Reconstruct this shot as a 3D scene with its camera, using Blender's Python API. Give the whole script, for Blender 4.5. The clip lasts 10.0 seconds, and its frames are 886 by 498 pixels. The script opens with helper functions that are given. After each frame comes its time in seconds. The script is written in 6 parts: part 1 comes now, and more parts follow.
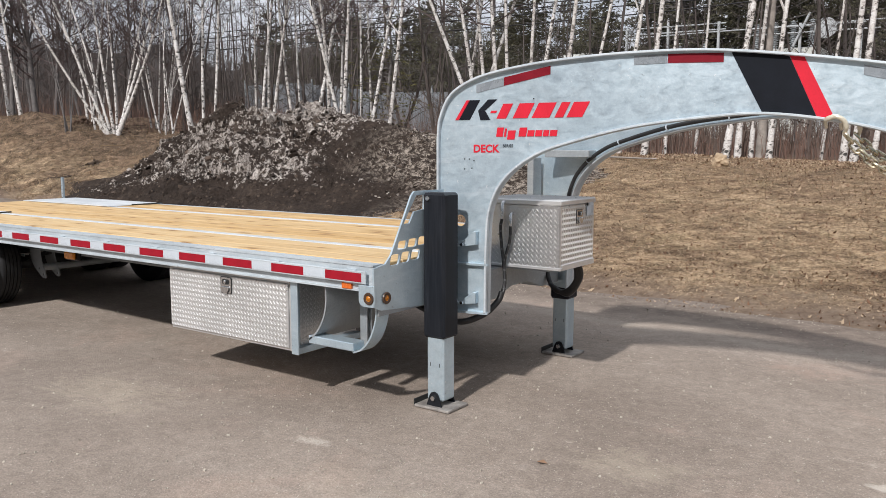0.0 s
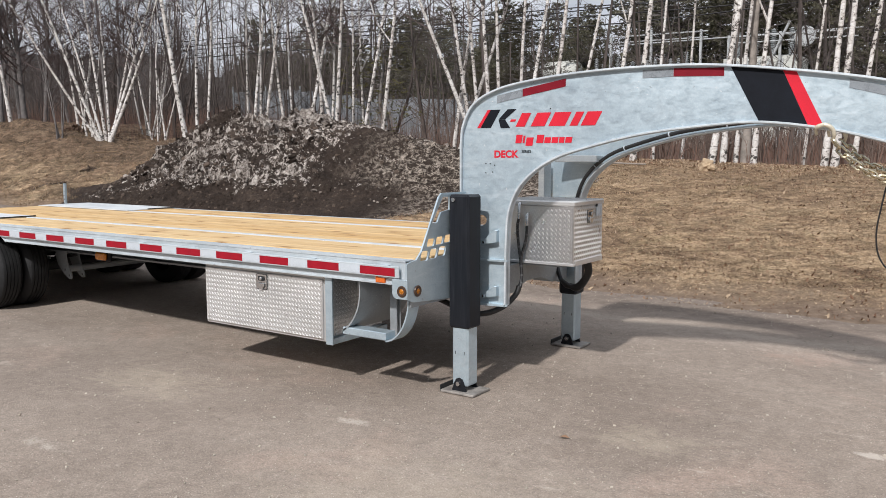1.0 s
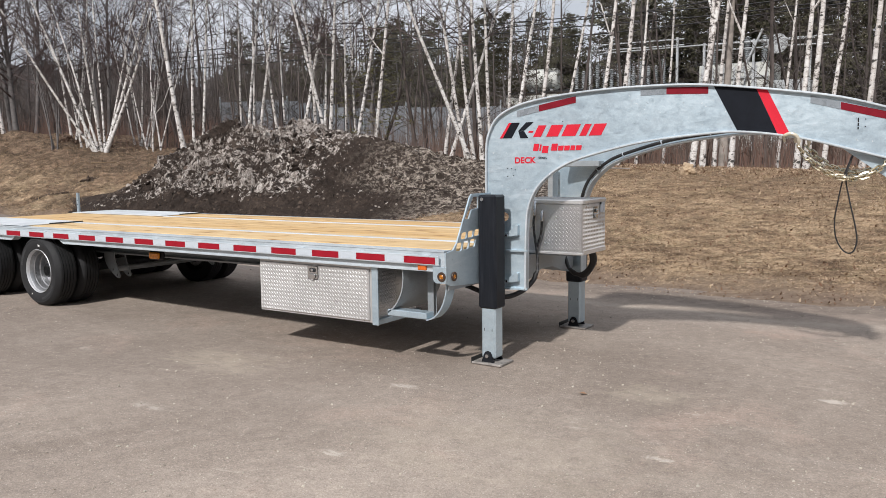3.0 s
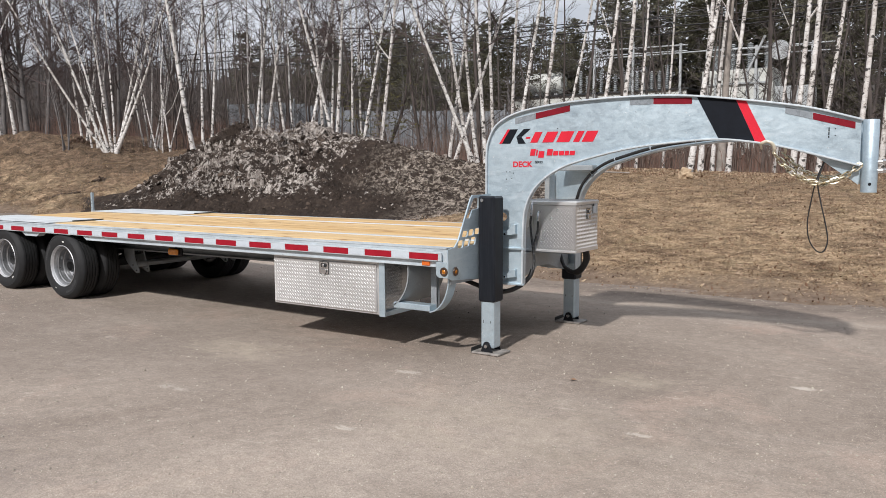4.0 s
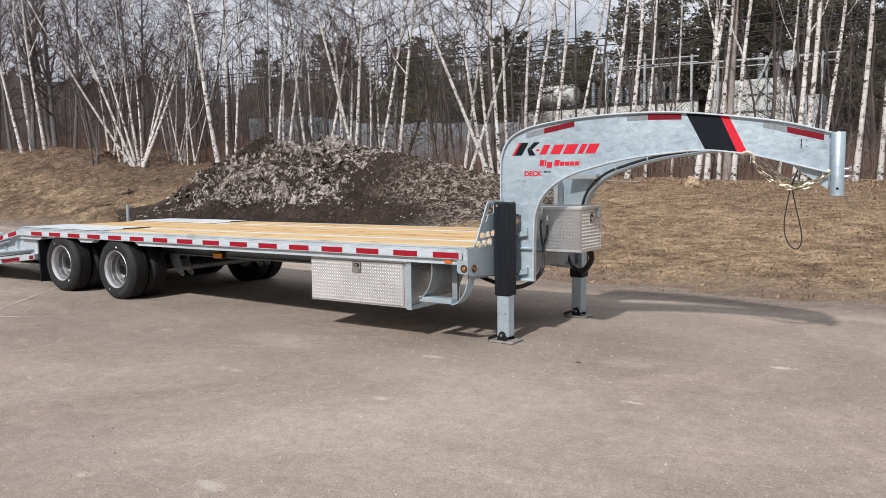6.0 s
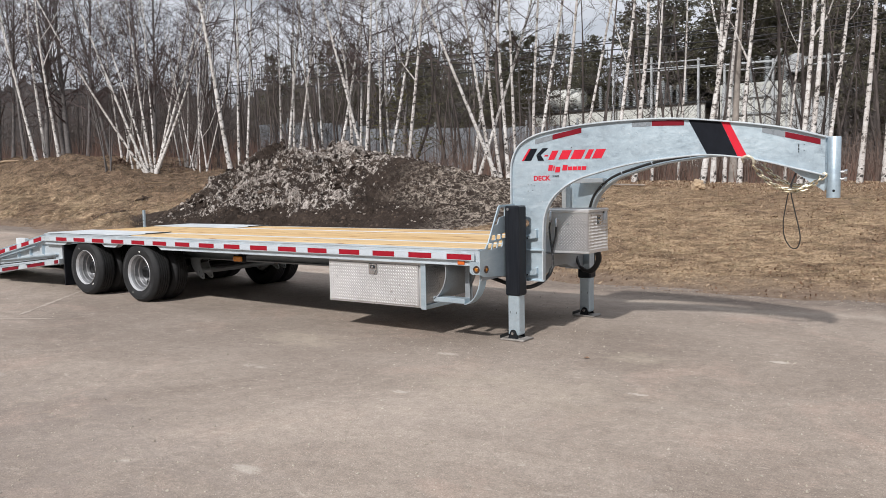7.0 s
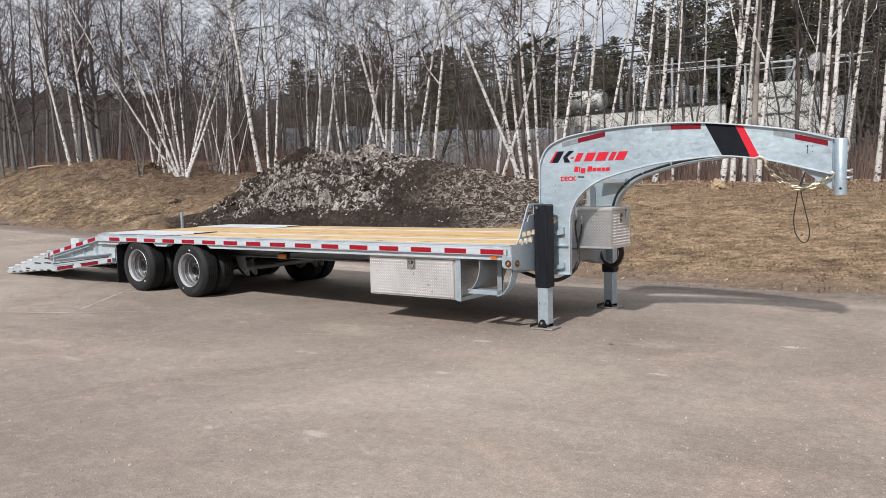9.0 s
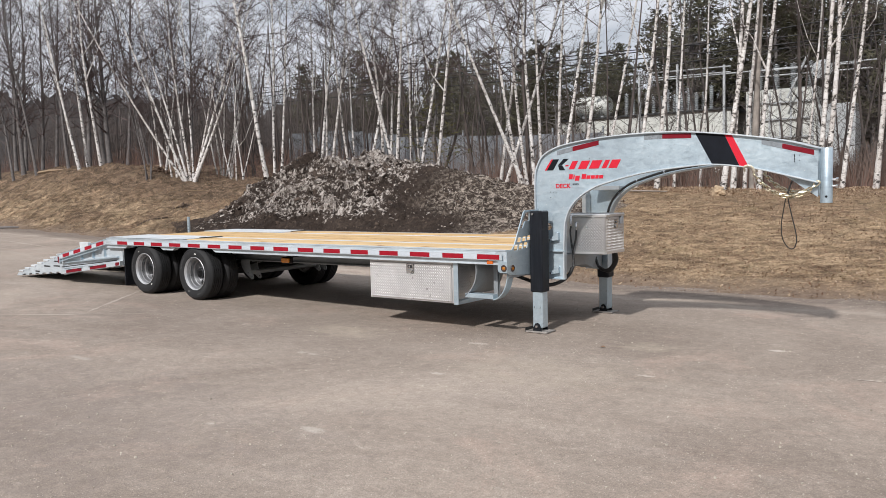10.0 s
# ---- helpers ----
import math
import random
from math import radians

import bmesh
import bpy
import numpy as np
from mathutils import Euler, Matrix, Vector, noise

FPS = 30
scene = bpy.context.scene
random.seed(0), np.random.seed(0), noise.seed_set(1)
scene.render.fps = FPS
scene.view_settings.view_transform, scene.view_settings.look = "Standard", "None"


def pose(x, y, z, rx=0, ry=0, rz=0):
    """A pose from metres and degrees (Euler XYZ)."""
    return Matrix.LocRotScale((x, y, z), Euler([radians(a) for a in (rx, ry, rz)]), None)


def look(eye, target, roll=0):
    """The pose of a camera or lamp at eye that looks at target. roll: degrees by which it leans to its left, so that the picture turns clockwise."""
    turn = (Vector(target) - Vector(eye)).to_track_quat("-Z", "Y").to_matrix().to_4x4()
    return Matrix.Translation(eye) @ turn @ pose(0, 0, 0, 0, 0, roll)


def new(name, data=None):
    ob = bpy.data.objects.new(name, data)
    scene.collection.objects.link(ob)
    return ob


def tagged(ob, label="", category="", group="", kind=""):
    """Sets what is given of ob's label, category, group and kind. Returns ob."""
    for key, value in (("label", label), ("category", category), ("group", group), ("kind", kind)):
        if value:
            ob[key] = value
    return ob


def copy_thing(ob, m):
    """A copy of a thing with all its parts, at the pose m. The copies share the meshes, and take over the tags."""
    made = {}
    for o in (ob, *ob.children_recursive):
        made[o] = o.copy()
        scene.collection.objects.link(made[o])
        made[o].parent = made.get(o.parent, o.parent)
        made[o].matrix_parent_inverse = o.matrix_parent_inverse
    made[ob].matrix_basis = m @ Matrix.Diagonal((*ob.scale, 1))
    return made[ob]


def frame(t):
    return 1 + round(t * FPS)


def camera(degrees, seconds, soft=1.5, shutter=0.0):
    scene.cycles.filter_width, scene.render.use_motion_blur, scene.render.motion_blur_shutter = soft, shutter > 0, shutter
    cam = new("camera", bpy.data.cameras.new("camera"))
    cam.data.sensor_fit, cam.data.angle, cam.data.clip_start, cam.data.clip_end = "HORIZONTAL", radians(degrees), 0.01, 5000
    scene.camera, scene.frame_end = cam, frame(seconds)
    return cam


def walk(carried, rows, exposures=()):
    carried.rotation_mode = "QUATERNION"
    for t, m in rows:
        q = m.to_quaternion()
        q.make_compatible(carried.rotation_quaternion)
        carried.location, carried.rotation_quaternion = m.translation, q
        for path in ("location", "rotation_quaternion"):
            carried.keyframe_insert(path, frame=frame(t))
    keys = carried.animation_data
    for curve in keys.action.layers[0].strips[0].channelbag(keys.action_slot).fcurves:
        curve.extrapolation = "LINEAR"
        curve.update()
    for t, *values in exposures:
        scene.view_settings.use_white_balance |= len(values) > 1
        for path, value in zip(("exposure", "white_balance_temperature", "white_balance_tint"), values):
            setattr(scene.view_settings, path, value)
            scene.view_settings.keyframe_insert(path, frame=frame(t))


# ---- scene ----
# camera and its walk
cam = camera(58.0, 10.0, soft=0.6)
PATH = [
    (0, (2.967, -3.322, 1.542), (1.804, -1.713, 1.301), 0.0),
    (0.5, (2.957, -3.596, 1.542), (1.809, -1.975, 1.307), -0.0),
    (1, (3.001, -3.819, 1.537), (1.871, -2.185, 1.311), -0.1),
    (1.5, (3.067, -4.077, 1.533), (1.955, -2.429, 1.314), -0.3),
    (2, (3.082, -4.321, 1.531), (1.985, -2.663, 1.317), -0.6),
    (2.5, (3.105, -4.576, 1.533), (2.016, -2.912, 1.322), -0.8),
    (4, (3.469, -5.165, 1.536), (2.37, -3.506, 1.334), -0.3),
    (4.5, (3.544, -5.386, 1.544), (2.438, -3.73, 1.349), -0.2),
    (5, (3.675, -5.554, 1.526), (2.562, -3.902, 1.34), -0.3),
    (5.5, (3.812, -5.73, 1.518), (2.69, -4.084, 1.338), -0.5),
    (7, (4.043, -6.194, 1.528), (2.895, -4.564, 1.365), -1.1),
    (7.5, (4.156, -6.327, 1.518), (2.999, -4.704, 1.355), -1.2),
    (8, (4.228, -6.464, 1.525), (3.06, -4.849, 1.361), -1.3),
    (8.5, (4.25, -6.625, 1.523), (3.072, -5.017, 1.362), -1.5),
    (9, (4.289, -6.789, 1.525), (3.1, -5.189, 1.367), -1.5),
    (9.5, (4.374, -6.871, 1.532), (3.176, -5.276, 1.38), -1.4),
    (10, (4.504, -6.917, 1.539), (3.301, -5.326, 1.394), -1.3),
]
walk(cam, [(t, look(eye, target, roll)) for t, eye, target, roll in PATH])

# daylight: thin cloud, sun behind the camera's shoulder
SUN = Vector((0.2, -1.2, 1.0)).normalized()
world = bpy.data.worlds.new("sky")
scene.world = world
world.use_nodes = True
wn, wl = world.node_tree.nodes, world.node_tree.links
sky = wn.new("ShaderNodeTexSky")
sky.sky_type, sky.sun_disc = "NISHITA", False
sky.sun_elevation = math.asin(SUN.z)
sky.sun_rotation = math.atan2(SUN.x, SUN.y)
sky.air_density, sky.dust_density = 1.0, 2.5
cloud_at = wn.new("ShaderNodeTexCoord")
cloud_map = wn.new("ShaderNodeMapping")
cloud_map.inputs["Scale"].default_value = (1.6, 1.6, 5.0)
cloud = wn.new("ShaderNodeTexNoise")
cloud.inputs["Scale"].default_value, cloud.inputs["Detail"].default_value = 1.7, 7.0
cloud_ramp = wn.new("ShaderNodeValToRGB")
cloud_ramp.color_ramp.elements[0].position, cloud_ramp.color_ramp.elements[1].position = 0.22, 0.50
cloud_mix = wn.new("ShaderNodeMixRGB")
cloud_mix.inputs["Color2"].default_value = (12.3, 12.8, 14.0, 1)
wl.new(cloud_at.outputs["Generated"], cloud_map.inputs["Vector"])
wl.new(cloud_map.outputs["Vector"], cloud.inputs["Vector"])
wl.new(cloud.outputs["Fac"], cloud_ramp.inputs["Fac"])
wl.new(cloud_ramp.outputs["Color"], cloud_mix.inputs["Fac"])
wl.new(sky.outputs["Color"], cloud_mix.inputs["Color1"])
wl.new(cloud_mix.outputs["Color"], wn["Background"].inputs["Color"])
wn["Background"].inputs["Strength"].default_value = 0.062
sun_data = bpy.data.lights.new("sun", "SUN")
sun_data.energy, sun_data.angle, sun_data.color = 4.0, radians(2.4), (1.0, 0.965, 0.94)
sun = new("sun", sun_data)
sun.matrix_world = look(SUN * 60, (0, 0, 0))
scene.view_settings.exposure = -0.07

# ---- building helpers ----
class Mesh:
    """Collects plain geometry for one object."""

    def __init__(self):
        self.v, self.f, self.m = [], [], []

    def add(self, verts, faces, slot=0):
        n = len(self.v)
        self.v.extend(verts)
        self.f.extend([tuple(i + n for i in f) for f in faces])
        self.m.extend([slot] * len(faces))

    def box(self, x0, x1, y0, y1, z0, z1, slot=0):
        v = [(x, y, z) for z in (z0, z1) for y in (y0, y1) for x in (x0, x1)]
        self.add(v, [(0, 2, 3, 1), (4, 5, 7, 6), (0, 1, 5, 4), (2, 6, 7, 3), (0, 4, 6, 2), (1, 3, 7, 5)], slot)

    def tube(self, pts, radii, sides=8, slot=0, caps=True, start=0.0):
        pts = [Vector(p) for p in pts]
        if not hasattr(radii, "__len__"):
            radii = [radii] * len(pts)
        verts, faces = [], []
        side = None
        for i, p in enumerate(pts):
            d = (pts[min(i + 1, len(pts) - 1)] - pts[max(i - 1, 0)]).normalized()
            if side is None:
                side = d.orthogonal().normalized()
            side = (side - d * side.dot(d))
            side = side.normalized() if side.length > 1e-6 else d.orthogonal().normalized()
            up = d.cross(side)
            for k in range(sides):
                a = start + 2 * math.pi * k / sides
                verts.append(tuple(p + (side * math.cos(a) + up * math.sin(a)) * radii[i]))
        for i in range(len(pts) - 1):
            for k in range(sides):
                a, b = i * sides + k, i * sides + (k + 1) % sides
                faces.append((a, b, b + sides, a + sides))
        if caps:
            faces.append(tuple(range(sides - 1, -1, -1)))
            faces.append(tuple((len(pts) - 1) * sides + k for k in range(sides)))
        self.add(verts, faces, slot)

    def lathe(self, profile, centre, axis="y", sides=40, slot=0):
        """profile: (radius, along) pairs, turned round the axis through centre."""
        verts, faces = [], []
        c = Vector(centre)
        for r, h in profile:
            for k in range(sides):
                a = 2 * math.pi * k / sides
                p = {"y": (r * math.cos(a), h, r * math.sin(a)), "z": (r * math.cos(a), r * math.sin(a), h), "x": (h, r * math.cos(a), r * math.sin(a))}[axis]
                verts.append(tuple(c + Vector(p)))
        for i in range(len(profile) - 1):
            for k in range(sides):
                a, b = i * sides + k, i * sides + (k + 1) % sides
                faces.append((a, b, b + sides, a + sides))
        self.add(verts, faces, slot)

    def prism(self, outline, place, depth, slot=0):
        """A flat outline of (u, v), given depth; place(u, v, w) puts it into the world."""
        n = len(outline)
        verts = [tuple(place(u, v, 0)) for u, v in outline] + [tuple(place(u, v, depth)) for u, v in outline]
        faces = [tuple(range(n)), tuple(range(2 * n - 1, n - 1, -1))]
        faces += [(i, i + n, (i + 1) % n + n, (i + 1) % n) for i in range(n)]
        self.add(verts, faces, slot)

    def data(self, name, mats, bevel=0.0, smooth=0.0, segments=1):
        me = bpy.data.meshes.new(name)
        me.from_pydata(self.v, [], self.f)
        for mat in mats if isinstance(mats, (list, tuple)) else [mats]:
            me.materials.append(mat)
        if any(self.m):
            me.polygons.foreach_set("material_index", self.m)
        bm = bmesh.new()
        bm.from_mesh(me)
        if len(self.f) < 20000:
            bmesh.ops.recalc_face_normals(bm, faces=bm.faces)
        if bevel:
            edges = [e for e in bm.edges if e.is_manifold and e.calc_face_angle(0) > 0.6]
            bmesh.ops.bevel(bm, geom=edges, offset=bevel, segments=segments, affect="EDGES", clamp_overlap=True)
        bm.to_mesh(me)
        bm.free()
        if smooth:
            me.polygons.foreach_set("use_smooth", [True] * len(me.polygons))
            me.set_sharp_from_angle(angle=radians(smooth))
        me.update()
        return me


def part(name, mesh, mats, parent=None, label="", bevel=0.0, smooth=0.0, kind=""):
    """Links a Mesh as one object under a thing or a part."""
    ob = new(name, mesh.data(name, mats, bevel, smooth))
    ob.parent = parent
    return tagged(ob, label=label, kind=kind)


def thing(name, label, category, group="", kind=""):
    return tagged(new(name), label=label, category=category, group=group, kind=kind)


def holed_plate(outer, holes, place, depth):
    """A plate of (u, v) outline with holes cut right through."""
    bm = bmesh.new()
    rings = [outer] + list(holes)
    edges = []
    for ring in rings:
        vs = [bm.verts.new((u, v, 0)) for u, v in ring]
        edges += [bm.edges.new((vs[i], vs[(i + 1) % len(vs)])) for i in range(len(vs))]
    bmesh.ops.triangle_fill(bm, use_beauty=True, use_dissolve=False, edges=edges)
    flat = [(v.co.x, v.co.y) for v in bm.verts]
    bm.verts.index_update()
    tris = [tuple(v.index for v in f.verts) for f in bm.faces]
    bm.free()
    n = len(flat)
    out = Mesh()
    verts = [tuple(place(u, v, 0)) for u, v in flat] + [tuple(place(u, v, depth)) for u, v in flat]
    faces = tris + [tuple(i + n for i in reversed(t)) for t in tris]
    at = 0
    for ring in rings:
        k = len(ring)
        faces += [(at + i, at + (i + 1) % k, at + (i + 1) % k + n, at + i + n) for i in range(k)]
        at += k
    out.add(verts, faces)
    return out


def spline(points, steps=8):
    """A smooth line through the points (any dimension)."""
    p = [np.array(q, float) for q in points]
    p = [2 * p[0] - p[1]] + p + [2 * p[-1] - p[-2]]
    out = []
    for i in range(1, len(p) - 2):
        for s in range(steps):
            t = s / steps
            out.append(tuple(0.5 * (2 * p[i] + (p[i + 1] - p[i - 1]) * t + (2 * p[i - 1] - 5 * p[i] + 4 * p[i + 1] - p[i + 2]) * t * t + (3 * p[i] - p[i - 1] - 3 * p[i + 1] + p[i + 2]) * t ** 3)))
    out.append(tuple(p[-2]))
    return out


def smoothstep(a, b, x):
    t = min(1.0, max(0.0, (x - a) / (b - a)))
    return t * t * (3 - 2 * t)


# ---- materials ----
class Look:
    """A node material under construction."""

    def __init__(self, name, rough=0.6, metal=0.0, spec=0.5):
        self.mat = bpy.data.materials.new(name)
        self.mat.use_nodes = True
        self.n, self.l = self.mat.node_tree.nodes, self.mat.node_tree.links
        self.b = self.n["Principled BSDF"]
        self.b.inputs["Roughness"].default_value = rough
        self.b.inputs["Metallic"].default_value = metal
        self.b.inputs["Specular IOR Level"].default_value = spec
        self.at = self.n.new("ShaderNodeTexCoord").outputs["Object"]

    def scaled(self, x, y, z):
        m = self.n.new("ShaderNodeMapping")
        m.inputs["Scale"].default_value = (x, y, z)
        self.l.new(self.at, m.inputs["Vector"])
        return m.outputs["Vector"]

    def noise(self, scale, detail=4.0, rough=0.55, at=None, warp=0.0):
        t = self.n.new("ShaderNodeTexNoise")
        t.inputs["Scale"].default_value, t.inputs["Detail"].default_value = scale, detail
        t.inputs["Roughness"].default_value, t.inputs["Distortion"].default_value = rough, warp
        self.l.new(at or self.at, t.inputs["Vector"])
        return t.outputs["Fac"]

    def cells(self, scale, at=None, feature="F1", out="Color"):
        t = self.n.new("ShaderNodeTexVoronoi")
        t.feature = feature
        t.inputs["Scale"].default_value = scale
        self.l.new(at or self.at, t.inputs["Vector"])
        if out == "Color":
            return self.ramp(t.outputs["Color"], (0.15, 0.1), (0.85, 0.9))
        return t.outputs[out]

    def ramp(self, fac, *stops):
        r = self.n.new("ShaderNodeValToRGB")
        e = r.color_ramp.elements
        while len(e) < len(stops):
            e.new(0.5)
        for el, (pos, col) in zip(e, stops):
            el.position = pos
            el.color = (*col, 1) if hasattr(col, "__len__") else (col, col, col, 1)
        self.l.new(fac, r.inputs["Fac"])
        return r.outputs["Color"]

    def mix(self, fac, a, b, how="MIX"):
        m = self.n.new("ShaderNodeMixRGB")
        m.blend_type = how
        for key, val in (("Fac", fac), ("Color1", a), ("Color2", b)):
            if isinstance(val, (int, float)):
                m.inputs[key].default_value = val if key == "Fac" else (val, val, val, 1)
            elif isinstance(val, tuple):
                m.inputs[key].default_value = (*val, 1)
            else:
                self.l.new(val, m.inputs[key])
        return m.outputs["Color"]

    def maths(self, how, a, b=0.0, c=0.0):
        m = self.n.new("ShaderNodeMath")
        m.operation = how
        for i, val in enumerate((a, b, c)):
            if isinstance(val, (int, float)):
                m.inputs[i].default_value = val
            else:
                self.l.new(val, m.inputs[i])
        return m.outputs[0]

    def verge_line(self, rough=0.9):
        """How far past the yard's edge a place lies, with a ragged edge, mapped so that 0.5 is the edge and 0.25 a metre short of it."""
        past = self.maths("SUBTRACT", self.xyz(1), 4.75)
        past = self.maths("ADD", past, self.maths("MULTIPLY", self.maths("MINIMUM", self.xyz(0), 0.0), 0.13))
        past = self.maths("ADD", past, self.maths("MULTIPLY", self.maths("SUBTRACT", self.noise(0.9, 6, 0.7), 0.5), rough))
        return self.maths("MULTIPLY_ADD", past, 0.25, 0.5)

    def random(self, island=False):
        if island:
            return self.n.new("ShaderNodeNewGeometry").outputs["Random Per Island"]
        return self.n.new("ShaderNodeObjectInfo").outputs["Random"]

    def xyz(self, axis):
        s = self.n.new("ShaderNodeSeparateXYZ")
        self.l.new(self.at, s.inputs[0])
        return s.outputs[axis]

    def done(self, color, rough=None, bump=None, strength=0.3, distance=0.01):
        if isinstance(color, tuple):
            self.b.inputs["Base Color"].default_value = (*color, 1)
        else:
            self.l.new(color, self.b.inputs["Base Color"])
        if rough is not None:
            self.l.new(rough, self.b.inputs["Roughness"])
        if bump is not None:
            n = self.n.new("ShaderNodeBump")
            n.inputs["Strength"].default_value, n.inputs["Distance"].default_value = strength, distance
            self.l.new(bump, n.inputs["Height"])
            self.l.new(n.outputs["Normal"], self.b.inputs["Normal"])
        return self.mat


def make_asphalt():
    k = Look("asphalt", 0.9, 0, 0.28)
    big = k.noise(0.30, 7, 0.66, warp=0.6)
    streak = k.noise(0.9, 8, 0.75, at=k.scaled(0.30, 1.1, 1), warp=0.5)
    c = k.ramp(big, (0.34, (0.232, 0.189, 0.157)), (0.66, (0.378, 0.318, 0.268)))
    c = k.mix(k.ramp(streak, (0.50, 0.0), (0.70, 0.34)), c, (0.455, 0.392, 0.342))
    c = k.mix(k.ramp(k.noise(0.55, 8, 0.75, at=k.scaled(0.6, 1, 1), warp=0.4), (0.53, 0.0), (0.74, 0.5)), c, (0.200, 0.164, 0.138))
    c = k.mix(k.ramp(k.noise(1.5, 8, 0.8, warp=0.6), (0.57, 0.0), (0.72, 0.36)), c, (0.47, 0.402, 0.350))
    c = k.mix(k.ramp(k.noise(0.8, 6, 0.7, warp=0.8), (0.54, 0.0), (0.66, 0.42)), c, (0.43, 0.325, 0.268))
    # dust, binder and stones from the hand's breadth down to the grain
    grain = k.noise(150, 5, 0.85)
    patchy = k.noise(34, 7, 0.85)
    c = k.mix(0.24, c, k.ramp(k.noise(9, 8, 0.82, warp=0.4), (0.34, 0.15), (0.5, 0.5), (0.66, 0.85)), "OVERLAY")
    c = k.mix(0.2, c, k.ramp(patchy, (0.34, 0.12), (0.5, 0.5), (0.66, 0.9)), "OVERLAY")
    c = k.mix(0.24, c, k.ramp(grain, (0.35, 0.1), (0.5, 0.48), (0.65, 0.92)), "OVERLAY")
    c = k.mix(0.16, c, k.cells(130), "OVERLAY")
    stones = k.cells(85, feature="F1", out="Distance")
    c = k.mix(k.ramp(k.noise(52, 3, 0.6), (0.665, 0.0), (0.71, 0.7)), c, (0.66, 0.60, 0.52))
    c = k.mix(k.ramp(k.noise(105, 2, 0.5), (0.665, 0.0), (0.72, 0.75)), c, (0.72, 0.66, 0.58))
    c = k.mix(k.ramp(k.noise(75, 3, 0.6), (0.66, 0.0), (0.71, 0.55)), c, (0.125, 0.105, 0.09))
    c = k.mix(k.ramp(k.noise(6.5, 6, 0.7, at=k.scaled(0.45, 1, 1), warp=0.5), (0.63, 0.0), (0.70, 0.5)), c, (0.56, 0.49, 0.42))
    c = k.mix(k.ramp(k.noise(15, 4, 0.6), (0.66, 0.0), (0.71, 0.5)), c, (0.54, 0.475, 0.405))
    # a broad ragged darker patch round the trailer's near side
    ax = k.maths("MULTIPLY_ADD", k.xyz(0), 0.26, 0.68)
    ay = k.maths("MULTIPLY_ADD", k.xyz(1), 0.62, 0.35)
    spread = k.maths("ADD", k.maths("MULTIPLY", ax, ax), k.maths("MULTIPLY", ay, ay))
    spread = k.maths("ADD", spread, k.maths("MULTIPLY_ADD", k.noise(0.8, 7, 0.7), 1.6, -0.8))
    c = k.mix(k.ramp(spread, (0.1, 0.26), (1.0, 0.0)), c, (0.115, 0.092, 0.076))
    # sandy patches and pale scrapes
    px, py = k.xyz(0), k.xyz(1)
    rag = k.maths("MULTIPLY_ADD", k.noise(5.0, 8, 0.85, at=k.scaled(0.6, 1, 1), warp=0.9), 7.0, -3.3)
    dull, sand, rust, chalk = (0.215, 0.180, 0.163), (0.47, 0.405, 0.315), (0.45, 0.325, 0.262), (0.66, 0.60, 0.53)
    for cx, cy, rx, ry, most, tint in (
            (-1.6, -4.1, 3.2, 1.7, 0.42, dull), (-1.68, -0.50, 0.70, 0.36, 0.36, sand), (1.50, 0.27, 0.36, 0.26, 0.38, sand), (1.15, -1.05, 1.3, 0.8, 0.2, sand), (1.98, 2.68, 0.45, 0.35, 0.35, rust),
            (2.56, 0.73, 0.11, 0.05, 0.6, chalk), (1.92, -0.82, 0.11, 0.04, 0.6, chalk), (0.43, -1.62, 0.10, 0.05, 0.55, chalk), (-1.15, -1.60, 0.20, 0.08, 0.4, chalk),
            (0.01, -0.38, 0.14, 0.06, 0.45, chalk), (0.70, -3.35, 0.12, 0.06, 0.4, chalk), (-2.87, -2.99, 0.20, 0.06, 0.28, chalk), (0.01, -3.63, 0.06, 0.04, 0.5, chalk), (2.28, -3.56, 0.07, 0.04, 0.55, chalk)):
        u, v = k.maths("MULTIPLY_ADD", px, 1 / rx, -cx / rx), k.maths("MULTIPLY_ADD", py, 1 / ry, -cy / ry)
        away = k.maths("ADD", k.maths("MULTIPLY_ADD", u, u, rag), k.maths("MULTIPLY", v, v))
        c = k.mix(k.ramp(away, (0.0, most), (1.0, 0.0)), c, tint)
    edge = k.verge_line(1.0)
    c = k.mix(k.ramp(edge, (0.10, 0.0), (0.15, 0.3), (0.20, 0.0)), c, (0.50, 0.44, 0.37))
    c = k.mix(k.ramp(edge, (0.17, 0.0), (0.33, 0.8)), c, k.ramp(k.noise(5, 7, 0.75), (0.35, (0.10, 0.078, 0.064)), (0.65, (0.24, 0.195, 0.16))))
    return k.done(c, bump=k.mix(0.5, stones, patchy), strength=0.55, distance=0.008)


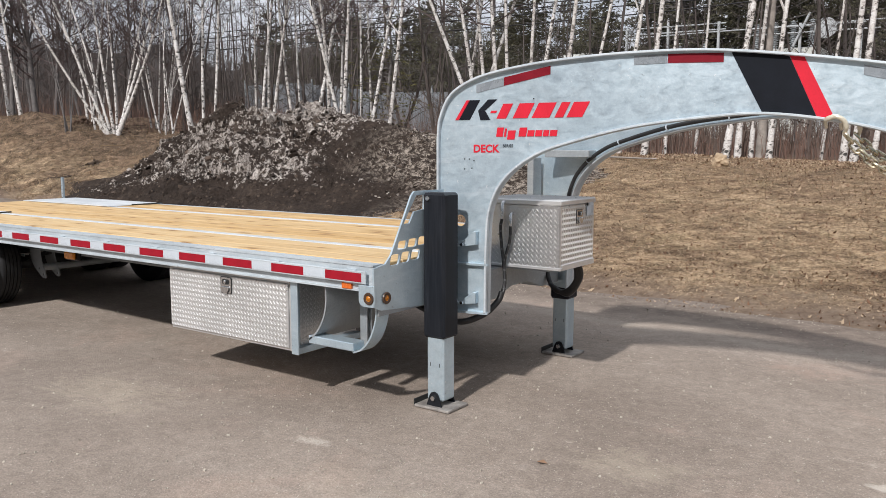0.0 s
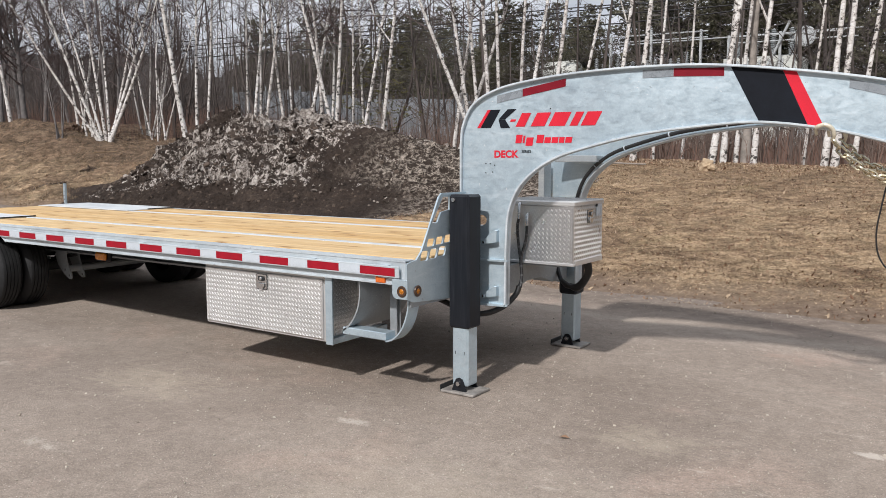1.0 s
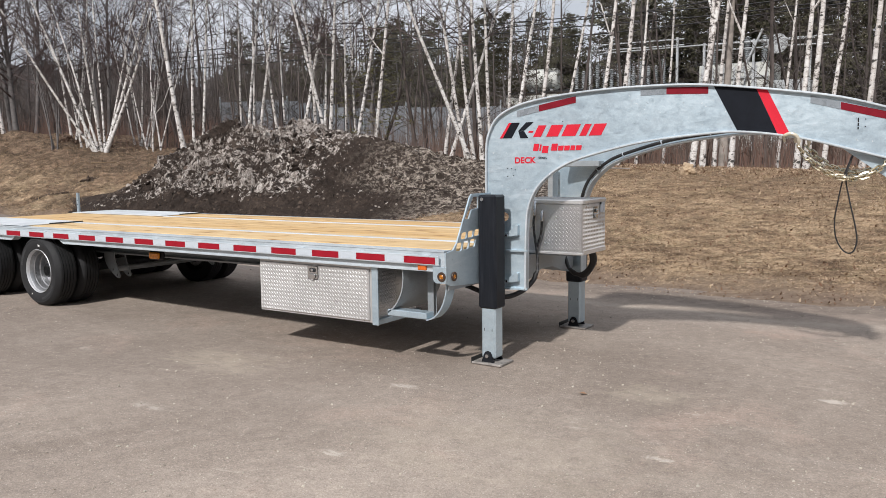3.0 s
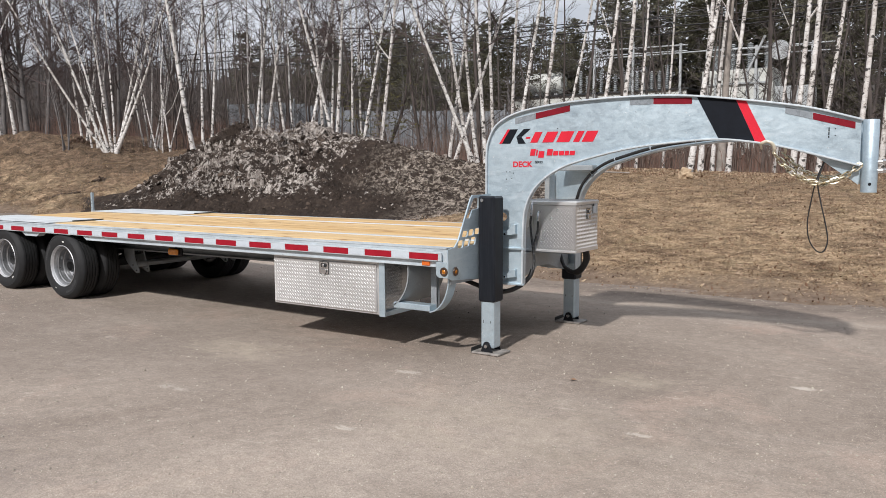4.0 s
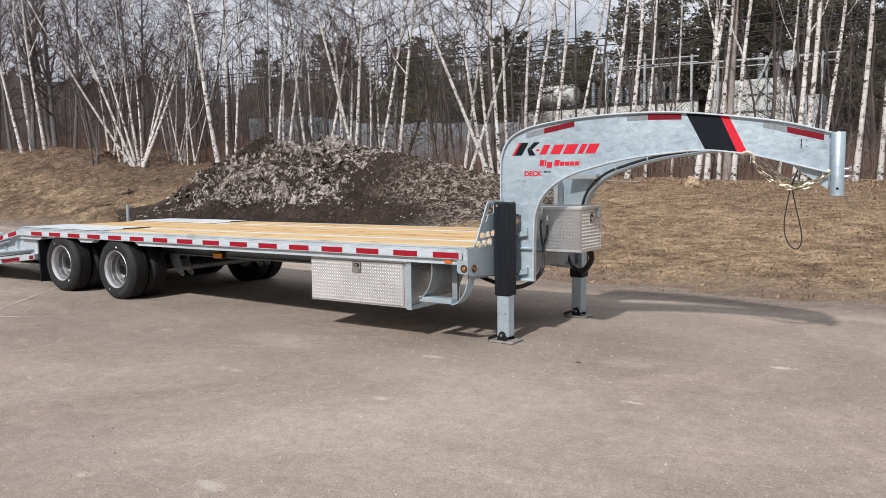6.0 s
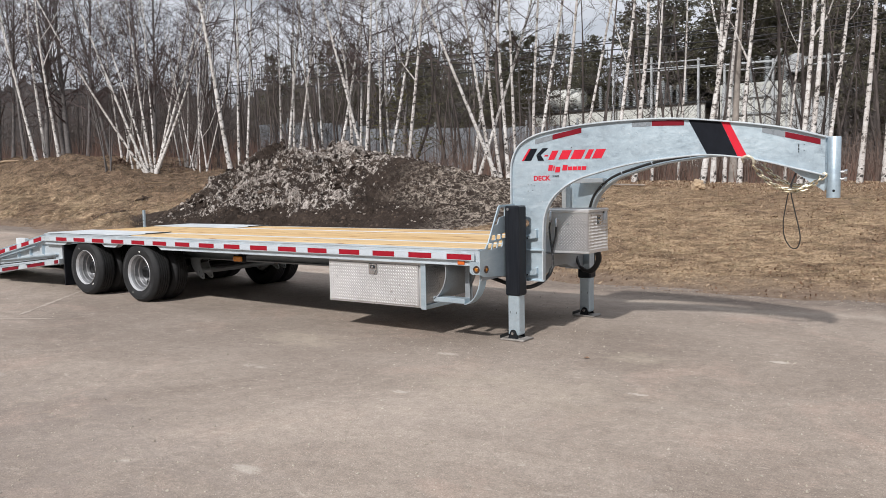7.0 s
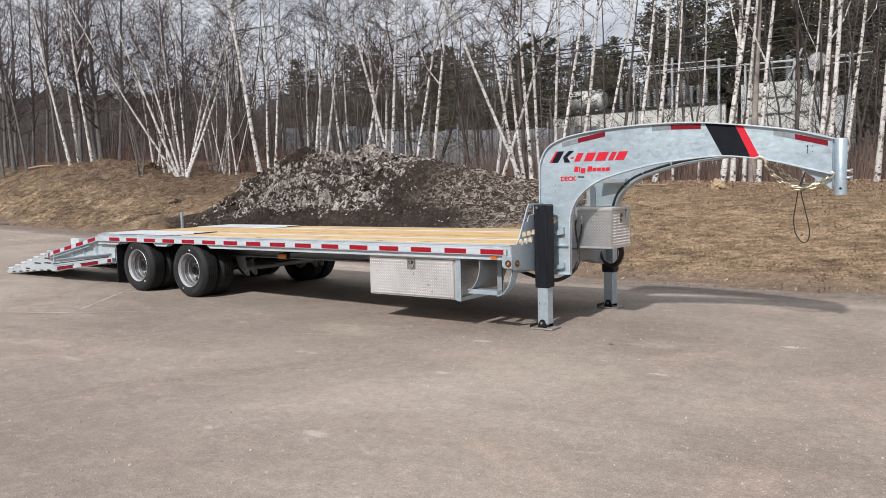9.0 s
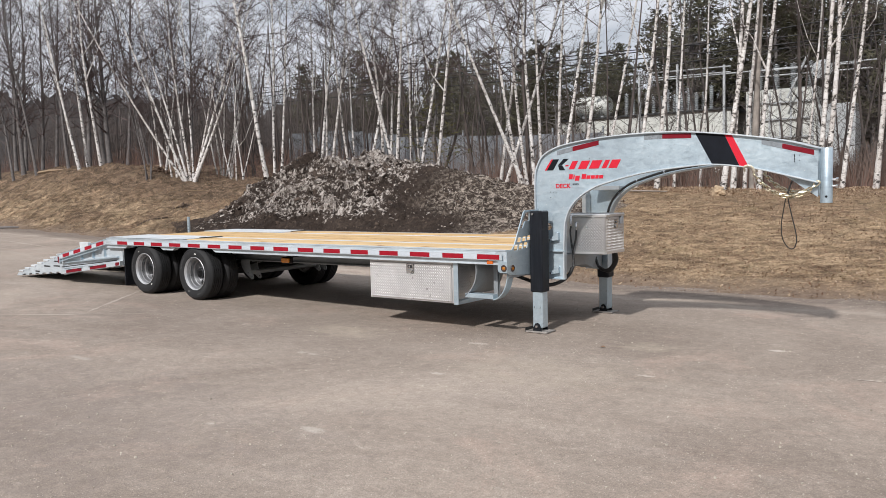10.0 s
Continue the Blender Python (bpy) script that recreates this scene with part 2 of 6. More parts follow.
def turf_tone(k):
    """The broad colours of the dead turf: straw, brown thatch, mossy spots, leaves towards the wood."""
    big = k.noise(0.42, 6, 0.62, warp=0.8)
    mid = k.noise(1.3, 4, 0.6, at=k.scaled(0.75, 1.0, 1.0), warp=1.4)
    small = k.noise(5.0, 6, 0.72, warp=1.0)
    blend = k.mix(k.ramp(k.maths("MULTIPLY_ADD", k.xyz(0), -0.05, -0.2), (0.0, 0.64), (0.6, 0.36)), mid, k.mix(0.5, small, k.noise(13.0, 6, 0.75, warp=0.6)))
    c = k.ramp(blend, (0.41, (0.125, 0.081, 0.052)), (0.47, (0.205, 0.142, 0.091)), (0.53, (0.315, 0.230, 0.146)), (0.61, (0.43, 0.325, 0.218)))
    c = k.mix(k.ramp(big, (0.48, 0.0), (0.62, 0.5)), c, k.ramp(small, (0.40, (0.085, 0.056, 0.040)), (0.60, (0.23, 0.155, 0.104))))
    green = k.noise(0.9, 7, 0.75, warp=0.5)
    c = k.mix(k.ramp(green, (0.56, 0.0), (0.68, 0.34)), c, (0.145, 0.130, 0.065))
    past = k.maths("ADD", k.maths("SUBTRACT", k.xyz(1), 4.75), k.maths("MULTIPLY", k.maths("MINIMUM", k.xyz(0), 0.0), 0.13))
    west = k.ramp(k.maths("MULTIPLY_ADD", k.xyz(0), -0.05, -0.3), (0.0, 0.058), (0.5, 0.150))
    gather = k.maths("ADD", k.maths("MULTIPLY", past, west), k.maths("MULTIPLY_ADD", k.mix(0.55, mid, small), 2.4, -1.2))
    c = k.mix(k.ramp(gather, (0.46, 0.0), (0.64, 0.8)), c, k.ramp(small, (0.38, (0.050, 0.034, 0.026)), (0.62, (0.165, 0.108, 0.075))))
    thatch = k.ramp(k.maths("MULTIPLY_ADD", k.xyz(0), -0.06, -0.6), (0.0, 0.0), (0.6, 0.72))
    c = k.mix(thatch, c, k.mix(0.5, c, (0.07, 0.052, 0.038)))
    c = k.mix(0.5, c, k.ramp(k.noise(3.0, 7, 0.78, at=k.scaled(0.8, 1.0, 1.0), warp=1.3), (0.42, 0.2), (0.5, 0.5), (0.58, 0.8)), "OVERLAY")
    matted = k.ramp(k.maths("MULTIPLY_ADD", k.xyz(0), -0.06, -0.6), (0.0, 0.0), (0.6, 0.8))
    return k.mix(matted, c, k.ramp(k.noise(1.5, 9, 0.82, at=k.scaled(0.55, 1.0, 1.0), warp=1.6), (0.40, 0.12), (0.5, 0.52), (0.60, 0.9)), "OVERLAY")


def make_turf():
    k = Look("dry_turf", 0.95, 0, 0.12)
    fine = k.noise(30, 8, 0.88, warp=0.5)
    c = turf_tone(k)
    c = k.mix(0.8, c, k.ramp(fine, (0.36, 0.06), (0.5, 0.48), (0.64, 0.95)), "OVERLAY")
    c = k.mix(k.ramp(k.noise(44, 4, 0.75, warp=0.8), (0.57, 0.0), (0.64, 0.5)), c, (0.54, 0.43, 0.295))
    c = k.mix(k.ramp(k.noise(23, 6, 0.8, warp=1.0), (0.56, 0.0), (0.64, 0.6)), c, (0.080, 0.050, 0.034))
    edge = k.verge_line(1.4)
    c = k.mix(k.ramp(edge, (0.50, 0.85), (0.72, 0.0)), c, k.ramp(k.noise(6, 8, 0.8), (0.35, (0.115, 0.080, 0.059)), (0.65, (0.26, 0.20, 0.155))))
    return k.done(c, bump=k.mix(0.6, fine, k.noise(9, 6, 0.7)), strength=0.9, distance=0.03)


def make_soil():
    """Dark soil with broken dirty snow ploughed into it."""
    k = Look("dark_soil_and_snow", 0.93, 0, 0.2)
    mid = k.noise(1.1, 8, 0.72, warp=0.8)
    fine = k.noise(13, 9, 0.8, warp=0.4)
    c = k.ramp(mid, (0.3, (0.024, 0.0178, 0.0145)), (0.55, (0.053, 0.039, 0.0315)), (0.8, (0.110, 0.083, 0.066)))
    c = k.mix(0.7, c, k.ramp(fine, (0.3, 0.1), (0.7, 0.9)), "OVERLAY")
    right = k.maths("MULTIPLY_ADD", k.xyz(0), 0.42, 3.62)
    right = k.maths("SUBTRACT", right, k.ramp(k.maths("MULTIPLY", k.xyz(2), 0.5), (0.40, 0.75), (0.60, 0.0)))
    tan = k.maths("MULTIPLY", k.ramp(right, (0.0, 0.0), (0.5, 1.0)), k.ramp(k.noise(6.5, 9, 0.8, warp=0.8), (0.48, 0.0), (0.56, 0.9)))
    c = k.mix(tan, c, k.ramp(fine, (0.35, (0.13, 0.102, 0.082)), (0.58, (0.58, 0.505, 0.43))))
    # old snow, streaked by melt water; the steeper the face, the paler
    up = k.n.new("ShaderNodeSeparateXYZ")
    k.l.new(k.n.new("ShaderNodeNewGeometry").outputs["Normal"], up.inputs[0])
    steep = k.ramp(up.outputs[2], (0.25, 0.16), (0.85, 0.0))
    streak = k.noise(8.5, 8, 0.8, at=k.scaled(1.0, 1.0, 0.30), warp=0.6)
    patch = k.noise(0.9, 5, 0.62, at=k.scaled(0.8, 1.0, 1.3), warp=0.7)
    east = k.ramp(k.maths("MULTIPLY_ADD", k.xyz(0), 0.5, 4.6), (0.0, 0.0), (0.5, 0.13))
    crest = k.maths("MULTIPLY", k.ramp(k.maths("MULTIPLY", k.xyz(2), 0.4), (0.72, 0.0), (0.81, 0.22)), k.ramp(k.maths("MULTIPLY_ADD", k.xyz(1), 0.5, -5.1), (0.0, 0.0), (0.5, 1.0)))
    front = k.ramp(k.maths("MULTIPLY_ADD", k.xyz(1), 0.5, -3.75), (0.0, 0.25), (0.22, 0.0))
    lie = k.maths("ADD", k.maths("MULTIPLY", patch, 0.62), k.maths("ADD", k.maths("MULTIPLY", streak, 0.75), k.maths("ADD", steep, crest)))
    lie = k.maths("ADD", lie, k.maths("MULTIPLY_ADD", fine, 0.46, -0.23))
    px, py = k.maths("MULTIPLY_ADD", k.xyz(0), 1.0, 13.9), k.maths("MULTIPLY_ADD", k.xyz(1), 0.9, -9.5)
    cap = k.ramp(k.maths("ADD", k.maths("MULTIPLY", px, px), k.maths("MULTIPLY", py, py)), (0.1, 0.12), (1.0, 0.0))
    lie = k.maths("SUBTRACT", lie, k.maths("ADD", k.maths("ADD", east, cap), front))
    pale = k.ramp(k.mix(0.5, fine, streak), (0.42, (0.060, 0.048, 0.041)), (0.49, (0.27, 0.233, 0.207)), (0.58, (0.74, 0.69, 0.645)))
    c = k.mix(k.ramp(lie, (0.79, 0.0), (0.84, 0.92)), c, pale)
    return k.done(c, bump=k.mix(0.5, fine, streak), strength=1.0, distance=0.12)


def make_galvanised(name, shade=1.0, metal=0.22, rough=0.45, cool=1.0):
    k = Look(name, rough, metal)
    big = k.noise(1.6, 5, 0.6, warp=0.8)
    spangle = k.noise(85, 4, 0.7)
    mottle = k.noise(21, 7, 0.8, at=k.scaled(0.7, 0.7, 1.2), warp=0.5)
    scuff = k.noise(2.3, 8, 0.75, at=k.scaled(1, 1, 1.4), warp=0.6)
    runs = k.noise(3.5, 9, 0.75, at=k.scaled(0.5, 0.5, 3.0), warp=0.4)
    c = k.ramp(big, (0.36, tuple(shade * v for v in (0.40, 0.40 + 0.035 * cool, 0.40 + 0.06 * cool))), (0.64, tuple(shade * v for v in (0.50, 0.50 + 0.04 * cool, 0.50 + 0.065 * cool))))
    c = k.mix(0.12, c, k.ramp(spangle, (0.32, 0.15), (0.68, 0.85)), "OVERLAY")
    c = k.mix(0.13, c, k.ramp(mottle, (0.34, 0.2), (0.5, 0.5), (0.66, 0.8)), "OVERLAY")
    c = k.mix(k.ramp(scuff, (0.55, 0.0), (0.68, 0.25)), c, tuple(shade * v for v in (0.28, 0.31, 0.345)))
    c = k.mix(k.ramp(runs, (0.54, 0.0), (0.68, 0.42)), c, tuple(shade * v for v in (0.66, 0.645 + 0.03 * cool, 0.645 + 0.05 * cool)))
    c = k.mix(k.ramp(k.noise(33, 3, 0.6), (0.69, 0.0), (0.73, 0.6)), c, tuple(shade * v for v in (0.78, 0.79, 0.80)))
    c = k.mix(k.ramp(k.noise(27, 3, 0.6), (0.70, 0.0), (0.74, 0.5)), c, tuple(shade * v for v in (0.20, 0.215, 0.235)))
    return k.done(c, rough=k.ramp(mottle, (0.3, rough - 0.12), (0.7, rough + 0.16)), bump=mottle, strength=0.08, distance=0.003)


def make_plain(name, color, rough=0.6, metal=0.0, wear=0.25, scale=6.0, bump=0.1, spec=0.5):
    k = Look(name, rough, metal, spec)
    n = k.noise(scale, 6, 0.65)
    f = k.noise(scale * 14, 4, 0.6)
    lo, hi = tuple(v * (1 - wear) for v in color), tuple(min(1.0, v * (1 + wear)) for v in color)
    c = k.mix(0.2, k.ramp(n, (0.3, lo), (0.7, hi)), k.ramp(f, (0.3, 0.3), (0.7, 0.7)), "OVERLAY")
    return k.done(c, rough=k.ramp(n, (0.3, max(0.05, rough - 0.1)), (0.7, min(1, rough + 0.1))), bump=f, strength=bump, distance=0.004)


def make_wood():
    k = Look("new_pine", 0.62, 0, 0.3)
    shift = k.maths("MULTIPLY", k.random(), 37.0)
    off = k.n.new("ShaderNodeCombineXYZ")
    k.l.new(shift, off.inputs[0])
    k.l.new(shift, off.inputs[1])
    add = k.n.new("ShaderNodeVectorMath")
    k.l.new(k.scaled(0.5, 7.0, 7.0), add.inputs[0])
    k.l.new(off.outputs[0], add.inputs[1])
    at = add.outputs[0]
    grain = k.noise(3.0, 6, 0.6, at=at, warp=1.2)
    band = k.noise(0.7, 3, 0.5, at=at)
    c = k.ramp(grain, (0.30, (0.37, 0.210, 0.080)), (0.46, (0.58, 0.385, 0.175)), (0.72, (0.74, 0.545, 0.30)))
    c = k.mix(k.ramp(band, (0.35, 0.0), (0.75, 0.55)), c, (0.50, 0.285, 0.10))
    c = k.mix(k.maths("MULTIPLY", k.random(), 0.45), c, (0.74, 0.59, 0.37))
    spot = k.n.new("ShaderNodeTexVoronoi")
    spot.voronoi_dimensions = "2D"
    spot.inputs["Scale"].default_value = 0.75
    move = k.n.new("ShaderNodeVectorMath")
    k.l.new(k.scaled(2.0, 6.0, 6.0), move.inputs[0])
    k.l.new(off.outputs[0], move.inputs[1])
    k.l.new(move.outputs[0], spot.inputs["Vector"])
    knot = k.maths("ADD", spot.outputs["Distance"], k.maths("MULTIPLY_ADD", grain, 0.12, -0.06))
    c = k.mix(k.ramp(knot, (0.04, 0.85), (0.12, 0.0)), c, (0.16, 0.080, 0.034))
    c = k.mix(k.ramp(knot, (0.10, 0.35), (0.34, 0.0)), c, (0.40, 0.22, 0.08))
    return k.done(c, bump=grain, strength=0.25, distance=0.004)


def make_birch():
    k = Look("birch_bark", 0.8, 0, 0.3)
    bands = k.noise(2.6, 6, 0.74, at=k.scaled(2.2, 2.2, 2.6), warp=0.9)
    blot = k.noise(1.3, 6, 0.7)
    fine = k.noise(14, 5, 0.7, at=k.scaled(1, 1, 3))
    c = k.ramp(bands, (0.415, (0.035, 0.030, 0.028)), (0.447, (0.50, 0.47, 0.445)), (0.60, (0.76, 0.755, 0.745)))
    c = k.mix(k.ramp(blot, (0.5, 0.0), (0.72, 0.55)), c, (0.34, 0.31, 0.29))
    c = k.mix(0.4, c, k.ramp(fine, (0.3, 0.2), (0.7, 0.8)), "OVERLAY")
    c = k.mix(k.ramp(k.random(), (0.0, 0.0), (1.0, 0.35)), c, (0.40, 0.36, 0.33))
    # black scars and short cross-lines
    scar = k.cells(1.0, at=k.scaled(5.0, 5.0, 7.5), out="Distance")
    c = k.mix(k.ramp(k.maths("ADD", scar, k.maths("MULTIPLY_ADD", fine, 0.5, -0.25)), (0.20, 0.92), (0.27, 0.0)), c, (0.022, 0.019, 0.018))
    dash = k.noise(9.0, 3, 0.6, at=k.scaled(0.5, 0.5, 2.6))
    c = k.mix(k.ramp(dash, (0.63, 0.0), (0.67, 0.75)), c, (0.06, 0.05, 0.047))
    return k.done(c, bump=bands, strength=0.3, distance=0.01)


ASPHALT, TURF, SOIL, WOOD, BIRCH = make_asphalt(), make_turf(), make_soil(), make_wood(), make_birch()
GALV = make_galvanised("galvanised_steel", 1.06, 0.55, 0.38, 2.6)
# palest copy: the sky's sheen on deck steel is put into its colour
GALV_PALE = make_galvanised("paler_galvanised_sheet", 1.35, 0.1, 0.5, 0.7)
# lighter copy for rails and tail; on flanges it paints the edge highlights
GALV_MID = make_galvanised("lighter_galvanised_steel", 1.17, 0.3, 0.45, 1.3)
# darker copy with shade put into it, mainly for parts under deck and neck
GALV_DARK = make_galvanised("darkened_galvanised_steel", 0.72, 0.3, 0.5)


def make_tread_metal(name, metal):
    k = Look(name, 0.3, metal)
    big = k.noise(2.2, 6, 0.65, warp=0.6)
    c = k.ramp(big, (0.35, (0.60, 0.60, 0.60)), (0.65, (0.74, 0.74, 0.74)))
    c = k.mix(k.ramp(k.noise(5, 7, 0.75, at=k.scaled(1, 1, 2)), (0.58, 0.0), (0.72, 0.35)), c, (0.42, 0.40, 0.38))
    return k.done(c, rough=k.ramp(k.noise(9, 6, 0.7), (0.3, 0.25), (0.7, 0.40)), bump=k.noise(120, 3), strength=0.05, distance=0.002)


TREAD = make_tread_metal("aluminium_tread_plate", 0.6)
# darker-looking copy: same plate, more metallic so it mirrors dark surroundings
TREAD_METALLIC = make_tread_metal("more_metallic_tread_plate", 0.95)


def make_jack_paint():
    k = Look("scuffed_black_paint", 0.45, 0, 0.25)
    streak = k.noise(3.0, 7, 0.75, at=k.scaled(14, 14, 0.7))
    c = k.ramp(streak, (0.45, (0.008, 0.0098, 0.0138)), (0.75, (0.021, 0.024, 0.031)))
    return k.done(c, rough=k.ramp(streak, (0.3, 0.4), (0.7, 0.6)), bump=streak, strength=0.08, distance=0.002)


JACK_PAINT = make_jack_paint()
BLACK = make_plain("black_paint", (0.010, 0.0115, 0.015), 0.5, 0, 0.3, 9, 0.1, 0.25)
RUBBER = make_plain("tyre_rubber", (0.021, 0.0215, 0.023), 0.7, 0, 0.35, 7, 0.3, 0.3)
RIM = make_plain("silver_rim_paint", (0.27, 0.275, 0.285), 0.34, 0.65, 0.2, 9)
HOSE_PRINT = make_plain("pale_hose_print", (0.13, 0.13, 0.13), 0.8, 0, 0.5, 40)
HOSE = make_plain("black_hose", (0.018, 0.018, 0.019), 0.45, 0, 0.2, 20)
RED_TAPE = make_plain("red_reflective_tape", (0.30, 0.006, 0.018), 0.6, 0, 0.14, 12, 0.03, 0.25)
# darker copy of the red tape: viewing angle and shade put into the colour
DIMMED_RED_TAPE = make_plain("dimmed_red_tape", (0.18, 0.004, 0.014), 0.5, 0, 0.14, 12, 0.03, 0.2)
WHITE_TAPE = make_plain("white_reflective_tape", (0.50, 0.55, 0.60), 0.3, 0, 0.06, 12, 0.03)
GREY_TAPE = make_plain("silver_reflective_tape", (0.27, 0.30, 0.33), 0.3, 0.2, 0.1, 12, 0.03)
RED_VINYL = make_plain("red_vinyl", (0.58, 0.014, 0.034), 0.55, 0, 0.08, 8, 0.03, 0.25)
BLACK_VINYL = make_plain("black_vinyl", (0.010, 0.012, 0.017), 0.6, 0, 0.25, 8, 0.03, 0.1)
AMBER = make_plain("amber_lens", (0.40, 0.14, 0.012), 0.2, 0, 0.4, 60)
AMBER_LENS = make_plain("bright_amber_lens", (0.78, 0.27, 0.02), 0.2, 0, 0.3, 40)
RIM_EDGE = make_plain("pale_rim_edge", (0.62, 0.63, 0.65), 0.42, 0.5, 0.12, 30)
TYRE_PRINT = make_plain("dusty_sidewall_print", (0.050, 0.051, 0.053), 0.85, 0, 0.4, 60)
CHALK = make_plain("white_tyre_chalk", (0.62, 0.62, 0.60), 0.9, 0, 0.2, 60)
BEZEL = make_plain("dark_lamp_bezel", (0.055, 0.030, 0.018), 0.35, 0, 0.3, 30)
ORANGE = make_plain("orange_reflector", (0.62, 0.13, 0.02), 0.25, 0, 0.1, 30)
ZINC = make_plain("gold_zinc_chain", (0.70, 0.62, 0.46), 0.16, 0.95, 0.3, 60)
CHROME = make_plain("bright_latch_steel", (0.62, 0.63, 0.64), 0.22, 0.95, 0.1, 20)
# near black to deepen the shade under the deck; also slots and gaskets
UNDER = make_plain("near_black_parts", (0.03, 0.032, 0.034), 0.5, 0.3, 0.3, 6)
STEEL_DARK = make_plain("worn_pad_steel", (0.30, 0.28, 0.26), 0.6, 0.2, 0.45, 14, 0.3)
BARK = make_plain("grey_bark", (0.135, 0.125, 0.123), 0.9, 0, 0.4, 6, 0.4)
TWIG = make_plain("twig_bark", (0.082, 0.060, 0.058), 0.85, 0, 0.4, 4)
YOUNG_PINE = make_plain("young_pine_needles", (0.115, 0.102, 0.036), 0.7, 0, 0.45, 1.5)
PINE = make_plain("pine_needles", (0.080, 0.075, 0.045), 0.7, 0, 0.45, 1.5)
BRUSH = make_plain("dead_brush", (0.135, 0.080, 0.062), 0.9, 0, 0.4, 0.6)
WOODS = make_plain("far_bare_woods", (0.115, 0.098, 0.093), 0.95, 0, 0.4, 0.35)


def make_scatter(name, *stops):
    """Many small dry bits, each of its own tint."""
    k = Look(name, 0.88, 0, 0.15)
    c = k.ramp(k.random(island=True), *stops)
    return k.done(k.mix(0.4, c, k.ramp(k.noise(3.0, 6, 0.7), (0.3, 0.3), (0.7, 0.75)), "OVERLAY"))




def make_straw():
    """Grass blades that share the turf's colours, each a little its own."""
    k = Look("dead_grass_blades", 0.88, 0, 0.15)
    c = k.mix(0.3, turf_tone(k), k.ramp(k.random(island=True), (0.0, (0.10, 0.062, 0.036)), (0.4, (0.27, 0.19, 0.115)), (0.8, (0.40, 0.30, 0.19)), (1.0, (0.56, 0.45, 0.31))))
    return k.done(k.mix(0.25, c, (1.0, 1.0, 1.0), "OVERLAY"))


STRAW = make_straw()
LITTER = make_scatter("dead_leaves", (0.0, (0.10, 0.055, 0.038)), (0.4, (0.17, 0.095, 0.06)), (0.7, (0.29, 0.185, 0.12)), (1.0, (0.50, 0.39, 0.29)))
SHEET = make_plain("grey_sheet_fence", (0.20, 0.215, 0.235), 0.6, 0.2, 0.25, 1.0)
WHITE_WALL = make_plain("weathered_white_panel", (0.52, 0.53, 0.50), 0.7, 0, 0.18, 0.8)
PALE_GREY = make_plain("pale_grey_equipment_paint", (0.38, 0.40, 0.41), 0.5, 0, 0.2, 1.2)
CABLE = make_plain("black_overhead_cable", (0.02, 0.02, 0.022), 0.6, 0, 0.2, 3)
OLD_BARK = make_plain("grey_brown_bark", (0.27, 0.24, 0.215), 0.9, 0, 0.35, 5, 0.5)
BOULDER = make_plain("tan_boulder", (0.40, 0.30, 0.20), 0.9, 0, 0.25, 3.0, 0.5)
CLOD = make_plain("soil_clods", (0.085, 0.062, 0.048), 0.95, 0, 0.45, 6.0, 0.5)
LEAF_PILE = make_plain("wet_brown_leaves", (0.115, 0.072, 0.050), 0.85, 0, 0.4, 8.0)
HOOK = make_plain("pale_zinc_hook", (0.66, 0.61, 0.49), 0.35, 0.35, 0.2, 30)
GRIT = make_plain("pale_grit", (0.42, 0.38, 0.32), 0.9, 0, 0.3, 9.0)
GREY_BRUSH = make_plain("grey_brown_brush", (0.13, 0.095, 0.08), 0.9, 0, 0.4, 0.8)


def make_rubble():
    k = Look("snow_and_soil_rubble", 0.92, 0, 0.2)
    fine = k.noise(22, 6, 0.75)
    c = k.ramp(k.random(island=True), (0.0, (0.028, 0.021, 0.017)), (0.6, (0.065, 0.05, 0.041)), (0.8, (0.17, 0.14, 0.12)), (1.0, (0.46, 0.41, 0.37)))
    c = k.mix(0.6, c, k.ramp(fine, (0.3, 0.1), (0.7, 0.85)), "OVERLAY")
    return k.done(c, bump=fine, strength=0.6, distance=0.03)


RUBBLE = make_rubble()
# distance haze is mixed into this grey
RIDGE = make_plain("hazy_far_woods", (0.088, 0.082, 0.083), 0.95, 0, 0.35, 0.3)
THICKET = make_plain("thicket_bark", (0.098, 0.081, 0.074), 0.9, 0, 0.4, 1.5)

# ---- the land ----
def base_height(x):
    """The yard climbs gently towards the back of the trailer."""
    return 0.015 * max(0.0, min(-x - 1.5, 40.0))


def verge(x):
    """Where the yard's edge runs."""
    return 4.75 + 0.13 * max(0.0, min(-x, 50.0))


def land(x, y):
    back = max(0.0, min(-x, 32.0))
    s = y - verge(x)
    rough = noise.fractal(Vector((x * 0.5, y * 0.5, 3.1)), 0.9, 2.1, 5)
    wide = max(5.2, 9.0 - 0.11 * back)
    tall = 1.3 + 0.022 * back + 0.085 * max(0.0, back - 25.0)
    t = min(1.0, max(0.0, s / wide))
    rise = tall * (0.55 * t + 0.45 * t * t * (3 - 2 * t))
    hump = 0.15 * noise.noise(Vector((x * 0.9, y * 1.2, 8.0))) + 0.11 * noise.noise(Vector((x * 2.3, y * 2.6, 1.0)))
    rise += hump * smoothstep(14.0, 20.0, -x) * smoothstep(0.3, 1.5, s) * (1.0 - smoothstep(9.0, 14.0, s))
    edge = smoothstep(-0.6, 0.7, s + 0.5 * noise.noise(Vector((x * 1.3, y * 1.3, 0))))
    far = 0.02 * max(0.0, s - wide - 3.0)
    return base_height(x) - 0.035 + 0.09 * edge + rise + rough * (0.012 + (0.05 + 0.07 * smoothstep(16.0, 22.0, -x)) * edge) + min(far, 2.0)


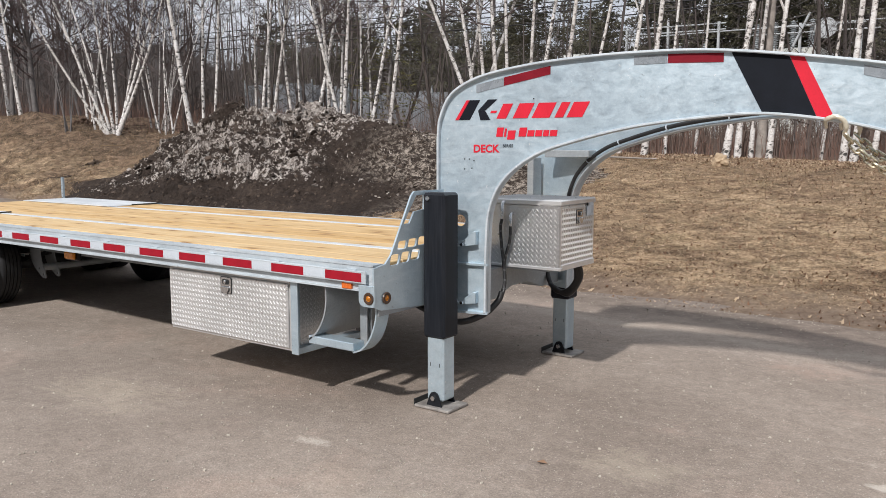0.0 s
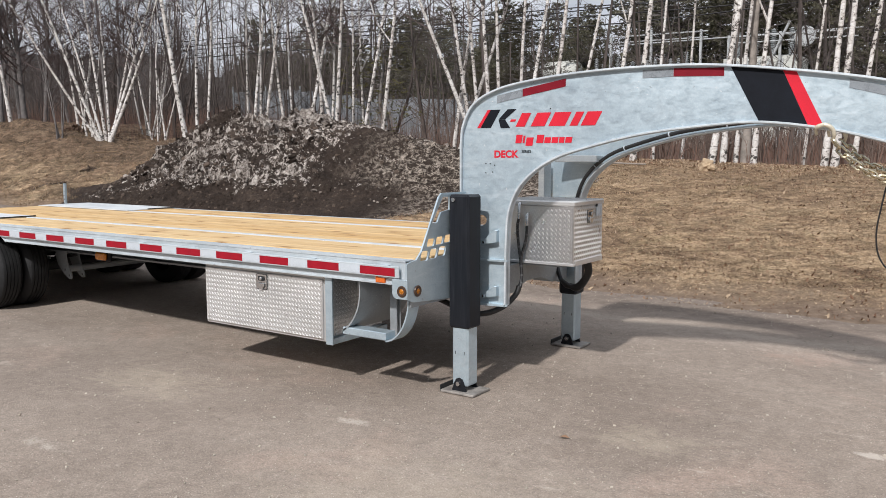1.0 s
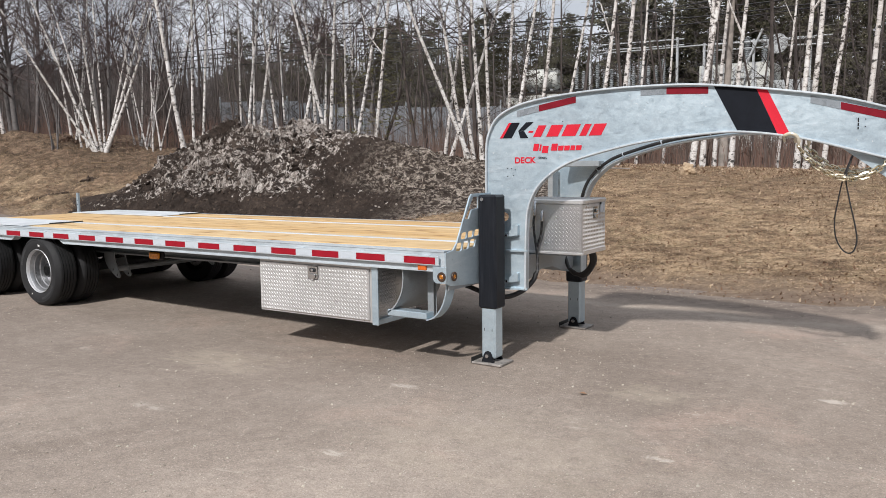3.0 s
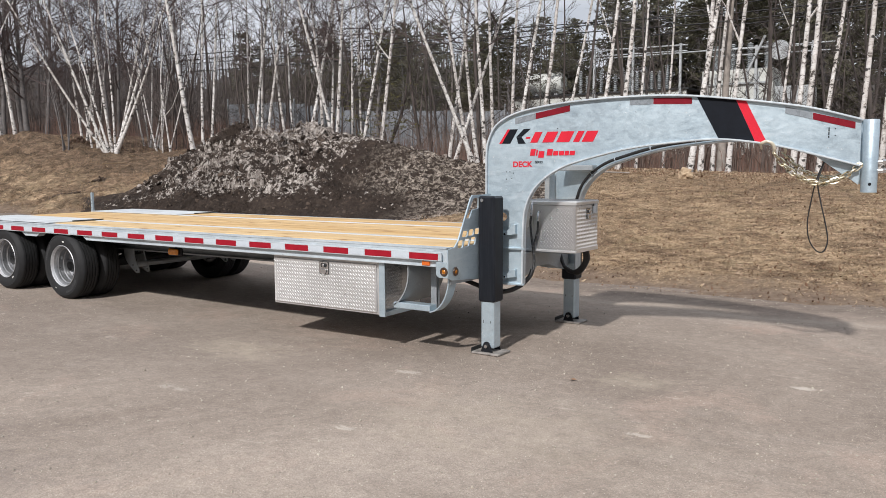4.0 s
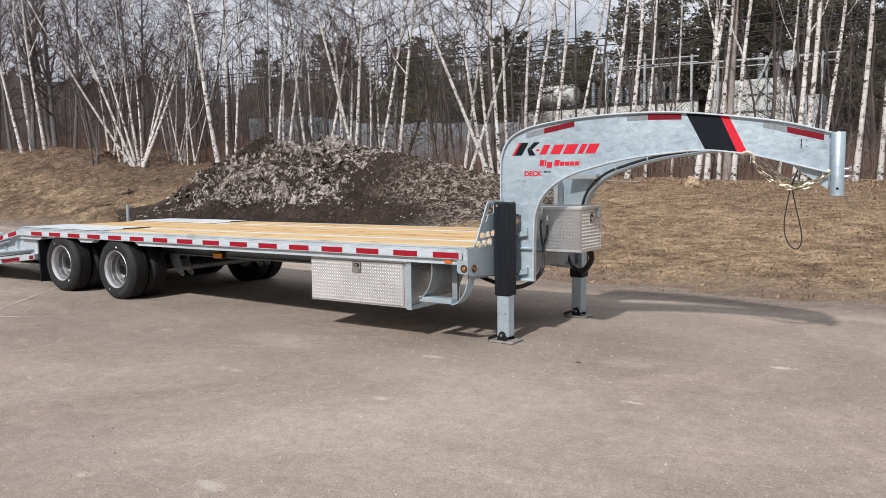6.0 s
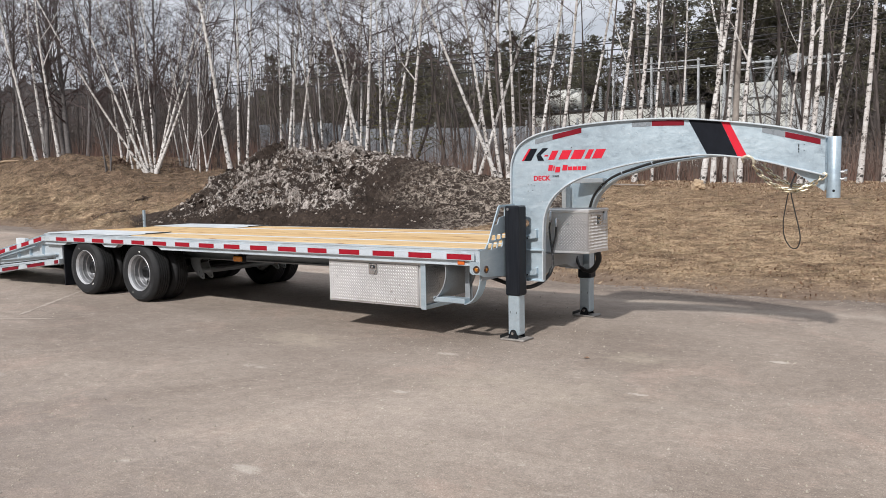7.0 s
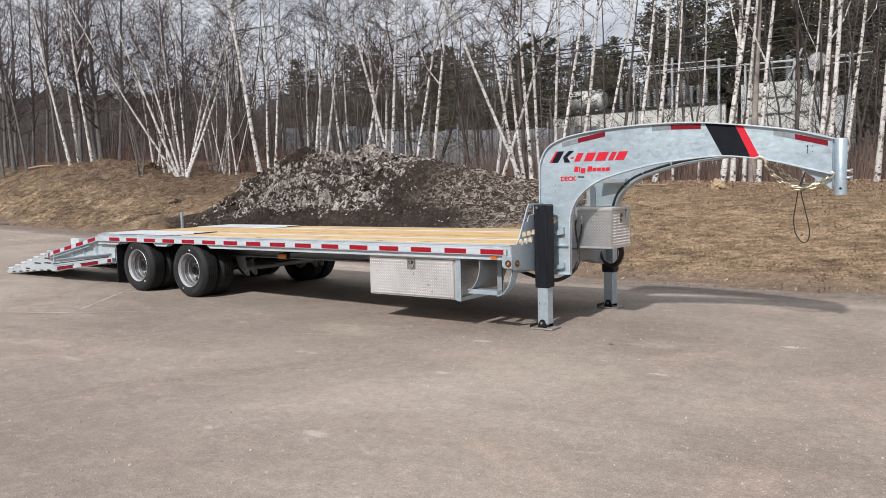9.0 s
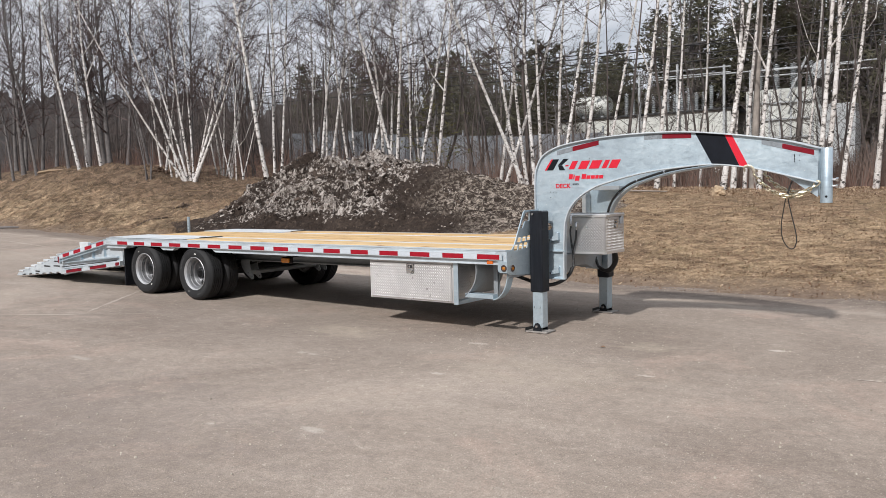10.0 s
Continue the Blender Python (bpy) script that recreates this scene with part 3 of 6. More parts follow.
def axis_steps(a, b, fine_a, fine_b, fine, grow=1.25):
    out = list(np.arange(fine_a, fine_b + fine / 2, fine))
    step, v = fine, fine_b
    while v < b:
        step *= grow
        v = min(b, v + step)
        out.append(v)
    step, v = fine, fine_a
    while v > a:
        step *= grow
        v = max(a, v - step)
        out.insert(0, v)
    return out


def sheet(xs, ys, height):
    m = Mesh()
    nx = len(xs)
    verts = [(x, y, height(x, y)) for y in ys for x in xs]
    faces = [(j * nx + i, j * nx + i + 1, (j + 1) * nx + i + 1, (j + 1) * nx + i) for j in range(len(ys) - 1) for i in range(nx - 1)]
    m.add(verts, faces)
    return m


ground = part("ground", sheet(axis_steps(-900, 900, -34, 12, 0.25, 1.22), axis_steps(-900, 1200, 3.6, 17, 0.2, 1.22), land), TURF, smooth=80)
tagged(ground, "tan dead spring turf sloping up to a wood", "ground", kind="structure")


def yard_height(x, y):
    return base_height(x) + 0.001 * noise.noise(Vector((x * 0.35, y * 0.35, 7)))


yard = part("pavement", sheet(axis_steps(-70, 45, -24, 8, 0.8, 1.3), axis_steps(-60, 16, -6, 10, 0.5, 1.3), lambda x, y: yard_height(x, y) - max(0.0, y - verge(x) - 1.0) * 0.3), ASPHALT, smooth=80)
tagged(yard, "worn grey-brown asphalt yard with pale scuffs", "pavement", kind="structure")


def heap(x, y, cx, cy, tall, wx, wy):
    return tall * math.exp(-(((x - cx) / wx) ** 2 + ((y - cy) / wy) ** 2))


def mound_height(x, y):
    h = heap(x, y, -13.84, 10.53, 1.22, 1.62, 1.1) + heap(x, y, -12.91, 12.76, 1.17, 2.16, 1.46) + heap(x, y, -10.64, 9.81, 0.96, 2.77, 1.57)
    h += heap(x, y, -8.47, 10.69, 0.75, 3.34, 1.77) + heap(x, y, -15.83, 10.10, 0.66, 1.25, 0.8) + heap(x, y, -11.94, 8.19, 0.46, 3.31, 0.88)
    h += heap(x, y, -16.6, 8.8, 0.15, 1.9, 0.8) + heap(x, y, -11.5, 7.15, 0.17, 5.0, 0.6)
    c = Vector((x, y, 0))
    rough = min(1.0, h * 1.4) * (0.35 + 0.65 * smoothstep(-8.6, -11.4, x)) * (1.0 - 0.55 * smoothstep(-15.0, -16.6, x))
    q = h + 0.24 * noise.fractal(c * 0.9, 0.8, 2.1, 4) * rough
    # broken ledges
    st = 0.30
    k = math.floor(q / st + 0.9 * noise.noise(c * 0.8))
    f = q / st + 0.9 * noise.noise(c * 0.8) - k
    q += rough * st * 0.65 * (smoothstep(0.35, 0.72, f) - f)
    q += rough * ((noise.ridged_multi_fractal(c * 2.1, 0.9, 2.2, 5, 1.0, 2.0) - 1.25) * 0.10 + (noise.ridged_multi_fractal(c * 4.4 + Vector((3, 1, 0)), 0.9, 2.1, 4, 1.0, 2.0) - 1.2) * 0.085 + 0.11 * noise.noise(c * 3.1) + 0.08 * noise.noise(c * 6.5))
    q += min(1.0, h * 3.0) * (0.06 * noise.noise(c * 11.0) + 0.035 * noise.noise(c * 21.0))
    return land(x, y) + q - 0.08


def mound_point(x, y):
    """A place on the heap, pushed sideways so that crusts overhang."""
    z = mound_height(x, y)
    c = Vector((x, y, z * 0.7))
    push = min(1.0, max(0.0, z - land(x, y)) * 1.6) * (0.3 + 0.7 * smoothstep(-8.6, -11.4, x))
    return (x + push * (0.16 * noise.noise(c * 2.6) + 0.07 * noise.noise(c * 7.0)), y + push * (0.20 * noise.noise(c * 2.9 + Vector((9, 4, 1))) + 0.08 * noise.noise(c * 8.0 + Vector((2, 5, 3)))), z)


xs = list(np.arange(-19.5, -17.0, 0.08)) + list(np.arange(-17.0, -8.0, 0.042)) + list(np.arange(-8.0, -3.4, 0.06))
ys = list(np.arange(6.0, 7.6, 0.07)) + list(np.arange(7.6, 11.0, 0.038)) + list(np.arange(11.0, 16.6, 0.085))
mesh = Mesh()
mesh.add([mound_point(x, y) for y in ys for x in xs], [(j * len(xs) + i, j * len(xs) + i + 1, (j + 1) * len(xs) + i + 1, (j + 1) * len(xs) + i) for j in range(len(ys) - 1) for i in range(len(xs) - 1)])
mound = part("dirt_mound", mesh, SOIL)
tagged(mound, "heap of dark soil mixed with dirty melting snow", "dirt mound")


# broken crust and clods on the mound
def lump(m, at, size, r, flat=0.6):
    """A rough faceted lump."""
    ring = []
    n = 5
    a0 = r.uniform(0, 6)
    tilt = Euler((r.gauss(0.5, 0.7), r.gauss(0, 0.7), r.uniform(0, 6))).to_matrix()
    pts = [Vector((0, 0, -flat)), Vector((r.gauss(0, 0.15), r.gauss(0, 0.15), flat * r.uniform(0.7, 1.2)))]
    for h in (-0.3, 0.35):
        for k in range(n):
            a = a0 + 2 * math.pi * k / n + h
            q = r.uniform(0.65, 1.2)
            pts.append(Vector((q * math.cos(a), q * math.sin(a), h * flat * r.uniform(0.5, 1.4))))
    v = [tuple(at + tilt @ p * size) for p in pts]
    f = []
    for k in range(n):
        j = (k + 1) % n
        f += [(0, 2 + j, 2 + k), (1, 2 + n + k, 2 + n + j), (2 + k, 2 + j, 2 + n + j), (2 + k, 2 + n + j, 2 + n + k)]
    m.add(v, f)


heaps = random.Random(5)
crust, clods = Mesh(), Mesh()
while len(crust.f) < 24000:
    x, y = heaps.uniform(-18.4, -4.5), heaps.uniform(7.0, 13.0)
    if mound_height(x, y) - land(x, y) < 0.10:
        continue
    at = Vector(mound_point(x, y))
    p = noise.fractal(Vector((x * 1.4, y * 1.4, at.z * 2.0 + 9)), 0.7, 2.1, 4)
    if p > 0.10 and y > 7.9:
        lump(crust, at, heaps.uniform(0.015, 0.045) * (1.8 if heaps.random() < 0.1 else 1), heaps, heaps.uniform(0.4, 0.8))
    elif heaps.random() < 0.45:
        lump(clods, at, heaps.uniform(0.012, 0.045) * (2.0 if heaps.random() < 0.06 else 1), heaps, 0.8)
slabs = 0
while slabs < 420:
    x, y = heaps.uniform(-17.0, -9.5), heaps.uniform(7.8, 12.0)
    if mound_height(x, y) - land(x, y) < 0.22 or noise.noise(Vector((x * 0.9, y * 0.9, 4.0))) < -0.05:
        continue
    lump(crust, Vector(mound_point(x, y)), heaps.uniform(0.04, 0.10), heaps, heaps.uniform(0.35, 0.7))
    slabs += 1
tagged(part("snow_crust", crust, RUBBLE, mound, kind="stuff"), "broken pieces of dirty snow crust")
tagged(part("loose_soil", clods, CLOD, mound, kind="stuff"), "dark clods of soil")

# ---- the gooseneck trailer ----
YC = 1.305                      # its middle line; the near side lies at y = 0
DECK, REAR, TAIL = 0.915, -7.45, -9.0
PITCH, RED_LONG = 0.4572, 0.279
trailer = thing("gooseneck_trailer", "galvanised flatbed gooseneck trailer with new pine deck, standing on its jacks", "trailer")


def mirrored(y):
    return 2 * YC - y


def sides(y0, y1):
    """The same span on both sides of the trailer."""
    return ((y0, y1), (2 * YC - y1, 2 * YC - y0))


# chassis
for y0, y1 in sides(0.66, 0.80):
    m = Mesh()
    m.box(REAR, 0.05, y0, y1, 0.775, 0.795)
    m.box(REAR, 0.05, y0, y1, 0.587, 0.602)
    m.box(REAR, 0.05, (y0 + y1) / 2 - 0.008, (y0 + y1) / 2 + 0.008, 0.602, 0.775)
    part("main_beam", m, GALV_DARK, trailer, "galvanised main beam, darkened as in shade")
for i in range(17):
    m = Mesh()
    x = 0.0 - 0.46 * i
    m.box(x - 0.035, x + 0.035, 0.10, 2 * YC - 0.10, 0.80, 0.86)
    part("crossmember", m, UNDER, trailer)
for y, s in ((0.0, 1), (2 * YC, -1)):
    m = Mesh()
    ya, yb = min(y + s * 0.035, y + s * 0.05), max(y + s * 0.035, y + s * 0.05)
    # the web is notched over each wheel
    line = [(REAR - 0.05, 0.905), (REAR - 0.05, 0.757)]
    for x in (-6.46, -5.22):
        line += [(x - 0.50, 0.757), (x - 0.36, 0.838), (x + 0.36, 0.838), (x + 0.50, 0.757)]
    line += [(0.06, 0.757), (0.06, 0.905)]
    m.prism(line, lambda u, v, w: (u, ya + w, v), yb - ya)
    for i in range(1, len(line) - 2):
        (x0, z0), (x1, z1) = line[i], line[i + 1]
        c, d = min(y + s * 0.025, y + s * 0.11), max(y + s * 0.025, y + s * 0.11)
        m.add([(x0, c, z0), (x0, d, z0), (x1, d, z1), (x1, c, z1), (x0, c, z0 + 0.009), (x0, d, z0 + 0.009), (x1, d, z1 + 0.009), (x1, c, z1 + 0.009)], [(0, 1, 2, 3), (4, 7, 6, 5), (0, 4, 5, 1), (1, 5, 6, 2), (2, 6, 7, 3), (3, 7, 4, 0)])
    m.box(REAR - 0.05, 0.06, min(y + s * 0.03, y + s * 0.12), max(y + s * 0.03, y + s * 0.12), 0.902, 0.912)
    rail = part("side_rail", m, GALV_MID, trailer)
    m = Mesh()
    m.box(REAR, 0.03, min(y, y + s * 0.012), max(y, y + s * 0.012), 0.806, 0.878)
    part("rub_rail", m, GALV_MID, rail, bevel=0.003)
    pocket = Mesh()
    pocket.box(-0.04, 0.04, min(y + s * 0.012, y + s * 0.035), max(y + s * 0.012, y + s * 0.035), 0.80, 0.88)
    pocket_data = pocket.data("stake_pocket", GALV_MID)
    for i in range(12):
        o = new("stake_pocket", pocket_data)
        o.location.x = -0.1 - 0.62 * i
        o.parent = rail
    red, white = Mesh(), Mesh()
    f = y - s * 0.0015
    red.box(-RED_LONG, 0, min(f, f + s * 0.001), max(f, f + s * 0.001), 0.815, 0.866)
    white.box(-PITCH, -RED_LONG, min(f, f + s * 0.001), max(f, f + s * 0.001), 0.815, 0.866)
    red_data, white_data = red.data("red_tape", RED_TAPE), white.data("white_tape", WHITE_TAPE)
    for i in range(16):
        for name, data in (("red_tape", red_data), ("white_tape", white_data)):
            o = new(name, data)
            o.location.x = -PITCH * i
            o.parent = rail

# deck
m = Mesh()
m.box(REAR, 0.06, 0.12, 2 * YC - 0.12, 0.862, 0.872)
deck = part("deck", m, UNDER, trailer, "new yellow pine planks with galvanised strips")
spans = [(0.125, 0.645, 3), (0.735, 1.875, 6), (1.965, 2.485, 3)]
for a, b, n in spans:
    w = (b - a) / n
    for i in range(n):
        plank = Mesh()
        plank.box(REAR, 0.055, a + i * w + 0.003, a + (i + 1) * w - 0.003, 0.874, DECK + random.uniform(-0.002, 0.002))
        o = part("plank", plank, WOOD, deck, bevel=0.004)
for y0, y1 in sides(0.652, 0.728):
    m = Mesh()
    m.box(REAR, 0.055, y0, y1, 0.874, DECK + 0.002)
    part("deck_strip", m, GALV_PALE, deck, bevel=0.002)
for y0, y1 in sides(0.05, 0.76):
    m = Mesh()
    m.box(REAR, -5.5, y0, y1, DECK + 0.004, DECK + 0.012)
    cover = part("wheel_cover_plate", m, GALV_PALE, deck, "galvanised plate over the wheels", bevel=0.002)
    m = Mesh()
    m.box(-5.512, -5.498, y0 + 0.30, y1, DECK + 0.006, DECK + 0.018)
    part("plate_edge", m, UNDER, cover, "dark edge strip")


# beavertail and ramps
def slope(x):
    return DECK - 0.30 * (REAR - x) / (REAR - TAIL)


def strip(m, x0, x1, y0, y1, top, thick, slot=0):
    v = []
    for x in (x0, x1):
        for y in (y0, y1):
            v += [(x, y, top(x) - thick), (x, y, top(x))]
    m.add(v, [(0, 1, 3, 2), (4, 6, 7, 5), (0, 4, 5, 1), (2, 3, 7, 6), (1, 5, 7, 3), (0, 2, 6, 4)], slot)


m = Mesh()
strip(m, TAIL, REAR, 0.05, 2 * YC - 0.05, slope, 0.012)
tail = part("beavertail", m, GALV, trailer)
for y, s in ((0.0, 1), (2 * YC, -1)):
    m = Mesh()
    a, b = min(y + s * 0.09, y + s * 0.105), max(y + s * 0.09, y + s * 0.105)
    m.prism([(REAR, 0.91), (TAIL, slope(TAIL)), (TAIL, 0.24), (REAR - 0.2, 0.44), (REAR + 0.3, 0.47), (REAR + 0.3, 0.77), (REAR, 0.77)], lambda u, v, w: (u, a + w, v), b - a)
    cheek = part("tail_side_plate", m, GALV_MID, tail)
    m = Mesh()
    strip(m, TAIL, REAR, min(y, y + s * 0.03), max(y, y + s * 0.03), lambda x: slope(x) - 0.03, 0.07)
    rub = part("tail_rub_rail", m, GALV_MID, tail)
    m = Mesh()
    strip(m, TAIL, REAR - 0.3, min(y + s * 0.01, y + s * 0.05), max(y + s * 0.01, y + s * 0.05), lambda x: slope(x) - 0.13, 0.015)
    part("tail_lip", m, GALV, tail)
    m = Mesh()
    strip(m, TAIL, REAR + 0.3, min(y + s * 0.03, y + s * 0.10), max(y + s * 0.03, y + s * 0.10), lambda x: 0.515 + 0.118 * (x - REAR), 0.075)
    part("tail_lower_rail", m, GALV_MID, tail, bevel=0.004)
    m = Mesh()
    strip(m, TAIL + 0.15, REAR + 0.2, min(y + s * 0.045, y + s * 0.095), max(y + s * 0.045, y + s * 0.095), lambda x: 0.60 + 0.09 * (x - REAR), 0.018)
    part("tail_lip", m, GALV, tail)
    for i in range(4):
        for k, (name, mat) in enumerate((("red_tape", RED_TAPE), ("white_tape", WHITE_TAPE))):
            x1 = REAR - 0.09 - 0.36 * i - (0.22 if k else 0)
            t = Mesh()
            strip(t, x1 - (0.14 if k else 0.22), x1, min(y - s * 0.002, y), max(y - s * 0.002, y), lambda x: slope(x) - 0.035, 0.055)
            part(name, t, mat, rub)
    for i in range(3):
        t = Mesh()
        x1 = min(-6.78 - 0.765 * i, REAR + 0.28)
        strip(t, -7.27 - 0.765 * i, x1, min(y + s * 0.024, y + s * 0.029), max(y + s * 0.024, y + s * 0.029), lambda x: 0.50 + 0.118 * (x - REAR), 0.05)
        part("red_tape", t, DIMMED_RED_TAPE, cheek)
    for i in range(3):
        t = Mesh()
        x = REAR - 0.18 - 0.36 * i
        t.box(x - 0.008, x + 0.008, min(y + s * 0.05, y + s * 0.089), max(y + s * 0.05, y + s * 0.089), 0.615 + 0.09 * (x - REAR), slope(x) - 0.15)
        part("tail_rib", t, GALV, cheek)
    for i in range(4):
        t = Mesh()
        x = REAR - 0.15 - 0.34 * i
        strip(t, x - 0.13, x, min(y + s * 0.022, y + s * 0.0295), max(y + s * 0.022, y + s * 0.0295), lambda u: 0.503 + 0.118 * (u - REAR), 0.014)
        part("tail_slot", t, UNDER, cheek)
    t = Mesh()
    strip(t, TAIL + 0.03, REAR + 0.2, min(y + s * 0.04, y + s * 0.046), max(y + s * 0.04, y + s * 0.046), lambda u: 0.545 + 0.10 * (u - REAR), 0.016)
    part("tail_seam", t, UNDER, cheek, "dark seam over the lower rail")
    t = Mesh()
    t.box(TAIL - 0.012, TAIL + 0.04, min(y - s * 0.002, y + s * 0.05), max(y - s * 0.002, y + s * 0.05), 0.44, slope(TAIL) - 0.02)
    post = part("tail_post", t, GALV_MID, tail, bevel=0.003)
    t = Mesh()
    t.box(TAIL - 0.008, TAIL + 0.03, min(y - s * 0.004, y - s * 0.003), max(y - s * 0.004, y - s * 0.003), 0.46, slope(TAIL) - 0.05)
    part("red_tape", t, DIMMED_RED_TAPE, post)
for y, s in ((0.0, 1), (2 * YC, -1)):
    m = Mesh()
    m.box(-8.33, -8.07, min(y + s * 0.03, y + s * 0.09), max(y + s * 0.03, y + s * 0.09), slope(-8.2) - 0.04, slope(-8.2) + 0.055)
    part("tail_block", m, GALV_PALE, tail, "pale block on the tail edge", bevel=0.004)
    m = Mesh()
    m.lathe([(0.0, -0.03), (0.028, -0.03), (0.028, 0.12), (0.0, 0.12)], (TAIL - 0.06, y + s * 0.06, 0.575), "y", 12)
    part("ramp_hinge", m, GALV_DARK, tail, smooth=40)
for y0 in (0.10, 1.46):
    foot = base_height(-10.9) + 0.015
    m = Mesh()
    strip(m, TAIL - 1.6, TAIL - 0.02, y0 + 0.03, y0 + 1.02, lambda x: foot + (0.56 - foot) * (x - TAIL + 1.66) / 1.64, 0.012)
    ramp = part("ramp", m, GALV, trailer, "stepped galvanised loading ramp lowered to the ground")
    for yy in (y0, y0 + 1.02):
        # the side plate is cut in steps, one to a cleat, with feet below
        line = [(TAIL - 0.02, 0.27), (TAIL - 0.02, 0.60)]
        n = 7
        for i in range(n):
            x0, x1 = TAIL - 0.02 - 1.64 * i / n, TAIL - 0.02 - 1.64 * (i + 1) / n
            z = 0.60 - (0.60 - foot - 0.05) * (i + 0.55) / n
            line += [(x0 - 0.03, z), (x1, z - 0.012)]
        line += [(TAIL - 1.72, foot + 0.012), (TAIL - 1.70, foot)]
        for i in range(6, 0, -1):
            x, z = TAIL - 0.02 - 1.62 * i / 6.6, foot + (0.27 - foot) * (1 - i / 6.6)
            line += [(x - 0.03, z), (x - 0.03, z + 0.022), (x + 0.09, z + 0.04), (x + 0.09, z + 0.018)]
        m = Mesh()
        m.prism(line, lambda u, v, w, yy=yy: (u, yy + w, v), 0.03)
        side = part("ramp_side", m, GALV_MID, ramp)
        for u0, u1, v in ((0.10, 0.34, 0.455), (0.48, 0.70, 0.36), (0.14, 0.36, 0.375), (0.86, 1.02, 0.255)):
            m = Mesh()
            m.box(TAIL - u1, TAIL - u0, yy - 0.003 if yy < YC else yy + 0.031, yy - 0.001 if yy < YC else yy + 0.033, v, v + 0.022)
            part("ramp_slot", m, UNDER, side)
    for i in range(7):
        x = TAIL - 0.02 - 1.64 * (i + 0.5) / 7
        z = 0.60 - (0.60 - foot - 0.05) * (i + 0.55) / 7
        c = Mesh()
        c.box(x - 0.09, x + 0.07, y0 - 0.012, y0 + 1.062, z + 0.002, z + 0.030)
        c.box(x + 0.05, x + 0.07, y0 + 0.04, y0 + 1.01, z - 0.05, z + 0.002)
        part("cleat", c, GALV_PALE, ramp, bevel=0.003)


# running gear
def wheel(x, y, s):
    """A tyre and rim with its outer face at y; s points inwards."""
    z = base_height(x) + 0.381
    rim = Mesh()
    rim.lathe([(0.224, 0.034), (0.214, 0.048), (0.208, 0.072), (0.198, 0.078), (0.194, 0.13), (0.182, 0.137), (0.176, 0.184), (0.15, 0.192), (0.105, 0.180), (0.082, 0.165), (0.0, 0.165)], (0, 0, 0), "y", 48)
    tyre = Mesh()
    prof = [(0.232, 0.028), (0.238, 0.012), (0.262, 0.0), (0.31, -0.006), (0.336, -0.003), (0.340, -0.006), (0.346, -0.002), (0.356, 0.006), (0.374, 0.022), (0.382, 0.034)]
    for g in range(5):
        a = 0.04 + g * 0.034
        prof += [(0.386, a), (0.386, a + 0.024), (0.376, a + 0.026), (0.376, a + 0.032)]
    prof += [(0.382, 0.212), (0.37, 0.222), (0.31, 0.236), (0.26, 0.23), (0.232, 0.205)]
    tyre.lathe(prof, (0, 0, 0), "y", 64)
    w = part("wheel", rim, RIM, trailer, "silver steel wheel rim", smooth=35)
    part("tyre", tyre, RUBBER, w, "black rubber tyre", smooth=35)
    lip = Mesh()
    lip.lathe([(0.236, 0.02), (0.2395, 0.006), (0.236, 0.002), (0.2315, 0.008), (0.230, 0.022), (0.2235, 0.034)], (0, 0, 0), "y", 64)
    part("rim_lip", lip, RIM_EDGE, w, "bright rim lip", smooth=40)
    turn = 1.32 if x > -6 else 5.35
    for spot in (0.0, 2.9):
        marks = Mesh()
        a = turn + spot
        marks.add([(r * math.cos(a + e), -0.0075, r * math.sin(a + e)) for r, e in ((0.279, 0), (0.297, 0), (0.297, 0.12 - spot * 0.025), (0.279, 0.12 - spot * 0.025))], [(0, 1, 2, 3)])
        part("chalk_mark", marks, CHALK, w, "white chalk dash on the sidewall")
    for start, count in ((turn + 1.0, 9), (turn + 3.6, 12)):
        marks = Mesh()
        for k in range(count):
            a = start + 0.075 * k
            marks.add([(r * math.cos(a + e), -0.0072, r * math.sin(a + e)) for r, e in ((0.290, 0), (0.316, 0), (0.316, 0.045), (0.290, 0.045))], [(0, 1, 2, 3)])
        part("sidewall_marking", marks, TYRE_PRINT, w, "dusty raised marking bars")
    hub = Mesh()
    hub.lathe([(0.0, 0.10), (0.058, 0.10), (0.072, 0.112), (0.078, 0.17)], (0, 0, 0), "y", 20)
    part("hub", hub, BLACK, w, smooth=35)
    for i in range(8):
        nut = Mesh()
        a = i * math.pi / 4
        nut.lathe([(0.0, 0.155), (0.013, 0.155), (0.013, 0.185)], (0.115 * math.cos(a), 0, 0.115 * math.sin(a)), "y", 6)
        part("nut", nut, CHROME, w)
    for i in range(5):
        a = 0.6 + i * 2 * math.pi / 5
        hole = Mesh()
        hole.lathe([(0.0, 0.1775), (0.036, 0.1775), (0.036, 0.19)], (0.148 * math.cos(a), 0, 0.152 * math.sin(a)), "y", 14)
        part("hand_hole", hole, RUBBER, w)
    w.matrix_world = pose(x, y, z, 0, 0, 0 if s > 0 else 180)
    return w


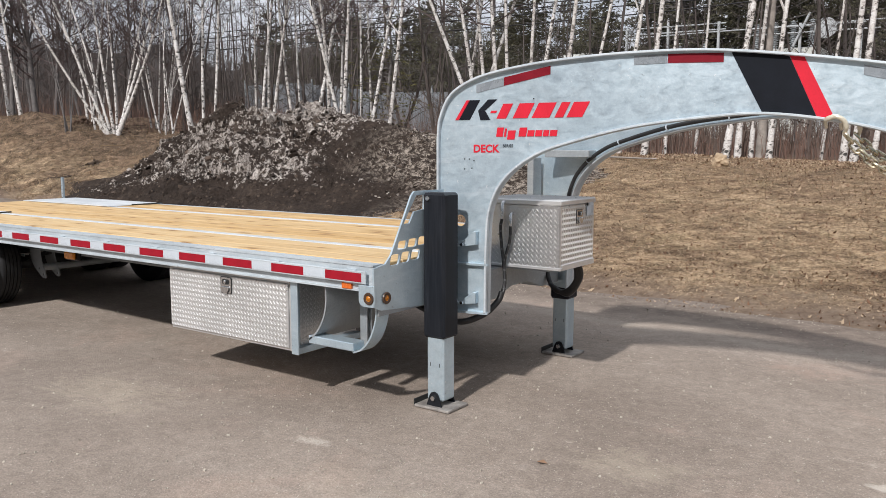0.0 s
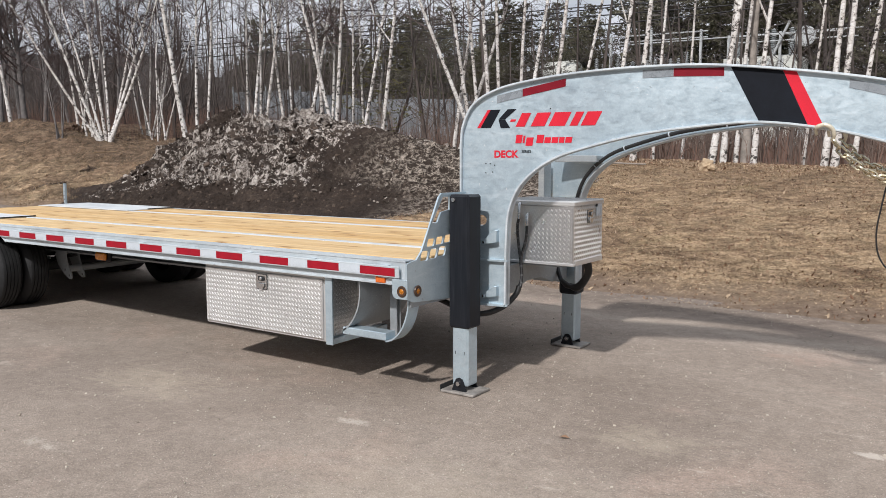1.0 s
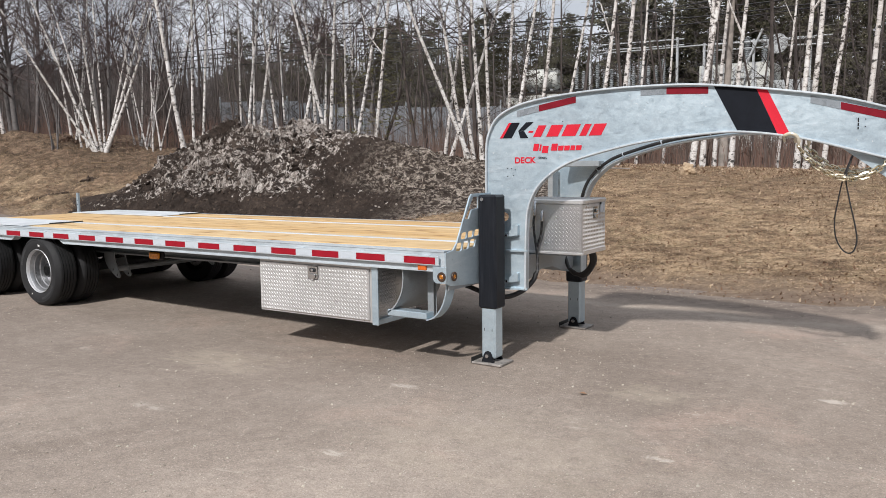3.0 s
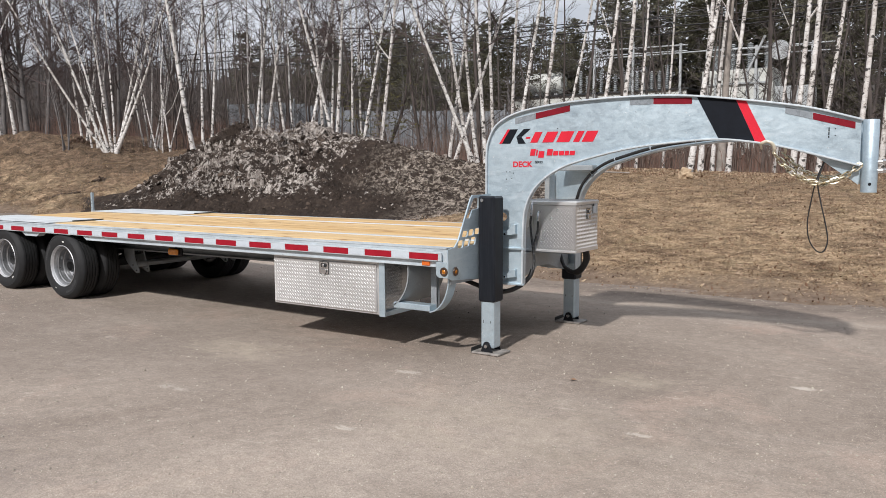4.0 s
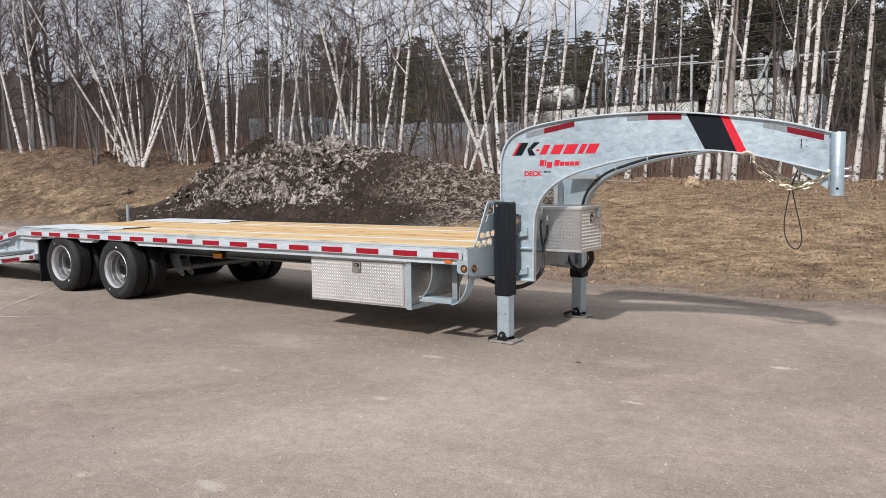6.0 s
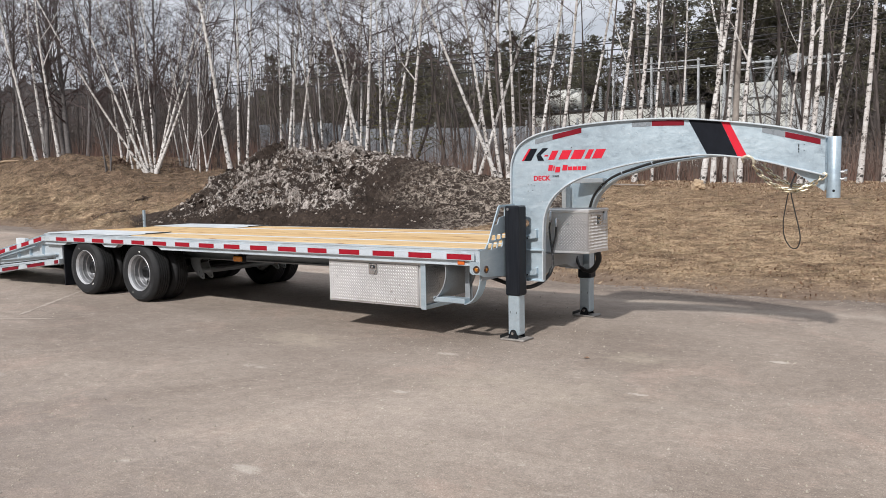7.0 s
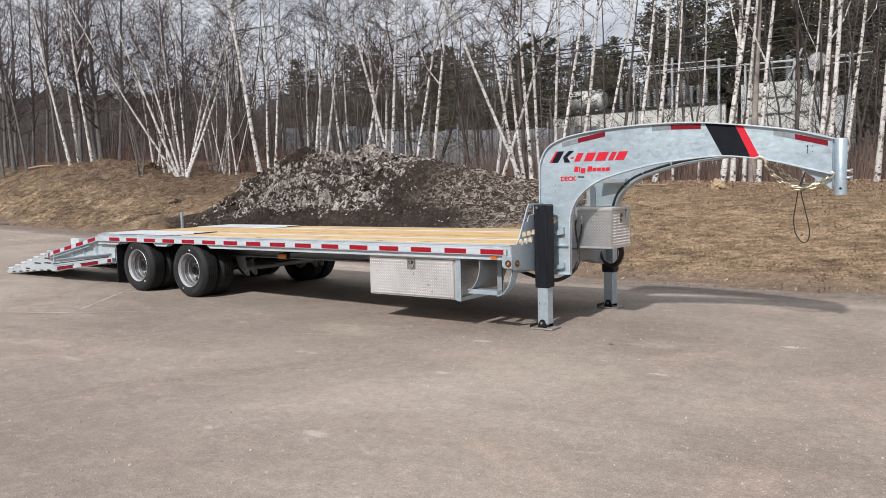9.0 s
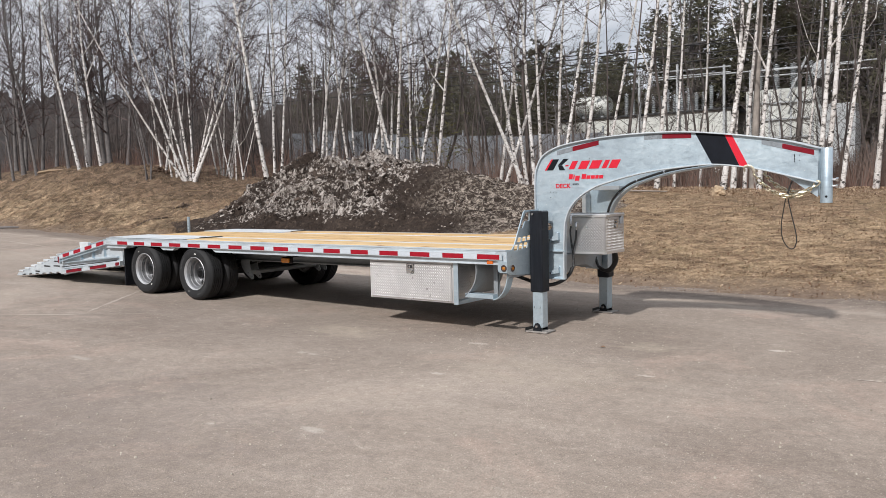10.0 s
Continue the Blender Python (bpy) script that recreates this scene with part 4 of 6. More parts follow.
for x in (-5.22, -6.46):
    for y, s in ((0.02, 1), (0.29, 1), (2 * YC - 0.02, -1), (2 * YC - 0.29, -1)):
        wheel(x, y, s)
    m = Mesh()
    m.tube([(x, 0.12, 0.43), (x, 2 * YC - 0.12, 0.43)], 0.065, 14)
    part("axle", m, UNDER, trailer, smooth=40)
for y0, y1 in sides(0.60, 0.67):
    for x in (-4.83, -5.84, -6.95):
        for yy in (y0 + 0.05, y1 + 0.12):
            line = spline([(x - 0.13, 0.60), (x - 0.12, 0.52), (x - 0.075, 0.44), (x + 0.02, 0.365), (x + 0.09, 0.322), (x + 0.13, 0.322), (x + 0.142, 0.35), (x + 0.12, 0.41), (x + 0.08, 0.48), (x + 0.062, 0.54), (x + 0.06, 0.60)], 4)
            bores = [[(x + u + 0.014 * math.cos(k * math.pi / 5), v + 0.014 * math.sin(k * math.pi / 5)) for k in range(10)] for u, v in ((0.105, 0.355), (0.035, 0.41))]
            part("spring_hanger", holed_plate(line, bores, lambda u, v, w: (u, yy + w, v), 0.012), GALV_DARK, trailer)
    for x in (-5.22, -6.46):
        m = Mesh()
        for i in range(4):
            m.tube(spline([(x - 0.52 + 0.1 * i, (y0 + y1) / 2 + 0.085, 0.56), (x, (y0 + y1) / 2 + 0.085, 0.49 - 0.014 * i), (x + 0.52 - 0.1 * i, (y0 + y1) / 2 + 0.085, 0.56)], 6), 0.018, 4)
        part("leaf_spring", m, UNDER, trailer)
m = Mesh()
m.box(-5.12, -5.045, 0.640, 0.644, 0.505, 0.530)
part("axle_tag", m, WHITE_TAPE, trailer, "small white tag on the spring")
m = Mesh()
m.tube([(-4.76, 0.66, 0.42), (-4.76, 2 * YC - 0.66, 0.42)], 0.034, 12)
part("cross_tube", m, GALV_DARK, trailer, smooth=40)
for y, s in ((0.0, 1), (2 * YC, -1)):
    m = Mesh()
    m.box(-7.02, -7.0, min(y + s * 0.03, y + s * 0.56), max(y + s * 0.03, y + s * 0.56), 0.17, 0.76)
    part("mud_flap", m, BLACK, trailer, "black rubber mud flap", bevel=0.004)


# front bulkhead, jacks, step, boxes
def rounded(u0, u1, v0, v1, lean=0.0, r=0.012):
    pts = []
    for cu, cv, a0 in ((u1 - r, v1 - r, 0), (u0 + r, v1 - r, 90), (u0 + r, v0 + r, 180), (u1 - r, v0 + r, 270)):
        for a in (0, 45, 90):
            u, v = cu + r * math.cos(radians(a0 + a)), cv + r * math.sin(radians(a0 + a))
            pts.append((u + lean * (v - v0), v))
    return pts


for s in (1, -1):
    def put(u, v, w, s=s):
        return (0.082 + w, u if s > 0 else mirrored(u), v)
    holes = [rounded(0.135 + 0.095 * i, 0.215 + 0.095 * i, 0.90 + 0.006 * i, 0.962 + 0.006 * i, 0.3) for i in range(3)] + [rounded(0.205 + 0.095 * i, 0.285 + 0.095 * i, 0.984 + 0.005 * i, 1.034 + 0.005 * i, 0.3) for i in range(3)]
    holes.append([(0.265, 1.13), (0.32, 1.13), (0.365, 1.195), (0.46, 1.205), (0.46, 1.29), (0.385, 1.29)])
    m = holed_plate([(0.0, 0.68), (0.0, 0.90), (0.10, 0.915), (0.15, 0.96), (0.34, 1.29), (0.37, 1.315), (0.66, 1.315), (0.66, 0.61), (0.06, 0.655)], holes, put, 0.012)
    plate = part("bulkhead_plate", m, GALV, trailer, "pierced galvanised bulkhead plate")
    m = Mesh()
    y = 0.0 if s > 0 else 2 * YC
    m.prism([(-0.02, 0.80), (0.097, 0.80), (0.097, 0.70), (0.085, 0.678), (0.01, 0.678), (-0.012, 0.69), (-0.02, 0.71)], lambda u, v, w: (u, y - s * 0.003 + s * w, v), 0.012)
    part("corner_tab", m, GALV, plate, bevel=0.002)
    for at, axis in (((0.058, y, 0.728), "y"), ((0.094, y + s * 0.10, 0.722), "x")):
        way = -s if axis == "y" else 1
        for nm, prof, mat in (("lamp_grommet", [(0.0, 0.003), (0.034, 0.003), (0.036, 0.006), (0.033, 0.012), (0.024, 0.0135), (0.017, 0.010)], BEZEL), ("lamp_lens", [(0.018, 0.006), (0.018, 0.0095), (0.014, 0.012), (0.011, 0.0105), (0.007, 0.013), (0.0, 0.0135)], AMBER)):
            m = Mesh()
            m.lathe([(r, h * way) for r, h in prof], at, axis, 24)
            part(nm, m, mat, plate, smooth=40)
    m = Mesh()
    m.box(0.075, 0.082, min(y + s * 0.05, YC), max(y + s * 0.05, YC), 0.62, 0.90)
    part("front_beam", m, GALV_DARK, trailer)


def jack(cy):
    a, b = 0.078, 0.062
    m = Mesh()
    m.box(0.185 - a, 0.185 + a, cy - a, cy + a, 0.437, 1.305)
    j = part("jack", m, JACK_PAINT, trailer, "landing jack with black outer tube and bare lower leg", bevel=0.014)
    m = Mesh()
    m.box(0.185 - b, 0.185 + b, cy - b, cy + b, 0.05, 0.50)
    part("jack_leg", m, GALV, j, "galvanised lower leg", bevel=0.012)
    m = Mesh()
    m.box(0.06, 0.315, cy - 0.105, cy + 0.105, 0.004, 0.02)
    pad = part("jack_pad", m, STEEL_DARK, j, "worn steel foot plate", bevel=0.003)
    m = Mesh()
    m.box(0.052, 0.0598, cy - 0.10, cy + 0.095, 0.004, 0.05)
    part("pad_lip", m, UNDER, pad, bevel=0.002)
    for u, z in ((0.150, 0.262), (0.218, 0.262)):
        m = Mesh()
        m.prism([(u, z), (u + 0.004, z), (u + 0.005, z + 0.022), (u + 0.001, z + 0.022)], lambda p, v, w: (p, cy - b - 0.0005 - w, v), 0.0006)
        part("leg_mark", m, BLACK, j)
    for side in (-1, 1):
        m = Mesh()
        y0 = cy + side * (b + 0.006)
        m.prism([(0.185 - 0.055, 0.02), (0.185 + 0.055, 0.02), (0.185 + 0.034, 0.078), (0.185 + 0.022, 0.10), (0.185, 0.108), (0.185 - 0.022, 0.10), (0.185 - 0.034, 0.078)], lambda u, v, w: (u, y0 - 0.005 + w, v), 0.01)
        part("clevis", m, BLACK, j)
        m = Mesh()
        m.lathe([(0.0, side * 0.02), (0.015, side * 0.02), (0.015, 0.0)], (0.185, y0, 0.07), "y", 8)
        part("bolt", m, CHROME, j)
    m = Mesh()
    m.lathe([(0.0, -0.012), (0.014, -0.012), (0.014, 0.0)], (0.15, cy - a, 1.272), "y", 8)
    part("bolt", m, CHROME, j)
    return j


jack(0.505)
jack(mirrored(0.505))


def tread(m, u0, u1, v0, v1, put, pitch=0.031, long=0.0142, wide=0.0042, high=0.0038):
    """Raised lozenges in two alternating directions on the face put(u, v, w)."""
    nu, nv = int((u1 - u0) / pitch), int((v1 - v0) / pitch)
    pu, pv = (u1 - u0) / nu, (v1 - v0) / nv
    for i in range(nu * 2):
        for j in range(nv * 2):
            if (i + j) % 2:
                continue
            s = 1 if i % 2 else -1
            cu, cv = u0 + pu * (i + 0.5) / 2, v0 + pv * (j + 0.5) / 2
            d, e = 0.7071, 0.7071 * s
            v = [put(cu - d * long, cv - e * long, 0), put(cu + e * wide, cv - d * wide, 0), put(cu + d * long, cv + e * long, 0), put(cu - e * wide, cv + d * wide, 0),
                 put(cu - d * long * 0.55, cv - e * long * 0.55, high), put(cu + d * long * 0.55, cv + e * long * 0.55, high)]
            m.add(v, [(0, 1, 5, 4), (1, 2, 5), (2, 3, 4, 5), (3, 0, 4)])


def latch(parent, at, put):
    """A square paddle latch on a face; put(u, v, w) relative to the middle."""
    m = Mesh()
    m.prism(rounded(-0.056, 0.056, -0.056, 0.056), put, 0.004)
    part("latch_gasket", m, UNDER, parent, "dark rubber gasket")
    m = Mesh()
    m.prism(rounded(-0.052, 0.052, -0.052, 0.052), put, 0.006)
    plate = part("latch", m, CHROME, parent, "bright paddle latch")
    m = Mesh()
    m.prism(rounded(-0.034, 0.034, 0.006, 0.040), lambda u, v, w: put(u, v, 0.0065 + w), 0.002)
    part("latch_recess", m, UNDER, parent, "dark recess")
    m = Mesh()
    m.prism([(-0.034, -0.03), (-0.012, -0.058), (0.012, -0.058), (0.034, -0.03), (0.034, -0.008), (-0.034, -0.008)], lambda u, v, w: put(u, v, 0.009 + w), 0.010)
    m.prism(rounded(-0.013, 0.013, 0.010, 0.036), lambda u, v, w: put(u, v, 0.009 + w), 0.012)
    return plate, m


# side toolbox
BX0, BX1, BY0, BY1, BZ0, BZ1 = -1.88, -0.64, 0.085, 0.66, 0.305, 0.755
m = Mesh()
m.box(BX0, BX1, BY0, BY1, BZ0, BZ1)
tool = part("side_toolbox", m, TREAD, trailer, "bright aluminium tread-plate toolbox under the deck", bevel=0.003)
m = Mesh()
m.box(BX0 + 0.015, BX1 - 0.035, BY0 - 0.016, BY0 - 0.002, BZ0 + 0.02, BZ1 - 0.025)
door = part("door", m, TREAD, tool, bevel=0.003)
m = Mesh()
tread(m, BX0 + 0.02, BX1 - 0.04, BZ0 + 0.025, BZ1 - 0.03, lambda u, v, w: (u, BY0 - 0.016 - w, v))
part("tread_pattern", m, TREAD, tool, kind="stuff")
m = Mesh()
tread(m, BY0 + 0.05, BY0 + 0.30, BZ0 + 0.02, BZ1 - 0.02, lambda u, v, w: (BX1 + w, u, v))
part("tread_pattern", m, TREAD, tool, kind="stuff")
plate, m = latch(tool, None, lambda u, v, w: (-1.25 + u, BY0 - 0.017 - w, 0.668 + v))
part("latch_paddle", m, CHROME, tool, bevel=0.003)
m = Mesh()
m.box(BX1 + 0.002, BX1 + 0.062, 0.06, 0.072, BZ0 - 0.01, 0.757)
m.box(BX1 + 0.002, BX1 + 0.012, 0.072, 0.13, BZ0 - 0.01, 0.757)
m.box(BX1 + 0.002, BX1 + 0.05, 0.072, BY1, BZ0 - 0.01, BZ0 + 0.03)
part("box_bracket", m, GALV, tool, "galvanised hanger bracket", bevel=0.002)

# step
def bent_bar(line, y0, y1, thick):
    """A flat bar bent along a line of (x, z)."""
    m = Mesh()
    n = len(line)
    verts = []
    for i, (u, v) in enumerate(line):
        u2, v2 = line[min(i + 1, n - 1)]
        u1, v1 = line[max(i - 1, 0)]
        t = Vector((u2 - u1, v2 - v1)).normalized()
        a, b = -t.y * thick, t.x * thick
        verts += [(u, y0, v), (u, y1, v), (u + a, y1, v + b), (u + a, y0, v + b)]
    m.add(verts, [(4 * i + k, 4 * i + (k + 1) % 4, 4 * i + 4 + (k + 1) % 4, 4 * i + 4 + k) for i in range(n - 1) for k in range(4)] + [(0, 1, 2, 3), (4 * n - 1, 4 * n - 2, 4 * n - 3, 4 * n - 4)])
    return m


m = Mesh()
m.box(-0.49, -0.125, 0.06, 0.165, 0.385, 0.435)
step = part("step", m, GALV, trailer, "galvanised boarding step", bevel=0.005)
part("step_hanger", bent_bar(spline([(0.05, 0.69), (0.045, 0.60), (0.005, 0.49), (-0.06, 0.415), (-0.128, 0.385)], 6), 0.06, 0.17, 0.01), GALV, step, smooth=50)
part("step_hanger", bent_bar(spline([(-0.345, 0.757), (-0.342, 0.66), (-0.365, 0.56), (-0.42, 0.47), (-0.49, 0.41)], 6), 0.06, 0.60, 0.01), GALV_DARK, step, smooth=50)
for y0 in (0.27, 0.31):
    m = Mesh()
    m.box(-0.255, -0.20, y0, y0 + 0.012, 0.37, 0.757)
    part("step_post", m, GALV_DARK, step, bevel=0.002)

# lamps under the rail
m = Mesh()
m.box(-0.170, -0.095, 0.018, 0.034, 0.764, 0.8055)
part("reflector", m, ORANGE, trailer, "orange side reflector", bevel=0.003)
m = Mesh()
m.box(-3.72, -3.50, 0.33, 0.36, 0.615, 0.70)
marker = part("marker_lamp", m, BLACK, trailer, "amber marker lamp in black bracket", bevel=0.01)
m = Mesh()
m.box(-3.69, -3.535, 0.300, 0.33, 0.628, 0.694)
part("lamp_lens", m, AMBER_LENS, marker, bevel=0.012)
m = Mesh()
m.box(-3.64, -3.58, 0.36, 0.72, 0.69, 0.71)
part("lamp_bracket", m, UNDER, marker)


# the gooseneck: two arched plate girders that draw together at the coupler
LEAN_Y = 0.19
TOP = [(0.04, 1.62), (0.055, 1.75), (0.13, 1.893), (0.293, 1.984), (0.53, 2.035), (0.82, 2.068), (1.21, 2.086), (1.68, 2.073), (2.39, 1.975), (2.79, 1.868)]
LOW = [(2.79, 1.530), (2.517, 1.608), (2.228, 1.684), (1.868, 1.732), (1.557, 1.716), (1.212, 1.674), (0.897, 1.600), (0.664, 1.521), (0.483, 1.386), (0.392, 1.217), (0.369, 1.0), (0.364, 0.555)]
for s in (1, -1):
    def arch(u, v, w, s=s):
        y = 0.74 + LEAN_Y * (u - 0.36) + w
        return (u - w * LEAN_Y, y if s > 0 else mirrored(y), v)
    top, low = [(0.04, 0.555), (0.04, 1.1)] + spline(TOP, 5), spline(LOW, 5)
    m = Mesh()
    spot = [(0.185 + 0.036 * math.cos(k * math.pi / 8), 1.125 + 0.036 * math.sin(k * math.pi / 8)) for k in range(16)]
    m = holed_plate(top + low, [spot], arch, 0.012)
    girder = part("neck_girder", m, GALV, trailer, "arched galvanised neck girder")
    for line, thick in ((top, 0.014), (low, -0.014)):
        fl = Mesh()
        rows = []
        for i, (u, v) in enumerate(line):
            u2, v2 = line[min(i + 1, len(line) - 1)]
            u1, v1 = line[max(i - 1, 0)]
            t = Vector((u2 - u1, v2 - v1)).normalized()
            nrm = Vector((t.y, -t.x)) * abs(thick)
            rows.append([arch(u + a * nrm.x, v + a * nrm.y, w) for a, w in ((0, -0.03), (1, -0.03), (1, 0.055), (0, 0.055))])
        verts = [p for r in rows for p in r]
        faces = [(4 * i + k, 4 * i + (k + 1) % 4, 4 * i + 4 + (k + 1) % 4, 4 * i + 4 + k) for i in range(len(rows) - 1) for k in range(4)]
        faces += [(0, 1, 2, 3), tuple(4 * (len(rows) - 1) + k for k in (3, 2, 1, 0))]
        fl.add(verts, faces)
        part("flange", fl, GALV_MID, girder, bevel=0.003)
    # lower leg stiffeners
    for v0, v1 in ((0.555, 0.567), (0.855, 0.867)):
        m = Mesh()
        m.prism([(0.045, v0), (0.374, v0), (0.374, v1), (0.045, v1)], lambda u, v, w: arch(u, v, w - 0.03), 0.03)
        part("leg_stiffener", m, GALV, girder)
    for z, tall in ((0.612, 0.85), (0.972, 1.0)):
        m = Mesh()
        m.prism([(0.185, z), (0.185, z + 0.03), (0.228, z + 0.036), (0.292, z + 0.095 * tall), (0.306, z + 0.09 * tall), (0.304, z + 0.012), (0.25, z + 0.002)], lambda u, v, w: arch(u, v, w - 0.046), 0.012)
        part("jack_lug", m, GALV, girder, bevel=0.002)
        m = Mesh()
        m.prism([(0.292, z + 0.012), (0.306, z + 0.012), (0.306, z + 0.09 * tall), (0.292, z + 0.09 * tall)], lambda u, v, w: arch(u, v, w - 0.034), 0.032)
        part("lug_web", m, GALV, girder)
        for at in (0.193, 0.222):
            m = Mesh()
            p = arch(at, z + 0.012, -0.046)
            m.lathe([(0.0, -0.016), (0.010, -0.016), (0.010, 0.004), (0.0, 0.004)], p, "y", 6)
            part("bolt", m, CHROME, girder)
    # gusset at the coupler
    m = Mesh()
    m.prism([(2.50, 1.615), (2.79, 1.52), (2.79, 1.40)], lambda u, v, w: arch(u, v, w + 0.03), 0.012)
    part("gusset", m, GALV, girder)

    # tape and stickers, 2 mm proud of the web
    def proud(u, v, w):
        return arch(u, v, -0.002 - w)
    if s > 0:
        for mat, name, pts in ((BLACK_VINYL, "black_stripe", [(1.693, 2.063), (1.966, 2.031), (2.107, 1.716), (1.856, 1.742)]), (RED_VINYL, "red_stripe", [(1.967, 2.031), (2.036, 2.020), (2.190, 1.704), (2.108, 1.716)])):
            m = Mesh()
            m.prism(pts, proud, 0.001)
            part(name, m, mat, girder)
        for name, mat, u0, v0, u1, v1 in (("silver_tape", GREY_TAPE, 0.288, 1.939, 0.458, 1.975), ("red_tape", DIMMED_RED_TAPE, 0.46, 1.976, 0.738, 2.031), ("silver_tape", GREY_TAPE, 1.203, 2.062, 1.377, 2.064), ("red_tape", DIMMED_RED_TAPE, 1.38, 2.064, 1.66, 2.056), ("silver_tape", GREY_TAPE, 2.302, 1.966, 2.48, 1.918), ("red_tape", DIMMED_RED_TAPE, 2.482, 1.917, 2.753, 1.844)):
            m = Mesh()
            m.prism([(u0, v0 - 0.048), (u1, v1 - 0.048), (u1, v1), (u0, v0)], proud, 0.001)
            part(name, m, mat, girder)

# coupler pipe
m = Mesh()
m.lathe([(0.043, 1.346), (0.054, 1.346), (0.054, 1.856), (0.050, 1.862), (0.0, 1.862)], (2.845, YC - 0.02, 0), "z", 32)
m.lathe([(0.043, 1.346), (0.043, 1.80)], (2.845, YC - 0.02, 0), "z", 32)
coupler = part("coupler", m, GALV, trailer, "round galvanised coupler tube", smooth=40)
m = Mesh()
m.tube([(2.855, YC - 0.072, 1.405), (2.8555, YC - 0.0755, 1.405)], 0.011, 12)
part("pin_bore", m, BLACK, coupler, "dark pin bore")
for z in (1.502, 1.563):
    m = Mesh()
    m.tube([(2.88, YC - 0.02, z), (2.945, YC - 0.02, z)], 0.011, 8)
    m.tube([(2.928, YC - 0.02, z), (2.95, YC - 0.02, z)], 0.02, 6)
    part("bolt", m, CHROME, coupler)

# beam between the legs, front toolbox on it
m = Mesh()
m.prism([(0.76, 0.60), (1.0, 0.60), (1.2, 0.66), (1.41, 0.66), (1.61, 0.60), (1.85, 0.60), (1.85, 0.80), (0.76, 0.80)], lambda u, v, w: (0.10 + w, u, v), 0.165)
part("neck_crossbeam", m, GALV_DARK, trailer, bevel=0.004)
FX0, FX1, FY0, FY1, FZ0, FZ1 = 0.10, 0.69, 1.06, 1.53, 0.815, 1.246
m = Mesh()
m.box(FX0, FX1, FY0, FY1, FZ0, FZ1 - 0.035)
front = part("front_toolbox", m, TREAD_METALLIC, trailer, "bright aluminium tread-plate toolbox between the neck girders", bevel=0.003)
m = Mesh()
m.box(FX0 - 0.008, FX1 + 0.008, FY0 - 0.008, FY1 + 0.008, FZ1 - 0.033, FZ1)
part("lid", m, TREAD, front, bevel=0.006)
m = Mesh()
tread(m, FX0, FX1 - 0.01, FZ0 + 0.005, FZ1 - 0.04, lambda u, v, w: (u, FY0 - w, v))
tread(m, FY0 + 0.01, FY1 - 0.01, FZ0 + 0.005, FZ1 - 0.04, lambda u, v, w: (FX1 + w, u, v))
tread(m, FX0, FX1, FY0, FY1, lambda u, v, w: (u, v, FZ1 + w))
part("tread_pattern", m, TREAD, front, kind="stuff")
plate, m = latch(front, None, lambda u, v, w: (FX1 + 0.001 + w, FY0 + 0.25 + u * 0.8, 1.135 + v * 0.8))
part("latch_paddle", m, CHROME, front, bevel=0.003)
m = Mesh()
m.box(FX1 + 0.004, FX1 + 0.007, FY1 - 0.12, FY1 - 0.03, FZ1 - 0.115, FZ1 - 0.05)
part("sticker", m, WHITE_TAPE, front, "small white sticker on the box")

# ---- the wood ----
rng = random.Random(11)


def twist(d, amount):
    return (d + Vector((rng.gauss(0, amount), rng.gauss(0, amount), rng.gauss(0, amount)))).normalized()


def stem_line(base, lean, height, bend, steps=13):
    """The line of a trunk that leans and then turns upright."""
    pts = []
    for i in range(steps):
        t = i / (steps - 1)
        reach = height * (t - 0.18 * t * t)
        wob = (0.15 * math.sin(3.7 * t + bend) + 0.07 * math.sin(9.0 * t + 2.3 * bend)) * min(1.0, 2 * t)
        pts.append(base + Vector((lean.x * reach + wob * math.cos(bend * 2.7), lean.y * reach + wob * math.sin(bend * 2.7), height * t)))
    return pts


def along(pts, t):
    f = t * (len(pts) - 1)
    i = min(int(f), len(pts) - 2)
    return pts[i].lerp(pts[i + 1], f - i)


def branches(m, pts, r, low, count, reach, twigs, up=0.75, slot=0):
    for i in range(count):
        t = low + (1 - low) * (i + rng.random()) / count
        p = along(pts, min(t, 0.99))
        a = rng.uniform(0, 2 * math.pi)
        d = Vector((math.cos(a), math.sin(a), rng.uniform(0.3, 1.3) * up)).normalized()
        long = reach * (0.35 + 0.9 * (1 - t)) * rng.uniform(0.6, 1.25)
        line, q = [p], p
        for k in range(3):
            d = twist(d, 0.16) + Vector((0, 0, 0.08))
            d.normalize()
            q = q + d * (long / 3)
            line.append(q)
        r0 = max(0.006, r * (1 - t) * 0.30)
        m.tube(line, [r0, r0 * 0.7, r0 * 0.45, 0.003], 3, slot, caps=False)
        for k in range(twigs):
            s = rng.uniform(0.25, 1.0)
            o = along(line, min(s, 0.99))
            dd = twist((line[-1] - line[0]).normalized(), 0.55)
            e = o + dd * rng.uniform(0.35, 0.75) * long * 0.42
            f = e + (twist(dd, 0.45) + Vector((0, 0, -0.15))) * rng.uniform(0.3, 0.6) * long * 0.35
            m.tube([o, e, f], [0.0055, 0.0042, 0.002], 3, slot, caps=False)


